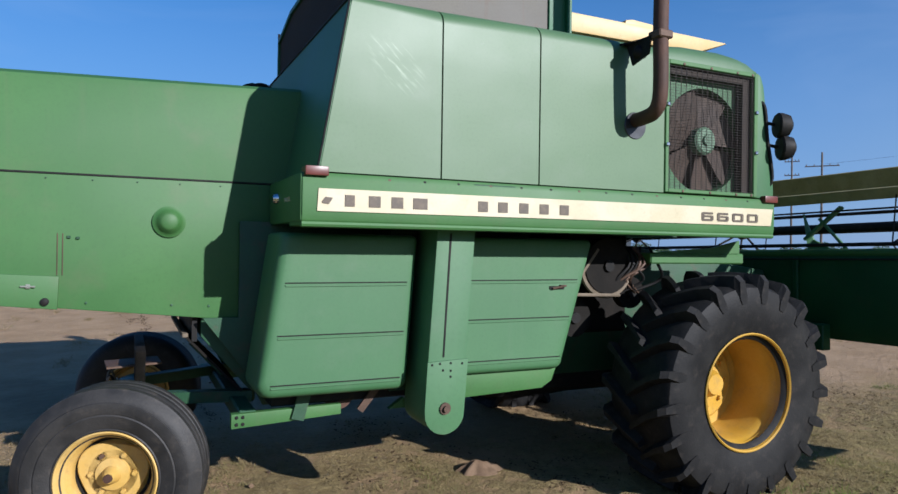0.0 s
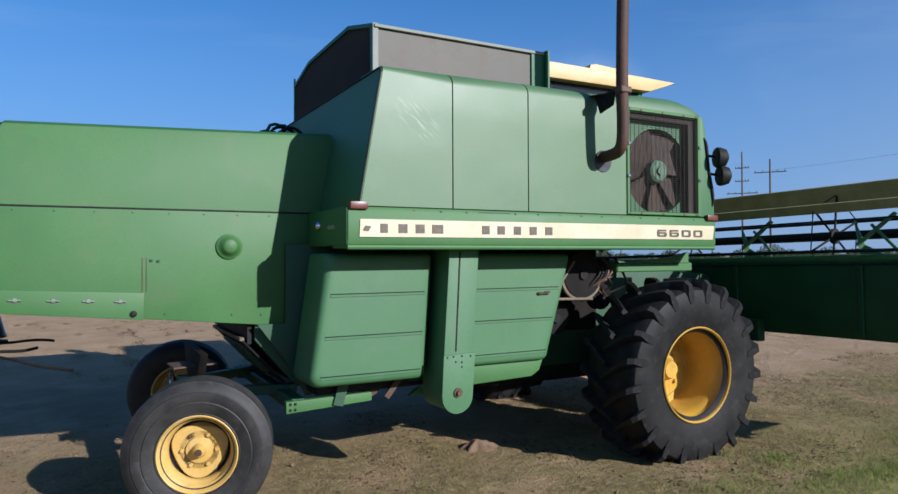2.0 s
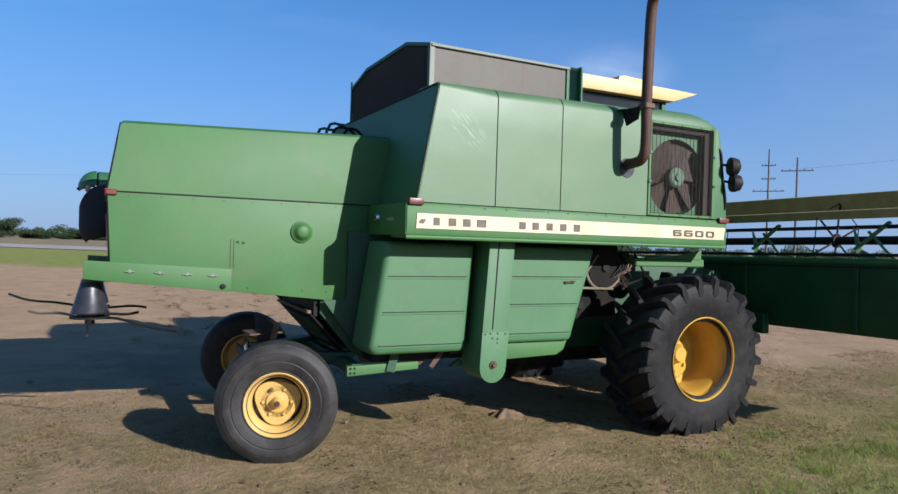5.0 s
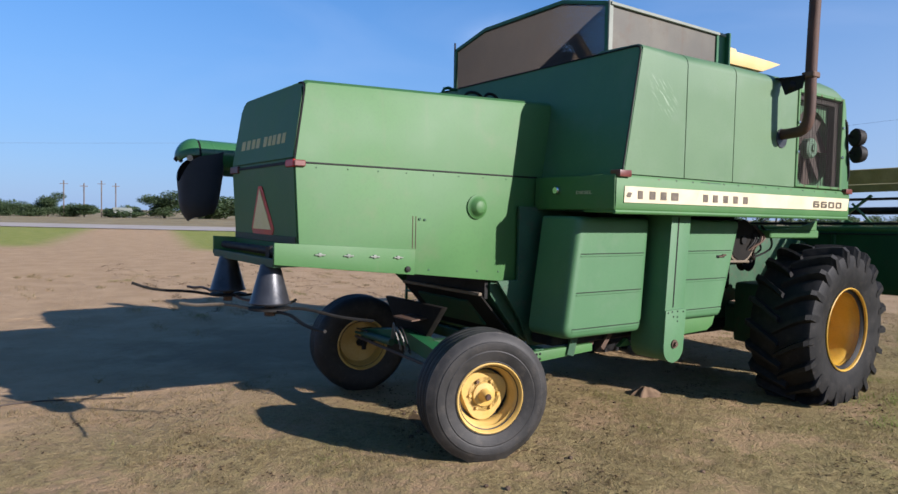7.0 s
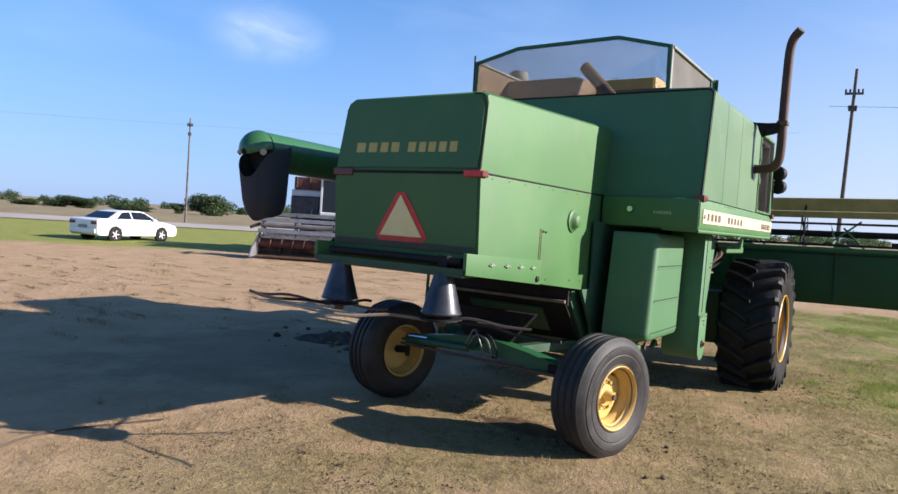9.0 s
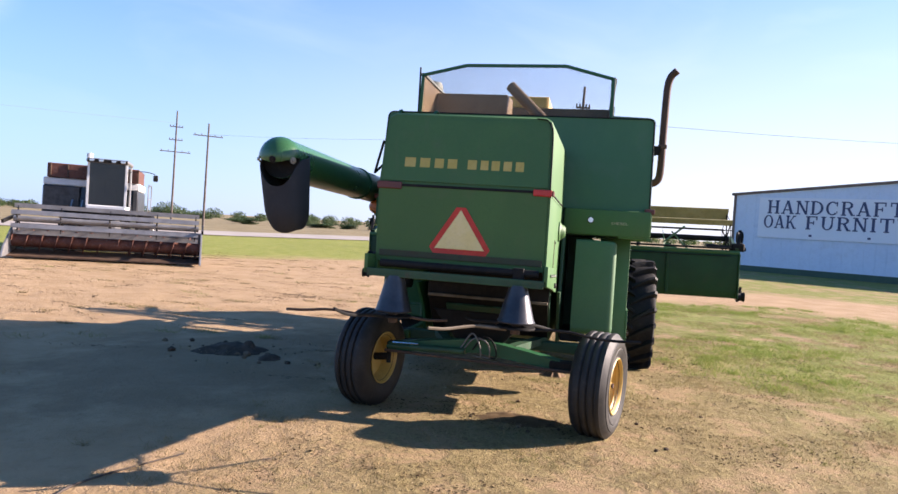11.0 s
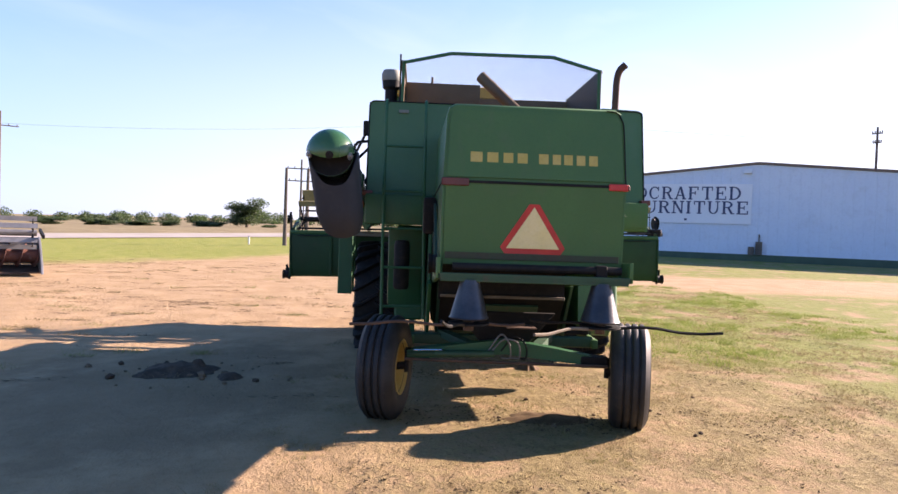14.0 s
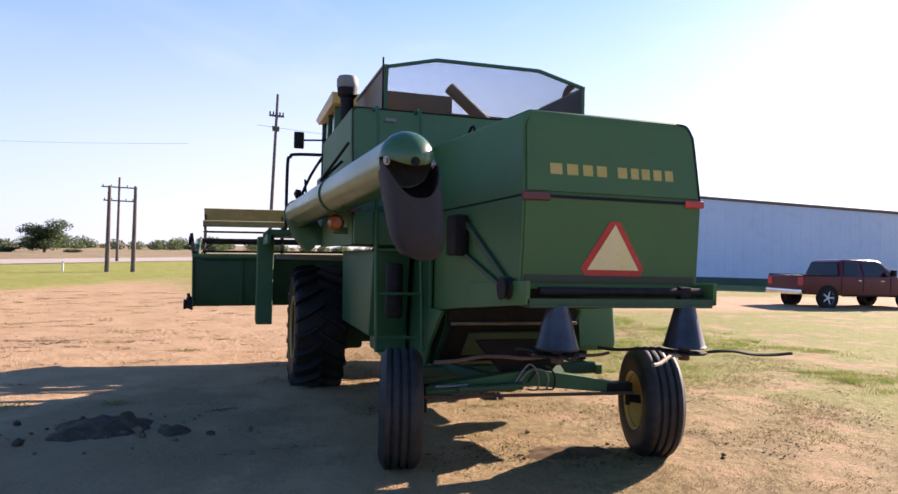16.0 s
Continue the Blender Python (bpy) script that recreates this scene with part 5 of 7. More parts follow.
part("cylinder_rod", rod((1.15, 0.55, 0.62), (1.17, 0.80, 0.61), 0.010, 8), CHROME, axle)
for k, (ya, yb) in enumerate(((0.02, -0.10), (-0.06, -0.16), (0.05, -0.02))):
    part("hydraulic_hose", tube([(1.16, ya + 0.10, 0.62), (1.12, ya, 0.73 + 0.02 * k), (1.10, yb, 0.70), (1.14, yb - 0.02, 0.57), (1.17, yb + 0.05, 0.56)], 0.008, 6, 5), HOSE_PALE if k != 1 else BLACK, axle)
part("axle_pivot", prism([(-0.20, 0.66), (0.20, 0.66), (0.45, 0.95), (-0.45, 0.95)], "x", 1.26, 1.32, 0.01), GRIME_SHADE, axle)
part("axle_beam_brace", bar((1.28, -0.30, 0.64), (1.95, -0.55, 0.66), 0.09, 0.07), GREEN_DIRTY, axle)
part("axle_beam_brace", bar((1.28, 0.30, 0.64), (1.95, 0.55, 0.66), 0.09, 0.07), GREEN_DIRTY, axle)
part("hydraulic_filter", lathe([(0, 1.05), (0.065, 1.06), (0.078, 1.09), (0.078, 1.5), (0.065, 1.54), (0, 1.55)], 20, Matrix.Translation((2.05, 0.95, 0)) @ Matrix.Rotation(math.pi / 2, 4, "X") @ Matrix.Scale(1, 4)), BLACK, H, "black cylinder behind the ladder")

# unloading auger along the left side, with rubber spout
A0, A1 = Vector((-0.15, 1.400, 2.145)), Vector((4.20, 1.62, 2.08))
d = (A1 - A0).normalized()
s = d.cross(Vector((0, 0, 1))).normalized()
u = s.cross(d)
au = part("unloading_auger", tube([A0 + d * 0.02, A1], 0.154, 28, smooth=False), GREEN_GLOSS, H, "long green unloading auger tube")


def dome_point(th, ph, r):
    """th from the tube's axis, ph round it, on a ball round the tube's end."""
    return A0 - d * (r * math.cos(th)) + r * math.sin(th) ** 1.15 * (math.cos(ph) * s + math.sin(ph) * u)


dome = bmesh.new()
ND, NP = 14, 48
grid, low = [], set()
for j in range(ND + 1):
    row = []
    for k in range(NP):
        p = dome_point(0.02 + (math.pi / 2 - 0.02) * j / ND, 2 * math.pi * k / NP, 0.159)
        side = (p - A0).dot(s) / 0.159
        lim = -0.050 + 0.055 * side * side
        drop = (p - A0).dot(u) - lim
        if drop < 0:
            p = p - u * drop
        v = dome.verts.new(p)
        if drop < 0:
            low.add(v)
        row.append(v)
    grid.append(row)
for p, q in zip(grid, grid[1:]):
    for k in range(NP):
        quad = (p[k], p[(k + 1) % NP], q[(k + 1) % NP], q[k])
        if not all(v in low for v in quad):
            dome.faces.new(quad)
dome.faces.new(grid[0])
bmesh.ops.delete(dome, geom=[v for v in dome.verts if not v.link_faces], context="VERTS")
bmesh.ops.recalc_face_normals(dome, faces=dome.faces)
bmesh.ops.solidify(dome, geom=dome.faces[:], thickness=0.006)
# black disc over the closed tube end, drawn for its shaded inside
part("throat_shade_disc", lathe([(0, -0.004), (0.150, -0.004), (0.150, 0.004), (0, 0.004)], 28, Matrix.Translation(A0 + d * 0.012) @ (-d).to_track_quat("-Y", "Z").to_matrix().to_4x4()), BLACK, au, "black disc standing for the shaded inside of the tube")
part("spout_hood", dome, GREEN_GLOSS, au, "domed green spout hood")
for ph, th, mat in ((-10, 62, STEEL), (-80, 14, BLACK), (190, 62, STEEL)):
    p = dome_point(radians(th), radians(ph), 0.160)
    n = (p - A0).normalized()
    part("spout_bolt", lathe([(0, -0.012), (0.013, -0.012), (0.013, 0), (0.026, 0), (0.026, 0.008), (0, 0.008)], 14, Matrix.Translation(p) @ n.to_track_quat("-Y", "Z").to_matrix().to_4x4()), mat, au)
flap = bmesh.new()
rows = []
NA, NV = 40, 12
for j in range(NV + 1):
    row = []
    for k in range(NA):
        a = 2 * math.pi * k / NA
        # a = pi looks back; the rear lip of the sleeve sags below the hood
        sag = max(0.0, -math.cos(a)) ** 2.0
        top = 2.15 + 0.06 * math.cos(a) - 0.17 * sag
        f = j / NV
        low_z = 1.58 + 0.07 * max(0.0, math.cos(a)) + 0.035 * math.sin(a) ** 2
        z = top + (low_z - top) * f
        g = (2.24 - z) / 0.66
        wide = math.sqrt(max(0.0, 1.0 - max(0.0, g - 0.72) ** 2 * 9.0))
        rx, ry = (0.222 - 0.085 * g + 0.006 * math.sin(3 * a + 4 * g)) * wide, (0.174 - 0.026 * g) * wide
        ca, sa = math.cos(a), math.sin(a)
        ca, sa = math.copysign(abs(ca) ** 0.75, ca), math.copysign(abs(sa) ** 0.75, sa)
        row.append((A0.x + 0.060 - 0.055 * g + rx * ca, A0.y - 0.10 * g + ry * sa, z))
    rows.append(row)
vr = [[flap.verts.new(p) for p in r] for r in rows]
for p, q in zip(vr, vr[1:]):
    for k in range(NA):
        flap.faces.new((p[k], p[(k + 1) % NA], q[(k + 1) % NA], q[k]))
bmesh.ops.recalc_face_normals(flap, faces=flap.faces)
bmesh.ops.solidify(flap, geom=flap.faces[:], thickness=0.01)
part("spout_flap", flap, FLAP, au, "hanging black rubber spout sleeve")
part("auger_elbow", join(tube([A1, A1 + Vector((0.16, -0.03, -0.03)), A1 + Vector((0.22, -0.12, -0.20)), A1 + Vector((0.22, -0.25, -0.34))], 0.17, 20, 6)), GREEN_PANEL, au)
part("auger_band", lathe([(0.154, -0.02), (0.165, -0.02), (0.165, 0.02), (0.154, 0.02)], 28, Matrix.Translation(A0 + d * 2.0) @ pose(0, 0, 0, 0, 0, -90)), GREEN_DEEP_SHADE, au)
part("auger_stay", join(rod((2.25, 1.36, 2.62), (2.6, 1.56, 2.30), 0.014, 8), rod((2.6, 1.36, 2.5), (2.6, 1.56, 2.30), 0.014, 8)), BLACK, au)

# left side fittings
ladder = part("tank_ladder", join(tube([(2.22, 1.145, 2.93), (2.03, 1.145, 2.85), (1.97, 1.145, 2.0), (1.90, 1.13, 0.78)], 0.016, 8, 4), tube([(2.22, 0.755, 2.93), (2.03, 0.755, 2.85), (1.97, 0.75, 2.0), (1.90, 0.72, 0.78)], 0.016, 8, 4)), GREEN_DEEP_SHADE, H, "narrow green tank ladder")
for z in (2.47, 2.03, 1.66, 1.28, 0.90):
    x = 1.97 + (z - 2.0) * 0.06
    part("rung", rod((x, 0.745, z), (x, 1.14, z), 0.013, 8), GREEN_DEEP_SHADE, ladder)
part("left_elevator", box(2.45, 2.78, 0.72, 1.02, 0.70, 1.70, 0.02), GREEN_DEEP_SHADE, H, "dark green left elevator housing")
part("left_shield", prism([(2.3, 1.66), (4.2, 1.66), (4.1, 0.85), (2.45, 0.85)], "y", 0.74, 1.10, 0.03), GREEN_DEEP_SHADE, H)
part("belt_arm", bar((0.05, 0.665, 1.42), (0.98, 0.665, 1.88), 0.045, 0.02, (0, 1, 0)), GREEN_DIRTY, H, "black slanting belt guard")
part("belt_arm", bar((0.05, 0.668, 1.38), (1.05, 0.668, 1.66), 0.032, 0.02, (0, 1, 0)), GREEN_DIRTY, H)
part("belt_guard", box(0.92, 1.16, 0.65, 0.76, 1.62, 1.93, 0.03, 2), BLACK, H)
part("belt_pulley", lathe([(0, -0.03), (0.075, -0.03), (0.06, 0), (0.075, 0.03), (0, 0.03)], 18, Matrix.Translation((0.08, 0.69, 1.42))), BLACK, H)
part("warning_lamp", lathe([(0, -0.05), (0.05, -0.045), (0.075, -0.01), (0.078, 0.0), (0.07, 0.03), (0, 0.03)], 18, pose(2.35, 1.44, 1.90, 0, 0, -90)), AMBER, H, "round amber warning lamp")
part("lamp_bracket", box(2.36, 2.42, 1.30, 1.46, 1.80, 1.86, 0.005), GREEN_DEEP_SHADE, H)
air = part("air_cleaner", lathe([(0, 3.55), (0.10, 3.55), (0.118, 3.51), (0.118, 3.44), (0.108, 3.42), (0.0, 3.42)], 24, Matrix.Translation((3.63, 1.18, 0.03)) @ Matrix.Rotation(math.pi / 2, 4, "X") @ Matrix.Scale(1, 4)), TANK_EDGE, H, "pale air cleaner cap on a black pipe")
part("bowl", lathe([(0.0, 3.42), (0.112, 3.42), (0.105, 3.34), (0.075, 3.31), (0.072, 2.9), (0, 2.9)], 20, Matrix.Translation((3.63, 1.18, 0.03)) @ Matrix.Rotation(math.pi / 2, 4, "X")), BLACK, air, "black intake pipe")

# cab
CX0, CX1, CY0, CY1 = 4.62, 5.95, -0.16, 1.18
posts = [(4.62, -0.16), (5.89, -0.16), (4.62, 1.12), (5.25, 1.12), (5.89, 1.12)]
cab = part("cab", join(box(CX0, CX1, CY0, CY1, 2.02, 2.55, 0.02), *[box(x, x + 0.06, y, y + 0.06, 2.5, 3.48) for x, y in posts]), GREEN_DEEP_SHADE, H, "green cab with dark windows")
for b in (box(4.68, 5.25, 1.142, 1.152, 2.55, 3.47), box(5.31, 5.89, 1.142, 1.152, 2.55, 3.47), box(4.68, 5.89, -0.135, -0.125, 2.55, 3.47), box(4.645, 4.655, -0.10, 1.12, 2.55, 3.47), box(5.92, 5.93, -0.10, 1.12, 2.55, 3.47)):
    part("cab_window", b, CAB_GLASS, cab)
part("cab_panel", box(4.62, 5.95, -0.185, -0.16, 2.5, 3.33, 0.005), GREEN_PANEL, cab)
part("cab_seat", join(box(4.95, 5.40, 0.40, 0.90, 2.50, 2.66, 0.05), box(4.88, 5.02, 0.40, 0.90, 2.55, 3.15, 0.05)), BLACK, cab)
roof = part("cab_roof", prism([(4.52, 3.465), (4.52, 3.60), (4.56, 3.63), (5.85, 3.625), (6.40, 3.615), (6.0, 3.475)], "y", -0.24, 1.23, 0.015), ROOF_YELLOW, cab, "faded yellow cab roof with a forward visor")
part("roof_fascia", box(4.504, 4.518, -0.22, 1.21, 3.47, 3.61, 0.004), YELLOW, cab, "deep yellow rear edge of the roof")
part("roof_vent", prism([(5.28, 3.62), (5.32, 3.735), (5.40, 3.75), (5.74, 3.735), (5.78, 3.62)], "y", -0.05, 1.0, 0.015), ROOF_YELLOW, cab)
part("mirror_arm", rod((5.15, 1.16, 3.12), (5.15, 1.58, 3.09), 0.012, 8), BLACK, H)
part("mirror", box(5.12, 5.16, 1.50, 1.63, 2.98, 3.20, 0.02, 2), BLACK, H, "black cab mirror on an arm")
plat = part("cab_platform", join(box(4.6, 6.15, 1.12, 1.95, 1.83, 1.90, 0.01), box(4.6, 6.15, 1.90, 1.95, 1.72, 1.88, 0.01)), GREEN_DEEP_SHADE, H, "green cab platform")
part("guard_rail", join(tube([(4.85, 1.72, 1.90), (4.85, 1.72, 2.72), (4.85, 1.69, 2.82), (4.85, 1.62, 2.86), (4.86, 1.18, 2.88)], 0.020, 8, 5), tube([(4.75, 1.68, 1.9), (4.85, 1.48, 2.5), (4.95, 1.20, 3.0)], 0.018, 8, 5)), BLACK, plat, "black tube handrail")
part("access_ladder", join(box(5.92, 5.98, 1.80, 2.02, 0.62, 1.84, 0.01), box(6.30, 6.36, 1.80, 2.02, 0.62, 1.84, 0.01), box(5.98, 6.30, 1.82, 2.0, 0.9, 0.93), box(5.98, 6.30, 1.82, 2.0, 1.25, 1.28), box(5.98, 6.30, 1.82, 2.0, 1.6, 1.63)), GREEN_DEEP_SHADE, H, "green access ladder below the cab platform")
part("cross_channel", join(box(5.66, 5.72, 0.85, 1.78, 1.53, 1.60, 0.01), box(5.65, 5.66, 0.85, 1.78, 1.585, 1.605, 0.002)), TANK_EDGE, H, "pale-edged cross channel under the platform")
part("control_lever", join(rod((4.7, 1.45, 1.9), (4.85, 1.5, 2.55), 0.014, 6), lathe([(0, -0.05), (0.05, -0.04), (0.06, 0.02), (0, 0.05)], 12, Matrix.Translation((4.7, 1.6, 2.35)))), BLACK, H)
# front right rail and lamps
rail = part("front_rail", tube([(5.35, -1.45, 2.73), (5.395, -1.50, 2.68), (5.43, -1.50, 2.45), (5.485, -1.50, 2.16), (5.45, -1.45, 2.06)], 0.013, 8, 5), BLACK, H, "black tube rail with two lamps")
for z, x, tilt in ((2.54, 5.51, 8), (2.38, 5.545, 12)):
    M = Matrix.Translation((x, -1.56, z)) @ pose(0, 0, 0, 0, tilt, 60)
    lamp = part("field_lamp", lathe([(0, -0.07), (0.035, -0.068), (0.075, -0.045), (0.09, 0.0), (0.092, 0.03), (0.08, 0.045), (0, 0.05)], 20, M), BLACK, rail, "black round field lamp")
    part("stem", rod((5.43, -1.50, z + 0.02), (x, -1.54, z), 0.012, 6), BLACK, lamp)

# feeder house joins body and header
part("feeder_house", prism([(4.9, 1.66), (6.56, 1.45), (6.56, 0.90), (4.9, 0.80)], "y", -0.55, 0.55, 0.02), GREEN_DIRTY, H, "dark green feeder house")

# ---------------------------------------------------------------- header
HX = 6.58
P = thing("grain_header", (HX + 0.3, -0.2, 0), "wide dark green grain header with a tan slatted reel", "header")
P.rotation_euler.x = radians(-1.0)
YL, YR = 2.88, -3.30


def depth_profile(*pts):
    """Outline given as depth ahead of the back sheet and height."""
    return [(HX + d_, z) for d_, z in pts]


part("back_sheet", prism(depth_profile((0.04, 0.87), (0.0, 1.0), (0.0, 1.56), (0.05, 1.615), (0.09, 1.615), (0.07, 1.02), (0.40, 0.875), (0.72, 0.885), (0.72, 0.865), (0.38, 0.85)), "y", YR, YL, 0.006), HEADER_SHADE_GREEN, P, "dark green header back and trough")
part("top_tube", rod((HX + 0.04, YR, 1.60), (HX + 0.04, YL, 1.60), 0.035, 10), GREEN, P)
for y in (YR, YL - 0.03):
    e = part("end_sheet", prism(depth_profile((0.0, 0.87), (0.0, 1.58), (0.25, 1.60), (0.5, 1.35), (0.80, 1.02), (0.85, 0.88), (0.3, 0.85)), "y", y - 0.01, y + 0.03, 0.006), HEADER_SHADE_GREEN, P, "green header end sheet")
    part("edge_roll", tube([(HX - 0.005, y + 0.01, 0.88), (HX - 0.005, y + 0.01, 1.58)], 0.016, 6, smooth=False), HEADER_SHADE_GREEN, e)
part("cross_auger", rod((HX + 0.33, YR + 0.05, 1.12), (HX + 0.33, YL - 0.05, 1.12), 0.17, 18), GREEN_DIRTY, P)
part("back_brace", box(HX - 0.10, HX, -1.22, 1.0, 0.78, 1.0, 0.01), HEADER_SHADE_GREEN, P)
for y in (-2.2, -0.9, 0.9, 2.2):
    part("stiffener", box(HX - 0.03, HX, y - 0.025, y + 0.025, 0.90, 1.57, 0.008), HEADER_SHADE_GREEN, P)
for yy, sgn in ((YL, 1), (YR, -1)):
    part("header_drive", join(box(HX + 0.10, HX + 0.28, yy, yy + 0.08 * sgn, 0.84, 1.0, 0.01), lathe([(0, -0.05), (0.08, -0.05), (0.06, 0), (0.08, 0.05), (0, 0.05)], 16, Matrix.Translation((HX + 0.08, yy + 0.06 * sgn, 0.90))), rod((HX + 0.06, yy, 0.82), (HX + 0.06, yy + 0.05 * sgn, 1.06), 0.02, 8)), BLACK, P, "black drive at the header end")
RX, RZ, RR = HX + 0.35, 1.82, 0.41
part("reel_shaft", rod((RX, YR + 0.12, RZ), (RX, YL - 0.12, RZ), 0.045, 10), BLACK, P)
for k in range(6):
    a = radians(82 + 60 * k)
    c, s_ = math.cos(a), math.sin(a)
    px, pz = RX + RR * c, RZ + RR * s_
    if k < 2:
        bat = part("reel_bat", bar((px, YR + 0.14, pz), (px, YL - 0.14, pz), 0.025, 0.19 if k == 0 else 0.09, (-0.35, 0, 0.9)), BAT_WOOD, P, "weathered tan reel bat")
    else:
        bat = part("reel_bat", rod((px, YR + 0.14, pz), (px, YL - 0.14, pz), 0.016, 8), BLACK, P, "dark round reel pipe")
    part("tine_bar", rod((px, YR + 0.14, pz - 0.12), (px, YL - 0.14, pz - 0.12), 0.008, 6), BLACK, bat)
for y in (YR + 0.16, -1.75, 0.0, 1.6, YL - 0.16):
    disc = part("reel_spider", lathe([(0.03, -0.015), (0.075, -0.015), (0.075, 0.015), (0.03, 0.015)], 16, Matrix.Translation((RX, y, RZ))), BLACK, P)
    for k in range(6):
        a, b = radians(82 + 60 * k), radians(142 + 60 * k)
        pa, pb = (RX + RR * math.cos(a), y, RZ + RR * math.sin(a)), (RX + RR * math.cos(b), y, RZ + RR * math.sin(b))
        part("spoke", rod((RX, y, RZ), pa, 0.011, 6), BLACK, disc)
        part("brace", rod(pa, pb, 0.006, 5), BLACK, disc)
for y in (YR + 0.04, YL - 0.06):
    part("reel_arm", bar((HX + 0.04, y, 1.64), (HX + 0.75, y, 1.84), 0.05, 0.07), GREEN_DIRTY, P)
    part("reel_lift", rod((HX + 0.15, y, 1.30), (HX + 0.42, y, 1.72), 0.022, 8), BLACK, P)
part("reel_end_gear", join(bar((HX + 0.06, YR + 0.02, 1.64), (HX + 0.30, YR - 0.04, 1.95), 0.05, 0.07), lathe([(0, -0.04), (0.10, -0.04), (0.08, 0), (0.10, 0.04), (0, 0.04)], 18, Matrix.Translation((HX + 0.26, YR - 0.03, 1.85))), rod((HX + 0.1, YR - 0.1, 1.66), (HX + 0.1, YR + 0.5, 1.70), 0.03, 8), box(HX + 0.05, HX + 0.22, YR - 0.08, YR + 0.12, 1.62, 1.75, 0.02)), BLACK, P, "black reel drive gear")
part("reel_end_gear", join(bar((HX + 0.06, YL - 0.02, 1.62), (HX + 0.26, YL + 0.03, 1.92), 0.04, 0.06), lathe([(0, -0.03), (0.07, -0.03), (0.055, 0), (0.07, 0.03), (0, 0.03)], 16, Matrix.Translation((HX + 0.22, YL + 0.03, 1.82))), tube([(HX + 0.05, YL - 0.12, 1.63), (HX + 0.12, YL - 0.30, 1.80), (HX + 0.2, YL - 0.75, 1.84)], 0.012, 6, 4)), BLACK, P, "black reel bearing arm")
for y in (-0.95, -2.15):
    part("reel_brace", join(sheet([(HX + 0.08, y, 1.60), (HX + 0.08, y + 0.05, 1.95), (HX + 0.12, y - 0.02, 1.72), (HX + 0.08, y - 0.22, 1.63)], (1, 0, 0), 0.02), bar((HX + 0.07, y + 0.02, 1.72), (HX + 0.10, y - 0.30, 1.99), 0.05, 0.025), rod((HX + 0.09, y - 0.10, 1.90), (HX + 0.09, y - 0.36, 1.62), 0.014, 6)), GREEN_PANEL, P, "pale green reel bracket")


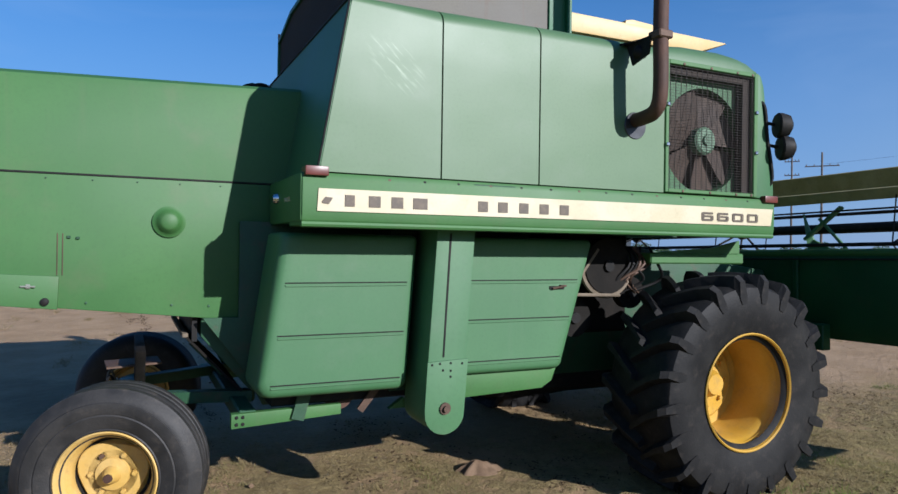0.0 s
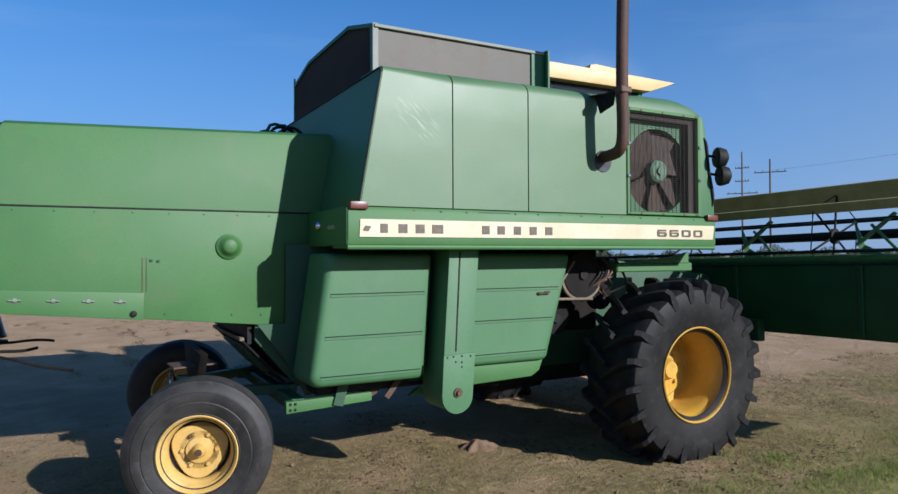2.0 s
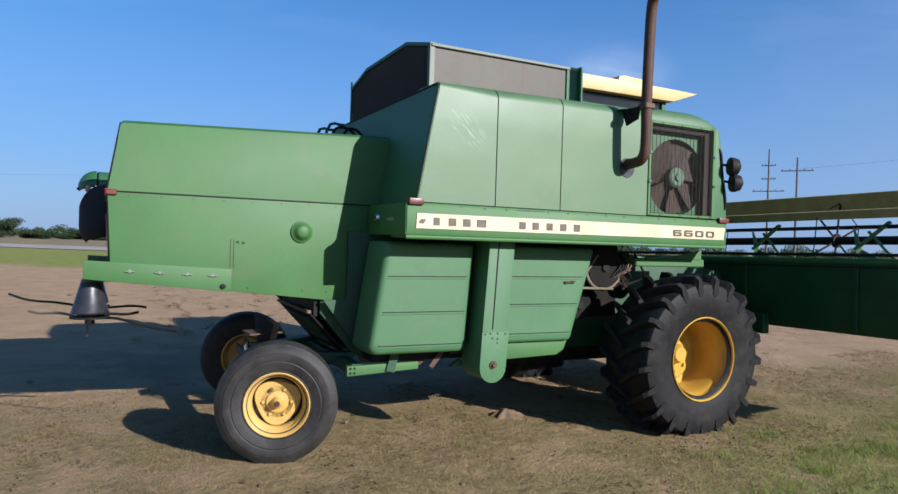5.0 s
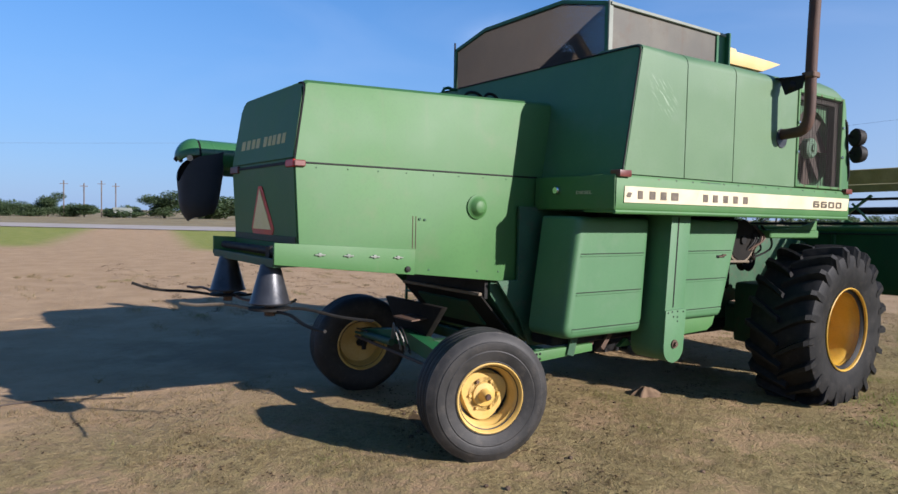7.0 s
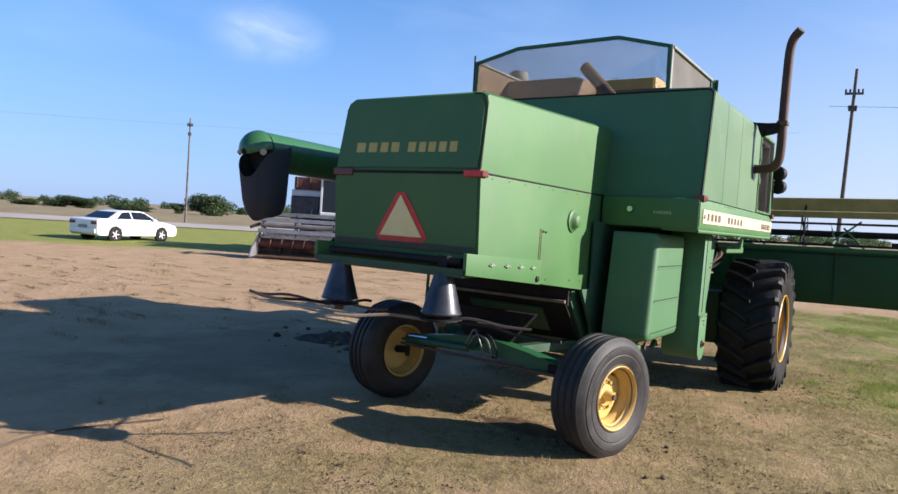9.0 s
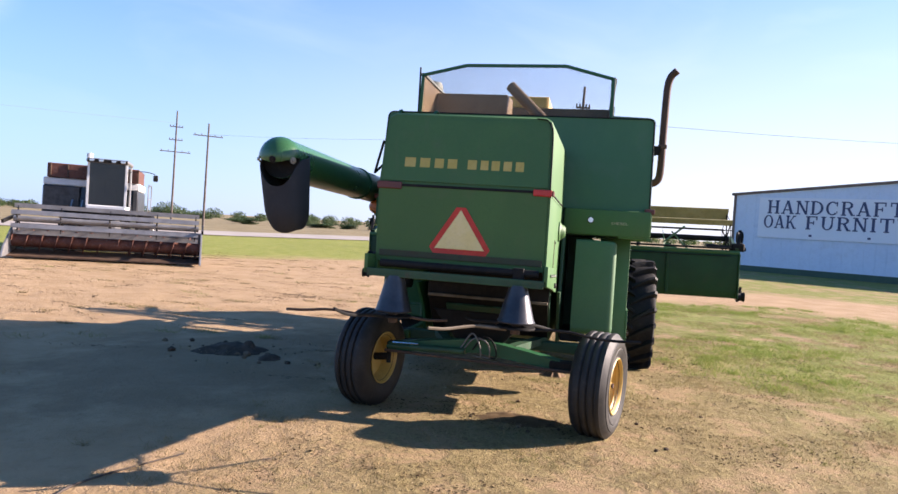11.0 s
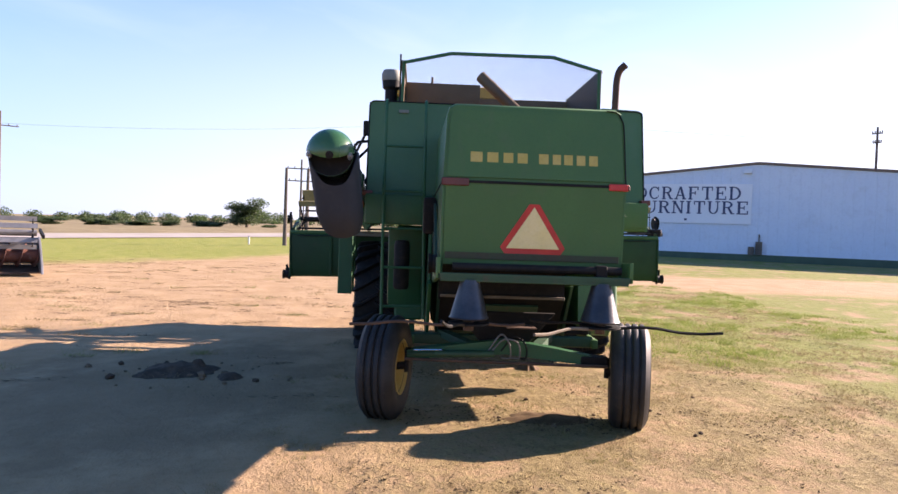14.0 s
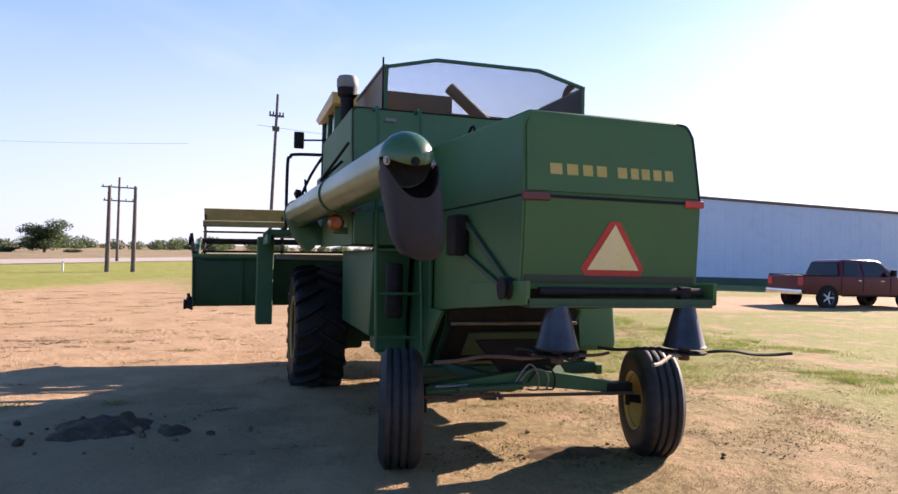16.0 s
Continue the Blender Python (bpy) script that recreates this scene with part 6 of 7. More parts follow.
# ---------------------------------------------------------------- building with sign
def slab_capital(c):
    """Stroke outlines of a slab-serif capital in a box about 0.92 wide and 1 high."""
    quad = lambda x0, y0, x1, y1: [(x0, y0), (x1, y0), (x1, y1), (x0, y1)]
    slant = lambda xa, ya, xb, yb, w: [(xa - w, ya), (xa + w, ya), (xb + w, yb), (xb - w, yb)]
    foot = lambda x, y, w=0.16: quad(x - w, y, x + w, y + 0.085)

    def stem(x, w=0.085, ends=(0.0, 0.915)):
        return [quad(x - w, 0.0, x + w, 1.0)] + [foot(x, y) for y in ends]

    def arc(cx, cy, rx, ry, a0, a1, thick=0.16, thin=0.085, n=9):
        out = []
        for k in range(n):
            ang = [radians(a0 + (a1 - a0) * (k + e) / n) for e in (0, 1.02)]
            o = [(cx + rx * math.cos(a), cy + ry * math.sin(a)) for a in ang]
            i = [(cx + (rx - thick) * math.cos(a), cy + (ry - thin) * math.sin(a)) for a in ang]
            out.append([o[0], o[1], i[1], i[0]])
        return out

    if c == "H":
        return stem(0.20) + stem(0.72) + [quad(0.2, 0.46, 0.72, 0.545)]
    if c == "A":
        return [slant(0.14, 0, 0.45, 1, 0.05), slant(0.76, 0, 0.45, 1, 0.09), quad(0.25, 0.27, 0.65, 0.35), foot(0.14, 0.0, 0.13), foot(0.76, 0.0, 0.15)]
    if c == "N":
        return stem(0.18, 0.05) + stem(0.76, 0.05, (0.915,)) + [slant(0.76, 0, 0.18, 1, 0.085)]
    if c == "D":
        return stem(0.20) + arc(0.36, 0.5, 0.52, 0.5, -90, 90) + [quad(0.2, 0.0, 0.37, 0.085), quad(0.2, 0.915, 0.37, 1.0)]
    if c == "C":
        return arc(0.47, 0.5, 0.42, 0.5, 48, 312, n=13) + [quad(0.72, 0.66, 0.80, 0.98), quad(0.74, 0.16, 0.80, 0.30)]
    if c == "O":
        return arc(0.46, 0.5, 0.42, 0.5, 0, 360, n=18)
    if c == "R":
        return stem(0.20) + arc(0.44, 0.74, 0.34, 0.26, -90, 90) + [quad(0.2, 0.48, 0.45, 0.56), quad(0.2, 0.915, 0.45, 1.0), slant(0.76, 0, 0.50, 0.5, 0.085), foot(0.80, 0.0, 0.12)]
    if c in "FE":
        out = stem(0.22) + [quad(0.22, 0.915, 0.80, 1.0), quad(0.22, 0.46, 0.60, 0.545), quad(0.72, 0.72, 0.80, 1.0), quad(0.54, 0.36, 0.61, 0.65)]
        return out + ([quad(0.22, 0.0, 0.84, 0.085), quad(0.76, 0.0, 0.84, 0.28)] if c == "E" else [])
    if c == "T":
        return stem(0.46, ends=(0.0,)) + [quad(0.08, 0.915, 0.84, 1.0), quad(0.06, 0.70, 0.135, 1.0), quad(0.785, 0.70, 0.86, 1.0)]
    if c == "K":
        return stem(0.20) + [slant(0.30, 0.42, 0.74, 1, 0.05), slant(0.80, 0, 0.42, 0.56, 0.085), foot(0.76, 0.915, 0.14), foot(0.80, 0.0, 0.14)]
    if c == "U":
        return [quad(0.115, 0.36, 0.275, 1.0), quad(0.70, 0.36, 0.79, 1.0), foot(0.195, 0.915), foot(0.745, 0.915)] + arc(0.4525, 0.38, 0.3375, 0.38, 180, 360, 0.13)
    return stem(0.24)


def shop():
    th = radians(29)
    u = Vector((-math.sin(th), -math.cos(th), 0))
    back = Vector((math.cos(th), -math.sin(th), 0))
    P0 = Vector((39.9, -21.95, 0))
    B = thing("metal_shop_building", P0, "long pale blue steel shop building with brown trim", "building")
    q = lambda s, z, d=0.0: P0 + u * s + back * d + Vector((0, 0, z))
    prof = [(-12.9, 0.1), (-12.9, 5.64), (0.0, 6.84), (24.0, 4.98), (24.0, 0.1)]
    n = len(prof)
    part("wall", loft([[q(s, z, d) for s, z in prof] for d in (0.0, 38.0)]), WALL_BLUE, B, "pale blue ribbed steel wall")
    ribs = []
    for k in range(60):
        s = -12.7 + k * 0.61
        top = 5.64 + (s + 12.9) * 1.20 / 12.9 if s < 0 else 6.84 - s * 1.86 / 24.0
        ribs.append(loft([[q(s - 0.03, z, 0), q(s + 0.03, z, 0), q(s + 0.02, z, -0.014), q(s - 0.02, z, -0.014)] for z in (0.7, top - 0.15)]))
    part("wall_ribs", join(*ribs), WALL_BLUE, B)
    for (s0, z0), (s1, z1) in (((-13.1, 5.63), (0.0, 6.85)), ((0.0, 6.85), (24.2, 4.98))):
        part("roof", loft([[q(s0, z0, d), q(s1, z1, d), q(s1, z1 + 0.16, d), q(s0, z0 + 0.16, d)] for d in (-0.12, 38.1)]), TRIM_BROWN, B, "brown edge trim of the low roof")
    part("corner_trim", loft([[q(-12.95, z, -0.05), q(-12.78, z, -0.05), q(-12.78, z, 0.1), q(-12.95, z, 0.1)] for z in (0.1, 5.64)]), TRIM_BROWN, B)
    part("base_strip", loft([[q(-13.0, z, -0.06), q(24.1, z, -0.06), q(24.1, z, 0.02), q(-13.0, z, 0.02)] for z in (0.0, 0.78)]), BASE_DARK, B, "dark base strip")
    board = part("sign_board", loft([[q(s, z, -0.10) for s, z in ((-11.2, 2.80), (-11.2, 5.52), (-0.34, 5.52), (-0.34, 2.80))], [q(s, z, -0.035) for s, z in ((-11.2, 2.80), (-11.2, 5.52), (-0.34, 5.52), (-0.34, 2.80))]]), SIGN_WHITE, B, "white sign board with navy lettering")
    m = Matrix((( u.x, 0, -back.x, 0), (u.y, 0, -back.y, 0), (0, 1, 0, 0), (0, 0, 0, 1)))
    def block(poly, s, z, w, h, k):
        ring = lambda d: [q(s + x * w, z + y * h, d) for x, y in poly]
        return loft([ring(-0.122 - 0.0008 * k), ring(-0.099)])

    def line(words, s, z, width, h):
        """Slab-serif capitals, each a mesh of its own, spread over the width."""
        step = [0.56 if c == "I" else 1.0 for c in words]
        unit = width / (sum(step) - 0.08)
        for c, adv in zip(words, step):
            polys = slab_capital(c)
            part("sign_letter", join(*[block(p, s, z, unit, h, k) for k, p in enumerate(polys)]), SIGN_NAVY, board, "navy slab-serif capital", smooth=0)
            s += adv * unit

    line("HANDCRAFTED", -10.68, 4.44, 9.68, 0.90)
    line("OAK", -10.86, 3.46, 2.05, 0.88)
    line("FURNITURE", -8.28, 3.46, 7.80, 0.88)
    for s in (-7.9, -4.55):
        part("sign_bolt", loft([[q(s - 0.09, z, -0.12), q(s + 0.09, z, -0.12), q(s + 0.09, z, -0.1), q(s - 0.09, z, -0.1)] for z in (2.98, 3.12)]), SIGN_NAVY, board)
    part("vent_hood", loft([[q(s, z, -0.25), q(s + 0.5, z, -0.25), q(s + 0.5, z, 0), q(s, z, 0)] for s, z in ((-0.9, 6.25), (-0.9, 6.55))]), WALL_BLUE, B, "small pale vent hood under the eave")
    part("conduit", loft([[q(0.16, z, -0.09), q(0.24, z, -0.09), q(0.24, z, -0.02), q(0.16, z, -0.02)] for z in (1.6, 2.15)]), POLE_WOOD, B)
    part("meter_box", loft([[q(0.0, z, -0.3), q(0.40, z, -0.3), q(0.40, z, 0), q(0.0, z, 0)] for z in (0.8, 1.65)]), POLE_WOOD, B, "grey utility meter box")
    part("meter_box", loft([[q(-0.45, z, -0.25), q(-0.10, z, -0.25), q(-0.10, z, 0), q(-0.45, z, 0)] for z in (0.75, 1.3)]), POLE_WOOD, B)


shop()


# ---------------------------------------------------------------- vehicles
def wheel_parts(parent, M, r, w, rim_mat):
    wh = part("wheel", lathe([(r * 0.55, -w / 2), (r * 0.93, -w / 2), (r, -w * 0.36), (r, w * 0.36), (r * 0.93, w / 2), (r * 0.55, w / 2)], 28, M), RUBBER, parent, "black road tyre")
    part("rim", lathe([(r * 0.66, -w / 2 - 0.004), (r * 0.60, -w / 2 + 0.03), (r * 0.25, -w / 2 + 0.035), (r * 0.16, -w / 2 + 0.005), (0, -w / 2 + 0.005)], 20, M), rim_mat, wh)
    for k in range(5):
        part("spoke", moved(box(r * 0.16, r * 0.62, -w / 2 - 0.002, -w / 2 + 0.03, -r * 0.07, r * 0.07, 0.006), M @ Matrix.Rotation(2 * math.pi * k / 5, 4, "Y")), rim_mat, wh)


def vehicle(name, label, M, paint, side, roof, half, wheels, tyre_r, windows, lamps, extras):
    """side: outline of the lower body (x ahead, z up); roof: outline of the glasshouse; half: half width."""
    V = thing(name, M.translation, label, "car" if name == "sedan_car" else "pickup truck")
    W = M
    def put(nm, bm, mat, par=V, lab=""):
        return part(nm, moved(bm, W), mat, par, lab)
    body = bevel(prism(side, "y", -half, half), 0.05, 3, 20)
    body = put("body", body, paint, V, "glossy body shell")
    bmr = bmesh.new()
    lo = [bmr.verts.new((x, -half * (0.96 if i in (0, len(roof) - 1) else 0.74), z)) for i, (x, z) in enumerate(roof)]
    hi = [bmr.verts.new((x, half * (0.96 if i in (0, len(roof) - 1) else 0.74), z)) for i, (x, z) in enumerate(roof)]
    bmr.faces.new(lo)
    bmr.faces.new(hi[::-1])
    for i in range(len(roof)):
        j = (i + 1) % len(roof)
        bmr.faces.new((lo[i], lo[j], hi[j], hi[i]))
    bmesh.ops.recalc_face_normals(bmr, faces=bmr.faces)
    put("cabin", bevel(bmr, 0.05, 3, 20), paint)
    zb, zt = roof[0][1], max(z for _, z in roof)
    for s in (-1, 1):
        for poly in windows:
            pts = []
            for x, z in poly:
                f = (z - zb) / (zt - zb)
                y = half * (0.96 + (0.74 - 0.96) * f) + 0.012
                pts.append((x, s * y, z))
            put("side_window", sheet(pts, (0, s, 0.2), 0.006), CAR_GLASS)
        for x in wheels:
            MM = W @ Matrix.Translation((x, s * (half - 0.09), tyre_r)) @ (Matrix() if s < 0 else Matrix.Rotation(math.pi, 4, "Z"))
            wheel_parts(V, MM, tyre_r, 0.22, WHITE)
            put("wheel_arch", lathe([(tyre_r * 1.16, -0.02), (tyre_r * 1.22, 0.0), (tyre_r * 1.16, 0.02)], 28, Matrix.Translation((x, s * half, tyre_r))), BLACK)
            put("wheel_well", lathe([(0, -0.012), (tyre_r * 1.15, -0.012), (tyre_r * 1.15, 0.012), (0, 0.012)], 28, Matrix.Translation((x, s * (half - 0.006), tyre_r))), BLACK)
    (xa, za), (xb, zb2) = roof[0], roof[1]
    put("rear_screen", sheet([(xa + 0.10 * (xb - xa) - 0.03, y * half * 0.86, za + 0.10 * (zb2 - za) + 0.02) for y in (-1, 1)] + [(xa + 0.88 * (xb - xa) - 0.03, y * half * 0.70, za + 0.88 * (zb2 - za) + 0.02) for y in (1, -1)], (-1, 0, 0.6), 0.006), CAR_GLASS)
    (xa, za), (xb, zb2) = roof[-1], roof[-2]
    put("windscreen", sheet([(xa + 0.10 * (xb - xa) + 0.03, y * half * 0.86, za + 0.10 * (zb2 - za) + 0.02) for y in (-1, 1)] + [(xa + 0.88 * (xb - xa) + 0.03, y * half * 0.70, za + 0.88 * (zb2 - za) + 0.02) for y in (1, -1)], (1, 0, 0.6), 0.006), CAR_GLASS)
    for (x0, x1, y0, y1, z0, z1), mat, nm in lamps:
        put(nm, box(x0, x1, y0, y1, z0, z1, 0.015, 2), mat)
    for nm, bm, mat in extras:
        put(nm, bm, mat)
    return V


def sedan():
    x, y = 13.1, 25.85
    M = pose(x, y, ground_z(x, y) - 0.02, 0, 0, 12) @ Matrix.Scale(0.92, 4)
    side = [(-2.38, 0.55), (-2.36, 0.95), (-2.25, 1.02), (-1.55, 1.04), (0.95, 0.98), (1.6, 0.92), (2.25, 0.78), (2.38, 0.62), (2.36, 0.32), (2.2, 0.24), (-2.2, 0.26), (-2.36, 0.34)]
    roof = [(-1.75, 1.00), (-1.02, 1.38), (-0.55, 1.44), (0.15, 1.43), (0.45, 1.39), (1.25, 0.96)]
    win = [[(-1.30, 1.04), (-0.92, 1.34), (-0.50, 1.38), (-0.44, 1.04)], [(-0.36, 1.04), (-0.40, 1.38), (0.14, 1.38), (0.38, 1.34), (0.95, 1.02)]]
    lamps = [((-2.40, -2.24, s * 0.50, s * 0.84, 0.76, 0.90), RED_DULL, "tail_lamp") for s in (-1, 1)] + [((2.18, 2.36, s * 0.45, s * 0.82, 0.62, 0.76), LENS, "head_lamp") for s in (-1, 1)]
    lamps += [((-2.42, -2.38, -0.26, 0.26, 0.60, 0.72), SILVER, "blank_plate")]
    extras = [("door_seam", box(-0.41, -0.40, s * 0.875 - 0.01, s * 0.875 + 0.01, 0.35, 1.0), BLACK) for s in (-1, 1)]
    extras += [("side_trim", box(-1.1, 1.1, s * 0.885 - 0.008, s * 0.885 + 0.008, 0.56, 0.61, 0.004), SILVER) for s in (-1, 1)]
    extras += [("mirror", box(0.72, 0.88, s * 0.95 - 0.07, s * 0.95 + 0.07, 0.98, 1.10, 0.03, 2), CAR_WHITE) for s in (-1, 1)]
    extras += [("bumper", box(-2.44, -2.30, -0.80, 0.80, 0.36, 0.56, 0.04, 2), CAR_WHITE), ("bumper", box(2.30, 2.44, -0.80, 0.80, 0.30, 0.50, 0.04, 2), CAR_WHITE)]
    vehicle("sedan_car", "white four-door sedan parked on the verge", M, CAR_WHITE, side, roof, 0.88, (-1.38, 1.38), 0.32, win, lamps, extras)


def pickup():
    x, y = 17.37, -21.15
    M = pose(x, y, ground_z(x, y) - 0.02, 0, 0, -94)
    side = [(-2.95, 0.62), (-2.95, 1.18), (-2.90, 1.22), (1.35, 1.22), (1.75, 1.20), (2.75, 1.12), (2.92, 1.0), (2.95, 0.62), (2.85, 0.42), (-2.85, 0.52)]
    roof = [(-1.28, 1.18), (-1.12, 1.78), (-0.9, 1.88), (0.55, 1.88), (0.80, 1.80), (1.55, 1.18)]
    win = [[(-1.08, 1.26), (-0.95, 1.76), (-0.30, 1.78), (-0.30, 1.26)], [(-0.16, 1.26), (-0.16, 1.78), (0.60, 1.78), (0.80, 1.70), (1.22, 1.26)]]
    lamps = [((-2.97, -2.82, s * 0.70, s * 0.96, 0.86, 1.16), RED, "tail_lamp") for s in (-1, 1)] + [((2.78, 2.93, s * 0.55, s * 0.92, 0.88, 1.04), LENS, "head_lamp") for s in (-1, 1)]
    extras = [("rear_bumper", box(-3.10, -2.92, -0.92, 0.92, 0.50, 0.70, 0.03, 2), CHROME), ("front_bumper", box(2.9, 3.05, -0.95, 0.95, 0.45, 0.68, 0.03, 2), CHROME)]
    extras += [("bed_floor", box(-2.88, -1.34, -0.80, 0.80, 1.20, 1.235), BLACK)]
    extras += [("bed_rail", box(-2.92, -1.32, s * 0.93 - 0.05, s * 0.93 + 0.05, 1.20, 1.27, 0.02), BLACK) for s in (-1, 1)]
    extras += [("door_seam", box(a, a + 0.012, s * 0.988 - 0.006, s * 0.988 + 0.006, 0.62, 1.22), BLACK) for s in (-1, 1) for a in (-1.24, -0.23, 1.05)]
    extras += [("door_handle", box(a, a + 0.16, s * 0.995 - 0.012, s * 0.995 + 0.012, 1.05, 1.09, 0.006), CHROME) for s in (-1, 1) for a in (-0.48, 0.58)]
    extras += [("mirror", box(0.98, 1.12, s * 1.10 - 0.10, s * 1.10 + 0.10, 1.28, 1.52, 0.03, 2), BLACK) for s in (-1, 1)]
    extras += [("running_board", box(-1.2, 1.3, s * 0.98 - 0.06, s * 0.98 + 0.06, 0.46, 0.52, 0.01), BLACK) for s in (-1, 1)]
    vehicle("pickup_truck", "maroon crew-cab pickup truck parked on the dirt track", M, MAROON, side, roof, 0.98, (-1.85, 1.85), 0.40, win, lamps, extras)


sedan()
pickup()


# ---------------------------------------------------------------- silver harvester beyond the lot
def silver_combine():
    F = pose(15.31, 15.45, ground_z(15.3, 15.4) - 0.08, 0, 0, 212)
    S = thing("silver_combine", F.translation, "silver-grey combine harvester with a wide slatted header", "combine harvester")
    FB = F @ Matrix.Translation((0, 0.17, 0)) @ Matrix.Diagonal((1, 0.76, 0.9, 1))
    put = lambda nm, bm, mat, lab="", par=S: part(nm, moved(bm, FB), mat, par, lab)
    # x ahead, header in front
    put("body", prism([(-5.6, 1.1), (-5.6, 2.7), (-4.4, 2.75), (-1.4, 2.75), (-1.2, 1.5), (-1.6, 0.9)], "y", -1.35, 0.86, 0.05), CONE_GREY, "dark grey sheet-metal body")
    put("grain_bin", box(-4.0, -1.35, -2.9, 1.15, 2.72, 3.02, 0.04), WHITE, "white band of the grain bin")
    ext = put("bin_extension", box(-3.8, -1.30, -2.75, 1.10, 3.02, 3.58, 0.03), AUGER_RUST, "rust-brown bin extension")
    for yy in (-2.6, -1.9, -1.1, 1.07):
        put("stiffener", box(-1.31, -1.26, yy - 0.03, yy + 0.03, 3.02, 3.58, 0.006), RUSTY_STEEL, par=ext)
    put("side_sheet", box(-4.4, -1.3, 0.86, 1.12, 1.5, 2.72, 0.05), CONE_GREY)
    put("side_sheet", box(-4.4, -1.3, -2.9, -1.35, 1.5, 2.72, 0.05), CONE_GREY)
    steps = put("ladder", join(bar((-0.2, -1.30, 0.7), (-0.9, -1.15, 2.2), 0.06, 0.03), bar((-0.2, -1.72, 0.7), (-0.9, -1.57, 2.2), 0.06, 0.03)), STEEL, "bare metal cab ladder")
    for f in (0.2, 0.4, 0.6, 0.8):
        put("rung", rod((-0.2 - 0.7 * f, -1.30 + 0.15 * f, 0.7 + 1.5 * f), (-0.2 - 0.7 * f, -1.72 + 0.15 * f, 0.7 + 1.5 * f), 0.018, 6), STEEL, par=steps)
    cabin = put("cab", join(box(-1.2, 0.35, -0.80, 0.80, 1.80, 2.05, 0.03), *[box(x - 0.045, x + 0.045, y - 0.045, y + 0.045, 2.0, 3.65) for x in (-1.15, 0.30) for y in (-0.76, 0.76)]), WHITE, "white-framed cab with dark glass")
    for b in (box(0.30, 0.312, -0.72, 0.72, 2.05, 3.62), box(-1.1, 0.26, -0.772, -0.76, 2.05, 3.62), box(-1.1, 0.26, 0.76, 0.772, 2.05, 3.62), box(-1.16, -1.15, -0.72, 0.72, 2.05, 3.62)):
        put("cab_glass", b, CAR_GLASS, par=cabin)
    put("cab_seat", join(box(-0.75, -0.25, -0.28, 0.28, 2.3, 2.5, 0.06), box(-0.85, -0.7, -0.28, 0.28, 2.4, 3.1, 0.06)), BLACK, par=cabin)
    put("steering_column", rod((-0.1, 0, 2.05), (-0.25, 0, 2.65), 0.05, 8), BLACK, par=cabin)
    put("cab_roof", box(-1.2, 0.42, -0.86, 0.86, 3.62, 3.78, 0.05), SILVER, "dusty grey cab roof", par=cabin)
    for yy in (-0.62, -0.25, 0.25, 0.62):
        put("roof_lamp", box(0.47, 0.52, yy - 0.10, yy + 0.10, 3.65, 3.75, 0.015), CHROME, par=cabin)
    put("roof_lamp_bar", box(0.40, 0.47, -0.80, 0.80, 3.64, 3.76, 0.02), BLACK, par=cabin)
    put("cab_interior", box(-1.10, -1.02, -0.72, 0.72, 2.05, 3.55), BLACK, par=cabin)
    put("front_step", box(0.2, 0.55, -1.0, 1.0, 1.72, 1.86, 0.02), BLACK)
    put("platform", box(-1.2, 0.4, 0.85, 1.75, 1.85, 1.92, 0.01), SILVER)
    put("platform", box(-1.2, 0.4, -1.75, -0.85, 1.85, 1.92, 0.01), BLACK)
    put("handrail", tube([(0.35, 1.70, 1.92), (0.35, 1.70, 2.85), (-0.2, 1.70, 2.9), (-1.1, 1.70, 2.9), (-1.1, 1.7, 1.92)], 0.022, 6, 3), STEEL)
    put("handrail", tube([(0.35, 1.70, 2.4), (-1.1, 1.70, 2.4)], 0.018, 6), STEEL)
    put("mirror_arm", tube([(0.35, 0.8, 3.35), (0.5, 1.5, 3.42), (0.5, 1.95, 3.35)], 0.015, 6, 3), BLACK)
    put("mirror", box(0.46, 0.54, 1.88, 2.08, 3.08, 3.32, 0.03), BLACK)
    put("stack", join(rod((-1.7, -1.1, 3.3), (-1.7, -1.1, 3.95), 0.07, 10), rod((-1.7, -1.1, 3.9), (-1.7, -1.1, 4.1), 0.14, 12)), WHITE)
    put("air_intake", box(-2.4, -1.8, -1.95, -1.7, 2.4, 3.0, 0.05), SILVER)
    for s in (-1, 1):
        M = F @ Matrix.Translation((-0.75, 0.17 + s * 1.18, 0.82)) @ (Matrix() if s < 0 else Matrix.Rotation(math.pi, 4, "Z"))
        wheel_parts(S, M, 0.82, 0.55, WHITE)
        M = F @ Matrix.Translation((-4.6, 0.17 + s * 0.95, 0.5)) @ (Matrix() if s < 0 else Matrix.Rotation(math.pi, 4, "Z"))
        wheel_parts(S, M, 0.5, 0.3, WHITE)
    put("feeder", prism([(-1.2, 1.7), (1.5, 1.35), (1.5, 0.6), (-1.2, 0.8)], "y", -0.6, 0.6, 0.03), SILVER)
    K = thing("silver_header", (F @ Vector((2.2, 0, 0))), "wide silver header with slatted reel and rusty auger", "header")
    hp = lambda nm, bm, mat, lab="": part(nm, moved(bm, F @ Matrix.Translation((0, 0.55, 0))), mat, K, lab)
    W = 2.70
    hp("back_sheet", box(1.50, 1.58, -W, W, 0.35, 1.12, 0.02), SILVER, "silver header back")
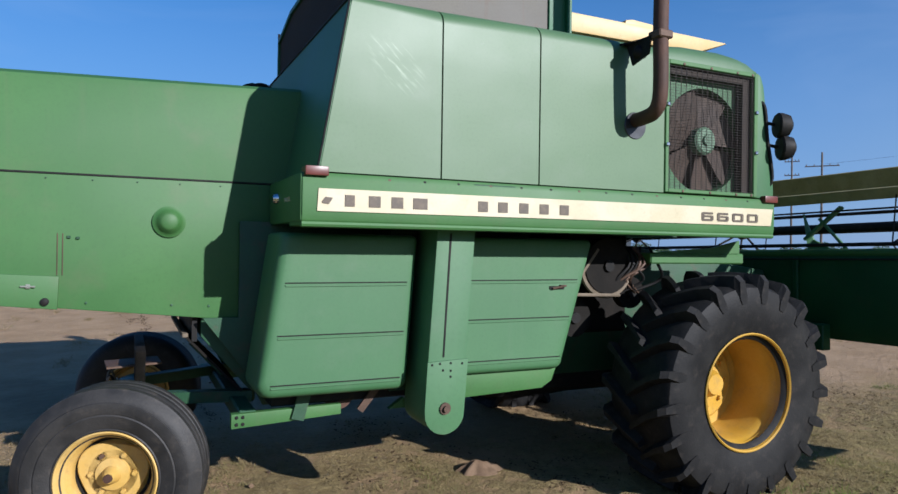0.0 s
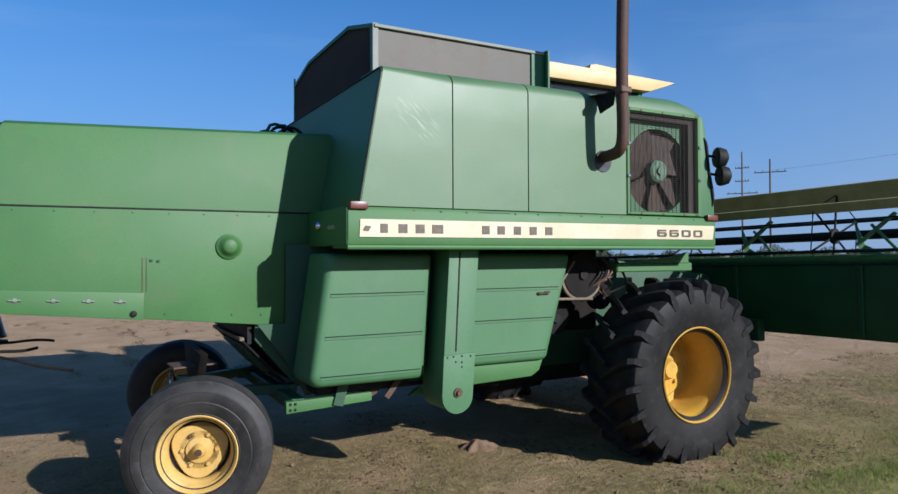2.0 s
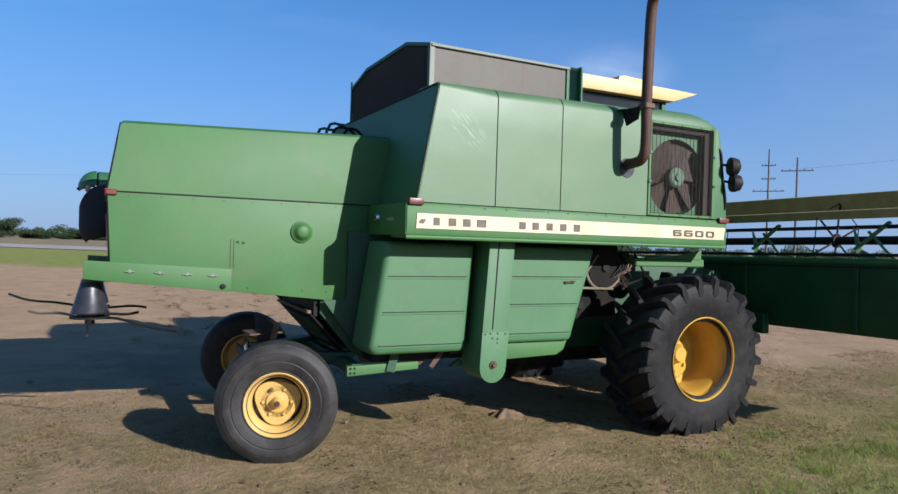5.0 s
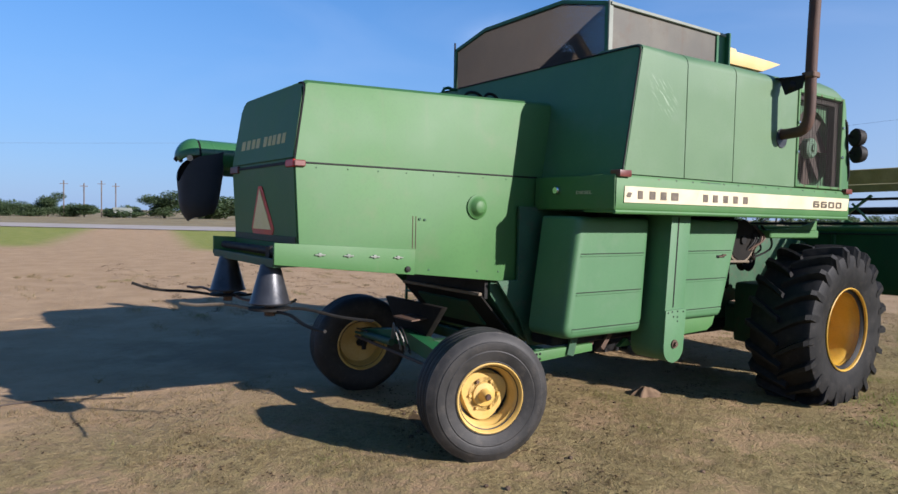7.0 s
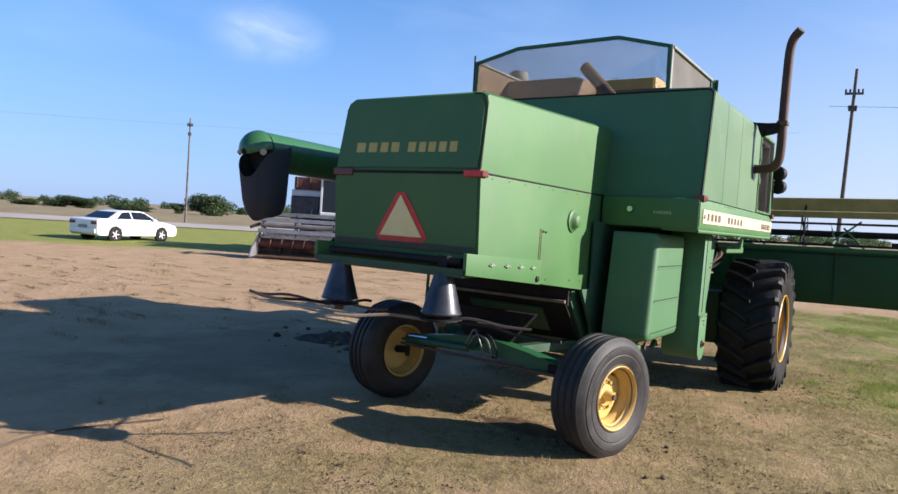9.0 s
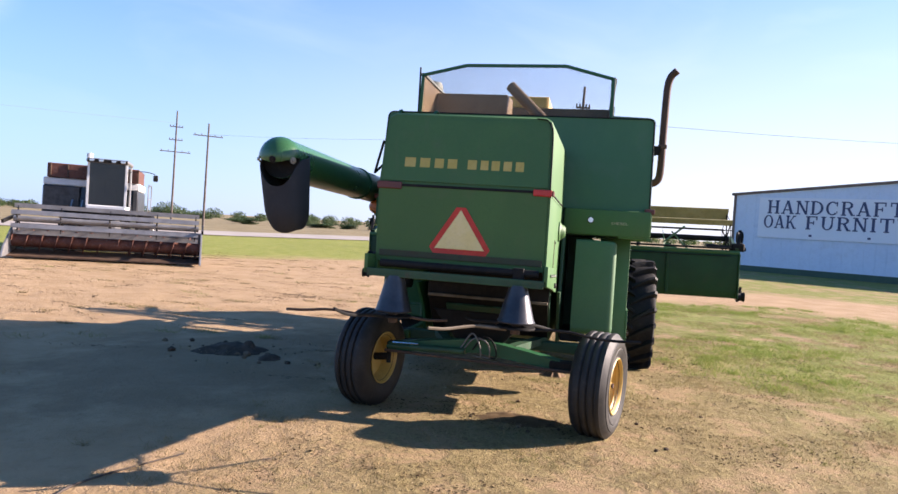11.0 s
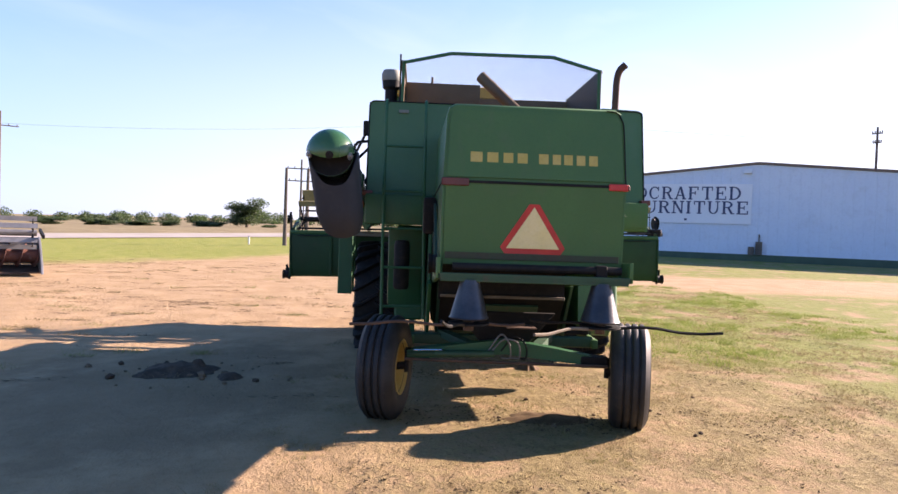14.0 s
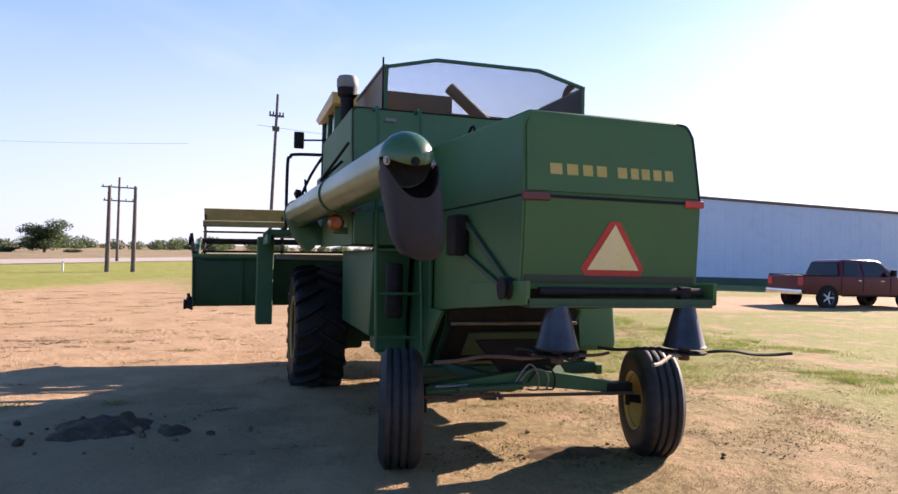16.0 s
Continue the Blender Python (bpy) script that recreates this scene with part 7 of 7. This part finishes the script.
    hp("floor_pan", prism([(1.5, 0.22), (2.6, 0.14), (2.6, 0.18), (1.5, 0.34)], "y", -W, W), RUSTY_STEEL)
    hp("auger_core", rod((2.0, -W, 0.62), (2.0, W, 0.62), 0.20, 14), AUGER_RUST, "rusty red cross auger")
    for sgn in (-1, 1):
        fl = []
        for k in range(0, 97):
            a = k / 96 * 2 * math.pi * 6
            yy = sgn * (0.25 + k / 96 * (W - 0.3))
            fl.append([(2.0 + r * math.cos(sgn * a), yy + dy, 0.62 + r * math.sin(sgn * a)) for r, dy in ((0.19, -0.01), (0.34, -0.01), (0.34, 0.01), (0.19, 0.01))])
        hp("auger_flight", loft(fl), AUGER_RUST, "rusty auger flighting")
    for sgn in (-1, 1):
        hp("end_sheet", prism([(1.5, 0.2), (1.5, 1.15), (2.0, 1.0), (2.9, 0.45), (3.1, 0.15)], "y", sgn * W - 0.03, sgn * W + 0.03, 0.01), SILVER)
    RX2, RZ2, R2 = 2.25, 1.27, 0.40
    for k in range(6):
        a = radians(30 + 60 * k)
        c, s_ = math.cos(a), math.sin(a)
        hp("reel_bat", bar((RX2 + R2 * c, -W + 0.1, RZ2 + R2 * s_), (RX2 + R2 * c, W - 0.1, RZ2 + R2 * s_), 0.03, 0.13, (-c * 0.3, 0, 1)), SILVER, "grey reel bat")
    hp("reel_tube", rod((RX2, -W + 0.1, RZ2), (RX2, W - 0.1, RZ2), 0.09, 10), SILVER)
    for y in (-W + 0.2, -W / 2, 0.0, W / 2, W - 0.2):
        hp("reel_spider", join(*[rod((RX2, y, RZ2), (RX2 + R2 * math.cos(radians(30 + 60 * k)), y, RZ2 + R2 * math.sin(radians(30 + 60 * k))), 0.02, 6) for k in range(6)]), BLACK)
    for sgn in (-1, 1):
        hp("reel_arm", bar((1.5, sgn * (W + 0.02), 1.35), (3.0, sgn * (W + 0.02), 1.18), 0.06, 0.10), BLACK)


silver_combine()


# ---------------------------------------------------------------- poles and wires
def power_pole(x, y, h, arms, lean=0.0, base=None, thick=1.0):
    z = ground_z(x, y) if base is None else base
    U = thing("utility_pole", (x, y, z), "tall weathered wooden utility pole", "utility pole", "utility poles by the road")
    top = Vector((x, y - lean * h, z + h))
    part("pole", tube([(x, y, z - 0.3), top], 0.16 * thick, 10, smooth=False, r_end=0.10 * thick), POLE_WOOD, U)
    for f, w, ang in arms:
        p = Vector((x, y, z)).lerp(top, f)
        dv = Vector((math.cos(radians(ang)), math.sin(radians(ang)), 0))
        arm = part("crossarm", bar(p - dv * w + Vector((0, 0, 0.0)), p + dv * w, 0.10, 0.12), POLE_WOOD, U)
        for s in (-0.9, -0.45, 0.45, 0.9):
            q = p + dv * w * s
            part("insulator", rod(q + Vector((0, 0, 0.05)), q + Vector((0, 0, 0.25)), 0.05, 6), POLE_WOOD, arm)
    return top


tA = power_pole(39.6, 0.45, 11.25, ((0.88, 0.45, 100), (0.80, 0.2, 100)), lean=0.027, thick=0.8)
tB = power_pole(38.0, 57.7, 10.5, ((0.93, 0.3, 120), (0.84, 0.15, 120)), thick=0.7)
tC = power_pole(81.0, 57.3, 16.0, ((0.86, 0.9, 125), (0.745, 0.9, 125), (0.64, 2.0, 125)))
tD = power_pole(74.6, 48.3, 13.4, ((0.88, 1.8, 125),))
tE = power_pole(43.5, 10.1, 5.45, ())
tF = power_pole(70.3, 13.65, 8.4, ((0.88, 1.6, 100), (0.72, 1.4, 100)))
tG = power_pole(43.7, 8.62, 5.45, ())
tI = power_pole(59.4, -43.5, 12.6, ((0.95, 0.5, 30), (0.88, 0.4, 30)), base=0.6)
wire_set = [(tD - Vector((0, 0, 1.4)), Vector((80.0, 8.0, 14.2)), 0.5), (tA - Vector((0, -1.2, 2.0)), Vector((75.0, -80.0, 16.0)), 1.4), (tC - Vector((0, 0, 1.7)), Vector((-40.0, 120.0, 9.0)), 1.2)]
for a, b, sag in wire_set:
    pts = [a.lerp(b, k / 12) - Vector((0, 0, sag * 4 * (k / 12) * (1 - k / 12))) for k in range(13)]
    tagged(finish("overhead_wire", tube(pts, 0.012, 4, smooth=False), WIRE), "thin sagging overhead power cable", "cable", "overhead wires")

for x, y in ((44.0, 12.7),):
    zz = ground_z(x, y)
    m = thing("marker_post", (x, y, zz), "short white marker post on the verge", "post")
    part("stake", box(x - 0.05, x + 0.05, y - 0.05, y + 0.05, zz - 0.1, zz + 0.55, 0.01), WHITE, m)
    part("cap", box(x - 0.06, x + 0.06, y - 0.06, y + 0.06, zz + 0.55, zz + 0.60, 0.01), SILVER, m)


# ---------------------------------------------------------------- trees
def leaf_cloud(lobes, count, size, seed):
    rng = np.random.RandomState(seed)
    vs, fs = [], []
    weights = np.array([l[3] ** 2 for l in lobes])
    pick = rng.choice(len(lobes), count, p=weights / weights.sum())
    for i in pick:
        cx, cy, cz, r, rz = lobes[i]
        v = rng.normal(size=3)
        v /= np.linalg.norm(v)
        rad = r * rng.uniform(0.35, 1.08)
        c = np.array((cx + v[0] * rad, cy + v[1] * rad, cz + v[2] * rad * rz / r))
        a = rng.normal(size=3)
        a /= np.linalg.norm(a)
        b = np.cross(a, rng.normal(size=3))
        b /= np.linalg.norm(b)
        s = size * rng.uniform(0.5, 1.4)
        k = len(vs)
        vs += [tuple(c - a * s), tuple(c + b * s * 0.6), tuple(c + a * s), tuple(c - b * s * 0.6)]
        fs.append((k, k + 1, k + 2, k + 3))
    return vs, fs


def tree(seed, h, w):
    rng = random.Random(seed)
    T = thing("tree", (0, 0, 0), "dark green broadleaf tree on the far field edge", "tree", "far trees")
    trunk = [tube([(0, 0, -0.3), (0.05 * h * rng.uniform(-1, 1) * 0.3, 0, h * 0.3), (rng.uniform(-0.2, 0.2), rng.uniform(-0.2, 0.2), h * 0.6)], h * 0.03, 7, 3, r_end=h * 0.012)]
    lobes = []
    for k in range(12):
        a = rng.uniform(0, 6.28)
        d = w * 0.5 * rng.uniform(0.15, 0.75)
        z = h * rng.uniform(0.16, 0.80)
        r = w * rng.uniform(0.20, 0.33)
        lobes.append((d * math.cos(a), d * math.sin(a), z, r, r * 0.8))
        if k < 5:
            trunk.append(tube([(0, 0, h * 0.32), (d * 0.5 * math.cos(a), d * 0.5 * math.sin(a), z * 0.75), (d * math.cos(a), d * math.sin(a), z)], h * 0.012, 5, 2, r_end=h * 0.004))
    part("trunk", join(*trunk), BARK, T)
    vs, fs = leaf_cloud(lobes, 9000, w * 0.028, seed)
    me = bpy.data.meshes.new("crown")
    me.from_pydata(vs, [], fs)
    me.materials.append(LEAF)
    ob = new("crown", me)
    ob.parent = T
    return T


kinds = [tree(11, 7.5, 7.0), tree(23, 6.0, 7.5), tree(37, 9.0, 6.5)]
# thin poles, a white house and a white box on the far road
for x, y, h in ((12.8, 144.5, 7.0), (16.2, 144.1, 6.6), (19.2, 143.7, 7.2), (21.7, 143.4, 6.8), (46.8, 137.7, 5.0)):
    z = ground_z(x, y)
    T = thing("far_pole", (x, y, z), "thin grey wooden pole, far off beside the road", "pole", "far poles")
    part("shaft", rod((x, y, z - 0.3), (x, y, z + h), 0.11, 6), POLE_WOOD, T)
    part("crossarm", box(x - 0.7, x + 0.7, y - 0.06, y + 0.06, z + h * 0.9, z + h * 0.9 + 0.12), POLE_WOOD, T)
x, y = 22.8, 143.2
z = ground_z(x, y)
G = thing("farm_house", (x, y, z), "small white house among trees, far off", "house")
part("wall", box(x - 1.6, x + 1.6, y - 1.2, y + 1.2, z - 0.2, z + 1.3), WHITE, G)
part("roof", prism([(y - 1.4, z + 1.25), (y, z + 2.0), (y + 1.4, z + 1.25)], "x", x - 1.75, x + 1.75), TANK_EDGE, G, "grey gabled roof")
part("window", box(x - 0.9, x - 0.3, y - 1.23, y - 1.2, z + 0.5, z + 1.0), CAR_GLASS, G)
x, y = 47.7, 137.4
z = ground_z(x, y)
tagged(finish("storage_box", box(x - 0.7, x + 0.7, y - 0.6, y + 0.6, z - 0.1, z + 1.3, 0.05), WHITE), "white storage box beside a pole, far off", "box")
# bearing in degrees from +x towards +y, height and width of each tree
TREE_SIZE = ((7.5, 7.0), (6.0, 7.5), (9.0, 6.5))
spots = [(87.3, 3.4, 3.8), (85.8, 3.6, 4.4), (84.8, 5.1, 4.6), (83.1, 3.4, 7.2), (79.5, 2.9, 8.9), (76.7, 6.0, 8.3), (74.9, 2.8, 2.4), (72.9, 5.5, 11.4), (70.3, 4.3, 5.0), (68.6, 3.9, 5.7), (66.0, 2.0, 5.0), (64.2, 2.1, 5.0), (62.5, 3.1, 7.0), (59.6, 2.4, 6.0), (58.2, 1.7, 4.0), (55.6, 2.9, 3.0), (53.2, 5.1, 8.4)]
spots += [(28.7, 2.4, 7.0), (25.7, 1.9, 4.0), (24.8, 2.0, 4.0), (22.5, 1.8, 7.0), (20.3, 1.6, 4.0), (17.4, 1.9, 6.0), (14.4, 6.6, 7.6), (16.6, 1.4, 3.0), (12.6, 1.1, 3.0)]
row_rng = random.Random(21)
spots += [(88.6 + 1.15 * k + row_rng.uniform(-0.3, 0.3), row_rng.uniform(1.9, 5.8), row_rng.uniform(3.0, 7.0)) for k in range(40)]
for i, (b, h, w) in enumerate(spots):
    dist = 146.0 if b < 88 else 150.0 + 20.0 * row_rng.random()
    x, y = -3.0 + dist * math.cos(radians(b)), dist * math.sin(radians(b))
    kind = i % 3
    size = (w / TREE_SIZE[kind][1], w / TREE_SIZE[kind][1], (1.0 if h > 4.2 else 0.75) * h / TREE_SIZE[kind][0])
    m = Matrix.Translation((x, y, ground_z(x, y) - 0.1)) @ Matrix.Rotation(i * 1.7, 4, "Z")
    if i < 3:
        first = kinds[kind]
        first.matrix_basis = m
    else:
        first = copy_thing(kinds[kind], m)
    first.scale = size

lob = []
rng = random.Random(5)
for k in range(420):
    b = rng.uniform(-12, 142)
    dist = rng.uniform(230, 330)
    if k % 4 == 1:
        b, dist = rng.uniform(86, 142), rng.uniform(155, 190)
    x, y = -3 + dist * math.cos(radians(b)), dist * math.sin(radians(b))
    r = rng.uniform(1.0, 2.4) * (1.35 if rng.random() < 0.2 else 0.9)
    if k % 4 == 1:
        r *= 0.50
    lob.append((x, y, ground_z(x, y) + r * 0.6, r * 1.5, r))
vs, fs = leaf_cloud(lob, 150000, 0.30, 9)
me = bpy.data.meshes.new("hedgerow")
me.from_pydata(vs, [], fs)
me.materials.append(LEAF)
tagged(new("hedgerow", me), "low dark green brush line along the horizon", "hedge", kind="stuff")


# ---------------------------------------------------------------- turf, clods and litter
def blade_material(name, a, b, greening):
    m, nt, bsdf = node_mat(name)
    rnd = nt.nodes.new("ShaderNodeNewGeometry").outputs["Random Per Island"]
    col = blend(nt, rnd, a, b)
    pos = nt.nodes.new("ShaderNodeNewGeometry").outputs["Position"]
    n = noise_tex(nt, pos, 0.9, 3.0)
    sep = nt.nodes.new("ShaderNodeSeparateXYZ")
    nt.links.new(pos, sep.inputs["Vector"])
    g = calc(nt, "MULTIPLY", ramp(nt, n, 0.50, 0.66), calc(nt, "ADD", greening, calc(nt, "MULTIPLY", ramp(nt, sep.outputs["X"], 2.0, 7.0), 0.5)))
    col = blend(nt, g, col, (0.18, 0.225, 0.05))
    nt.links.new(col, bsdf.inputs["Base Color"])
    bsdf.inputs["Roughness"].default_value = 0.8
    bsdf.inputs["Specular IOR Level"].default_value = 0.2
    let_through(nt, bsdf, col, 0.4)
    return m


rng = np.random.RandomState(3)
vs, fs = [], []
while len(fs) < 120000:
    x, y = rng.uniform(-4.5, 15.0), rng.uniform(-7.5, 3.2)
    lot = y + 0.10 * x
    n1 = noise.noise((x * 0.9, y * 0.9, 5.0)) + 0.5 * noise.noise((x * 3.0, y * 3.0, 2.0))
    if lot > 1.6 + 1.4 * n1 or n1 < -0.05 + 0.3 * rng.rand() - (0.15 if x > 6 else 0.0):
        continue
    z = ground_z(x, y) + near_relief(x, y)
    tall = 1.0 + (0.9 if n1 > 0.35 and rng.rand() < 0.35 else 0.0)
    for _ in range(rng.randint(4, 9)):
        bx, by = x + rng.normal() * 0.022, y + rng.normal() * 0.022
        a, h = rng.uniform(0, 6.28), rng.uniform(0.008, 0.034) * tall
        lx, ly = rng.normal() * h * 1.1, rng.normal() * h * 1.1
        wx, wy = 0.0028 * math.cos(a), 0.0028 * math.sin(a)
        k = len(vs)
        vs += [(bx - wx, by - wy, z - 0.004), (bx + wx, by + wy, z - 0.004), (bx + lx, by + ly, z + h)]
        fs.append((k, k + 1, k + 2))
# scattered weeds on the bare lot
for c in range(230):
    cx, cy = rng.uniform(-1.0, 22.0), rng.uniform(2.4, 15.0)
    if cy < 5.2 and cx < 7.0 and rng.rand() < 0.8:
        continue
    rad, run = rng.uniform(0.03, 0.10), rng.uniform(1.0, 4.5)
    for _ in range(int(rng.uniform(30, 120))):
        bx, by = cx + rng.normal() * rad, cy + rng.normal() * rad * run
        z = ground_z(bx, by) + near_relief(bx, by)
        a, h = rng.uniform(0, 6.28), rng.uniform(0.02, 0.07)
        lx, ly = rng.normal() * h, rng.normal() * h
        wx, wy = 0.0035 * math.cos(a), 0.0035 * math.sin(a)
        k = len(vs)
        vs += [(bx - wx, by - wy, z - 0.004), (bx + wx, by + wy, z - 0.004), (bx + lx, by + ly, z + h)]
        fs.append((k, k + 1, k + 2))
me = bpy.data.meshes.new("short_grass")
me.from_pydata(vs, [], fs)
me.materials.append(blade_material("short_dry_grass", (0.31, 0.24, 0.13), (0.20, 0.15, 0.07), 0.45))
tagged(new("short_grass", me), "sparse short dry turf of straw and green blades", "grass", kind="stuff")

# clumps of living grass on the open side
GRASS_GREEN = blade_material("living_grass", (0.16, 0.235, 0.045), (0.24, 0.27, 0.07), 0.25)
vs, fs = [], []
for c in range(900):
    cx, cy = rng.uniform(2.5, 17.0), rng.uniform(-8.5, -1.7)
    if noise.noise((cx * 0.45, cy * 0.45, 8.0)) < 0.10 - 0.014 * cx + 0.12 * rng.rand():
        continue
    rad = rng.uniform(0.05, 0.20)
    for _ in range(int(rng.uniform(50, 150))):
        bx, by = cx + rng.normal() * rad, cy + rng.normal() * rad
        z = ground_z(bx, by) + near_relief(bx, by)
        a, h = rng.uniform(0, 6.28), rng.uniform(0.02, 0.075)
        lx, ly = rng.normal() * h * 0.8, rng.normal() * h * 0.8
        wx, wy = 0.0036 * math.cos(a), 0.0036 * math.sin(a)
        k = len(vs)
        vs += [(bx - wx, by - wy, z - 0.004), (bx + wx, by + wy, z - 0.004), (bx + lx, by + ly, z + h)]
        fs.append((k, k + 1, k + 2))
me = bpy.data.meshes.new("grass_clumps")
me.from_pydata(vs, [], fs)
me.materials.append(GRASS_GREEN)
tagged(new("grass_clumps", me), "scattered clumps of short yellow-green living grass", "grass", kind="stuff")

SOIL = surface("dark_damp_soil", (0.10, 0.070, 0.05), (0.17, 0.12, 0.085), 0.95, scale=9.0, bump=0.6, spec=0.1)
SCUFF = surface("scuffed_brown_soil", (0.135, 0.088, 0.045), (0.22, 0.15, 0.08), 0.95, scale=9.0, bump=0.7, spec=0.1)
CLOD = surface("dry_soil_clod", (0.20, 0.135, 0.085), (0.29, 0.20, 0.13), 0.95, scale=9.0, bump=0.5, spec=0.1)


def heap(name, cx, cy, rx, ry, h, seed, mat, label, cat):
    bm = bmesh.new()
    n, m = 44, 16
    rings = []
    for j in range(m + 1):
        f = j / m
        ring = []
        for k in range(n):
            a = 2 * math.pi * k / n
            edge = 1 + 0.35 * noise.noise((math.cos(a) * 1.6 + seed, math.sin(a) * 1.6, 0.3)) + 0.12 * noise.noise((math.cos(a) * 6 + seed, math.sin(a) * 6, 1.3))
            x, y = cx + rx * f * edge * math.cos(a), cy + ry * f * edge * math.sin(a)
            z = h * (1 - f * f) ** 1.7 * (1 + 0.7 * noise.noise((x * 5, y * 5, seed))) + 0.30 * h * noise.noise((x * 13, y * 13, seed)) * (1 - f ** 2)
            ring.append((x, y, ground_z(x, y) + near_relief(x, y) + max(z, 0.0) + 0.006 - 0.03 * f ** 6))
        rings.append(ring)
    vs = [[bm.verts.new(p) for p in r] for r in rings]
    for a, b in zip(vs, vs[1:]):
        for k in range(n):
            bm.faces.new((a[k], a[(k + 1) % n], b[(k + 1) % n], b[k]))
    bmesh.ops.remove_doubles(bm, verts=bm.verts, dist=1e-4)
    tagged(finish(name, bm, mat, smooth=60), label, cat)


# brown crumbs of dead leaf and chaff over the turf
LITTER = surface("dead_leaf_crumb", (0.075, 0.048, 0.028), (0.15, 0.10, 0.055), 0.9, scale=3.0, grain=9.0, bump=0.0, spec=0.1)
vs, fs = [], []
while len(fs) < 9000:
    x, y = rng.uniform(-4.0, 9.0), rng.uniform(-6.5, 1.2)
    n1 = noise.noise((x * 1.1, y * 1.1, 9.0)) + 0.5 * noise.noise((x * 4.0, y * 4.0, 4.0))
    if n1 < 0.05 + 0.4 * rng.rand():
        continue
    z = ground_z(x, y) + near_relief(x, y)
    a, r = rng.uniform(0, 6.28), rng.uniform(0.005, 0.020)
    c, s_ = r * math.cos(a), r * math.sin(a)
    k = len(vs)
    vs += [(x + c, y + s_, z + rng.uniform(0.002, 0.014)), (x - s_ * 0.5, y + c * 0.5, z + 0.003), (x - c, y - s_, z + rng.uniform(0.0, 0.010)), (x + s_ * 0.5, y - c * 0.5, z + 0.002)]
    fs.append((k, k + 1, k + 2, k + 3))
for c in range(420):
    cx, cy = rng.uniform(1.0, 24.0), rng.uniform(1.8, 18.0)
    big = 1.0
    if c < 14:
        cx, cy, big = 9.6 + rng.normal() * 0.5, 5.4 + rng.normal() * 0.55, 1.5
    elif cx < 6.5 and cy < 6.5 and rng.rand() < 0.75:
        continue
    turn, run = rng.normal() * 0.4, rng.uniform(0.10, 0.40) * big
    for _ in range(int(rng.uniform(12, 46) * big)):
        along, over = rng.normal() * run, rng.normal() * 0.035 * big
        x, y = cx + over - along * math.sin(turn), cy + along * math.cos(turn)
        z = ground_z(x, y) + near_relief(x, y)
        a, r = turn + math.pi / 2 + rng.normal() * 0.5, rng.uniform(0.015, 0.05)
        c_, s_ = r * math.cos(a), r * math.sin(a)
        k = len(vs)
        vs += [(x + c_, y + s_, z + rng.uniform(0.006, 0.03)), (x - s_ * 0.14, y + c_ * 0.14, z + 0.006), (x - c_, y - s_, z + rng.uniform(0.002, 0.012)), (x + s_ * 0.14, y - c_ * 0.14, z + 0.004)]
        fs.append((k, k + 1, k + 2, k + 3))
me = bpy.data.meshes.new("leaf_litter")
me.from_pydata(vs, [], fs)
me.materials.append(LITTER)
tagged(new("leaf_litter", me), "brown crumbs of dead leaves and mown grass on the dirt", "litter", kind="stuff")

heap("dirt_mound", 2.92, 3.40, 0.52, 0.50, 0.075, 3.0, SOIL, "small dark heap of damp soil on the dirt", "dirt mound")
heap("dirt_mound", 3.02, 3.22, 0.13, 0.12, 0.12, 9.0, SOIL, "dark lump of damp soil on the heap", "dirt mound")
heap("dirt_mound", 3.10, 3.60, 0.09, 0.08, 0.07, 13.0, SOIL, "small dark lump of damp soil", "dirt mound")
heap("dirt_mound", 2.70, 2.78, 0.20, 0.16, 0.035, 15.0, SOIL, "low dark patch of crumbled soil", "dirt mound")
heap("dirt_mound", 3.55, -0.62, 0.20, 0.14, 0.07, 8.0, CLOD, "small crumbly clod heap beside the machine", "dirt mound")
heap("dirt_mound", 1.32, -0.42, 0.24, 0.50, 0.032, 5.0, SCUFF, "low brown ridge of scuffed soil", "dirt mound")
rng = random.Random(12)
for k in range(120):
    x, y = rng.uniform(0.8, 5.5), rng.uniform(-2.2, 0.1)
    if k > 28:
        x, y = 2.92 + rng.gauss(0, 0.42), 3.30 + rng.gauss(0, 0.42)
    if k > 78:
        x, y = 1.32 + rng.gauss(0, 0.13), -0.42 + rng.gauss(0, 0.30)
    r = rng.uniform(0.007, 0.024) * (2.0 if 62 < k < 79 else 1.0) + (0.022 if 73 < k < 79 else 0.0)
    bm = bmesh.new()
    bmesh.ops.create_icosphere(bm, subdivisions=1, radius=r)
    for v in bm.verts:
        v.co *= rng.uniform(0.7, 1.25)
        v.co.z *= 0.7
    moved(bm, Matrix.Translation((x, y, ground_z(x, y) + near_relief(x, y) + r * 0.3)))
    tagged(finish("soil_clod", bm, CLOD if k % 3 else SOIL, smooth=0), "small dry clod of soil on the ground", "clod", "loose clods")
for pts in ([(-1.95, 1.75, 0), (-1.55, 1.98, 0), (-1.20, 1.97, 0), (-0.64, 1.75, 0)],):
    p = [(x, y, near_relief(x, y) + 0.012) for x, y, _ in pts]
    tagged(finish("dead_stick", tube(p, 0.010, 6, 5, r_end=0.006), BARK), "thin dark dead stick lying on the ground", "stick")
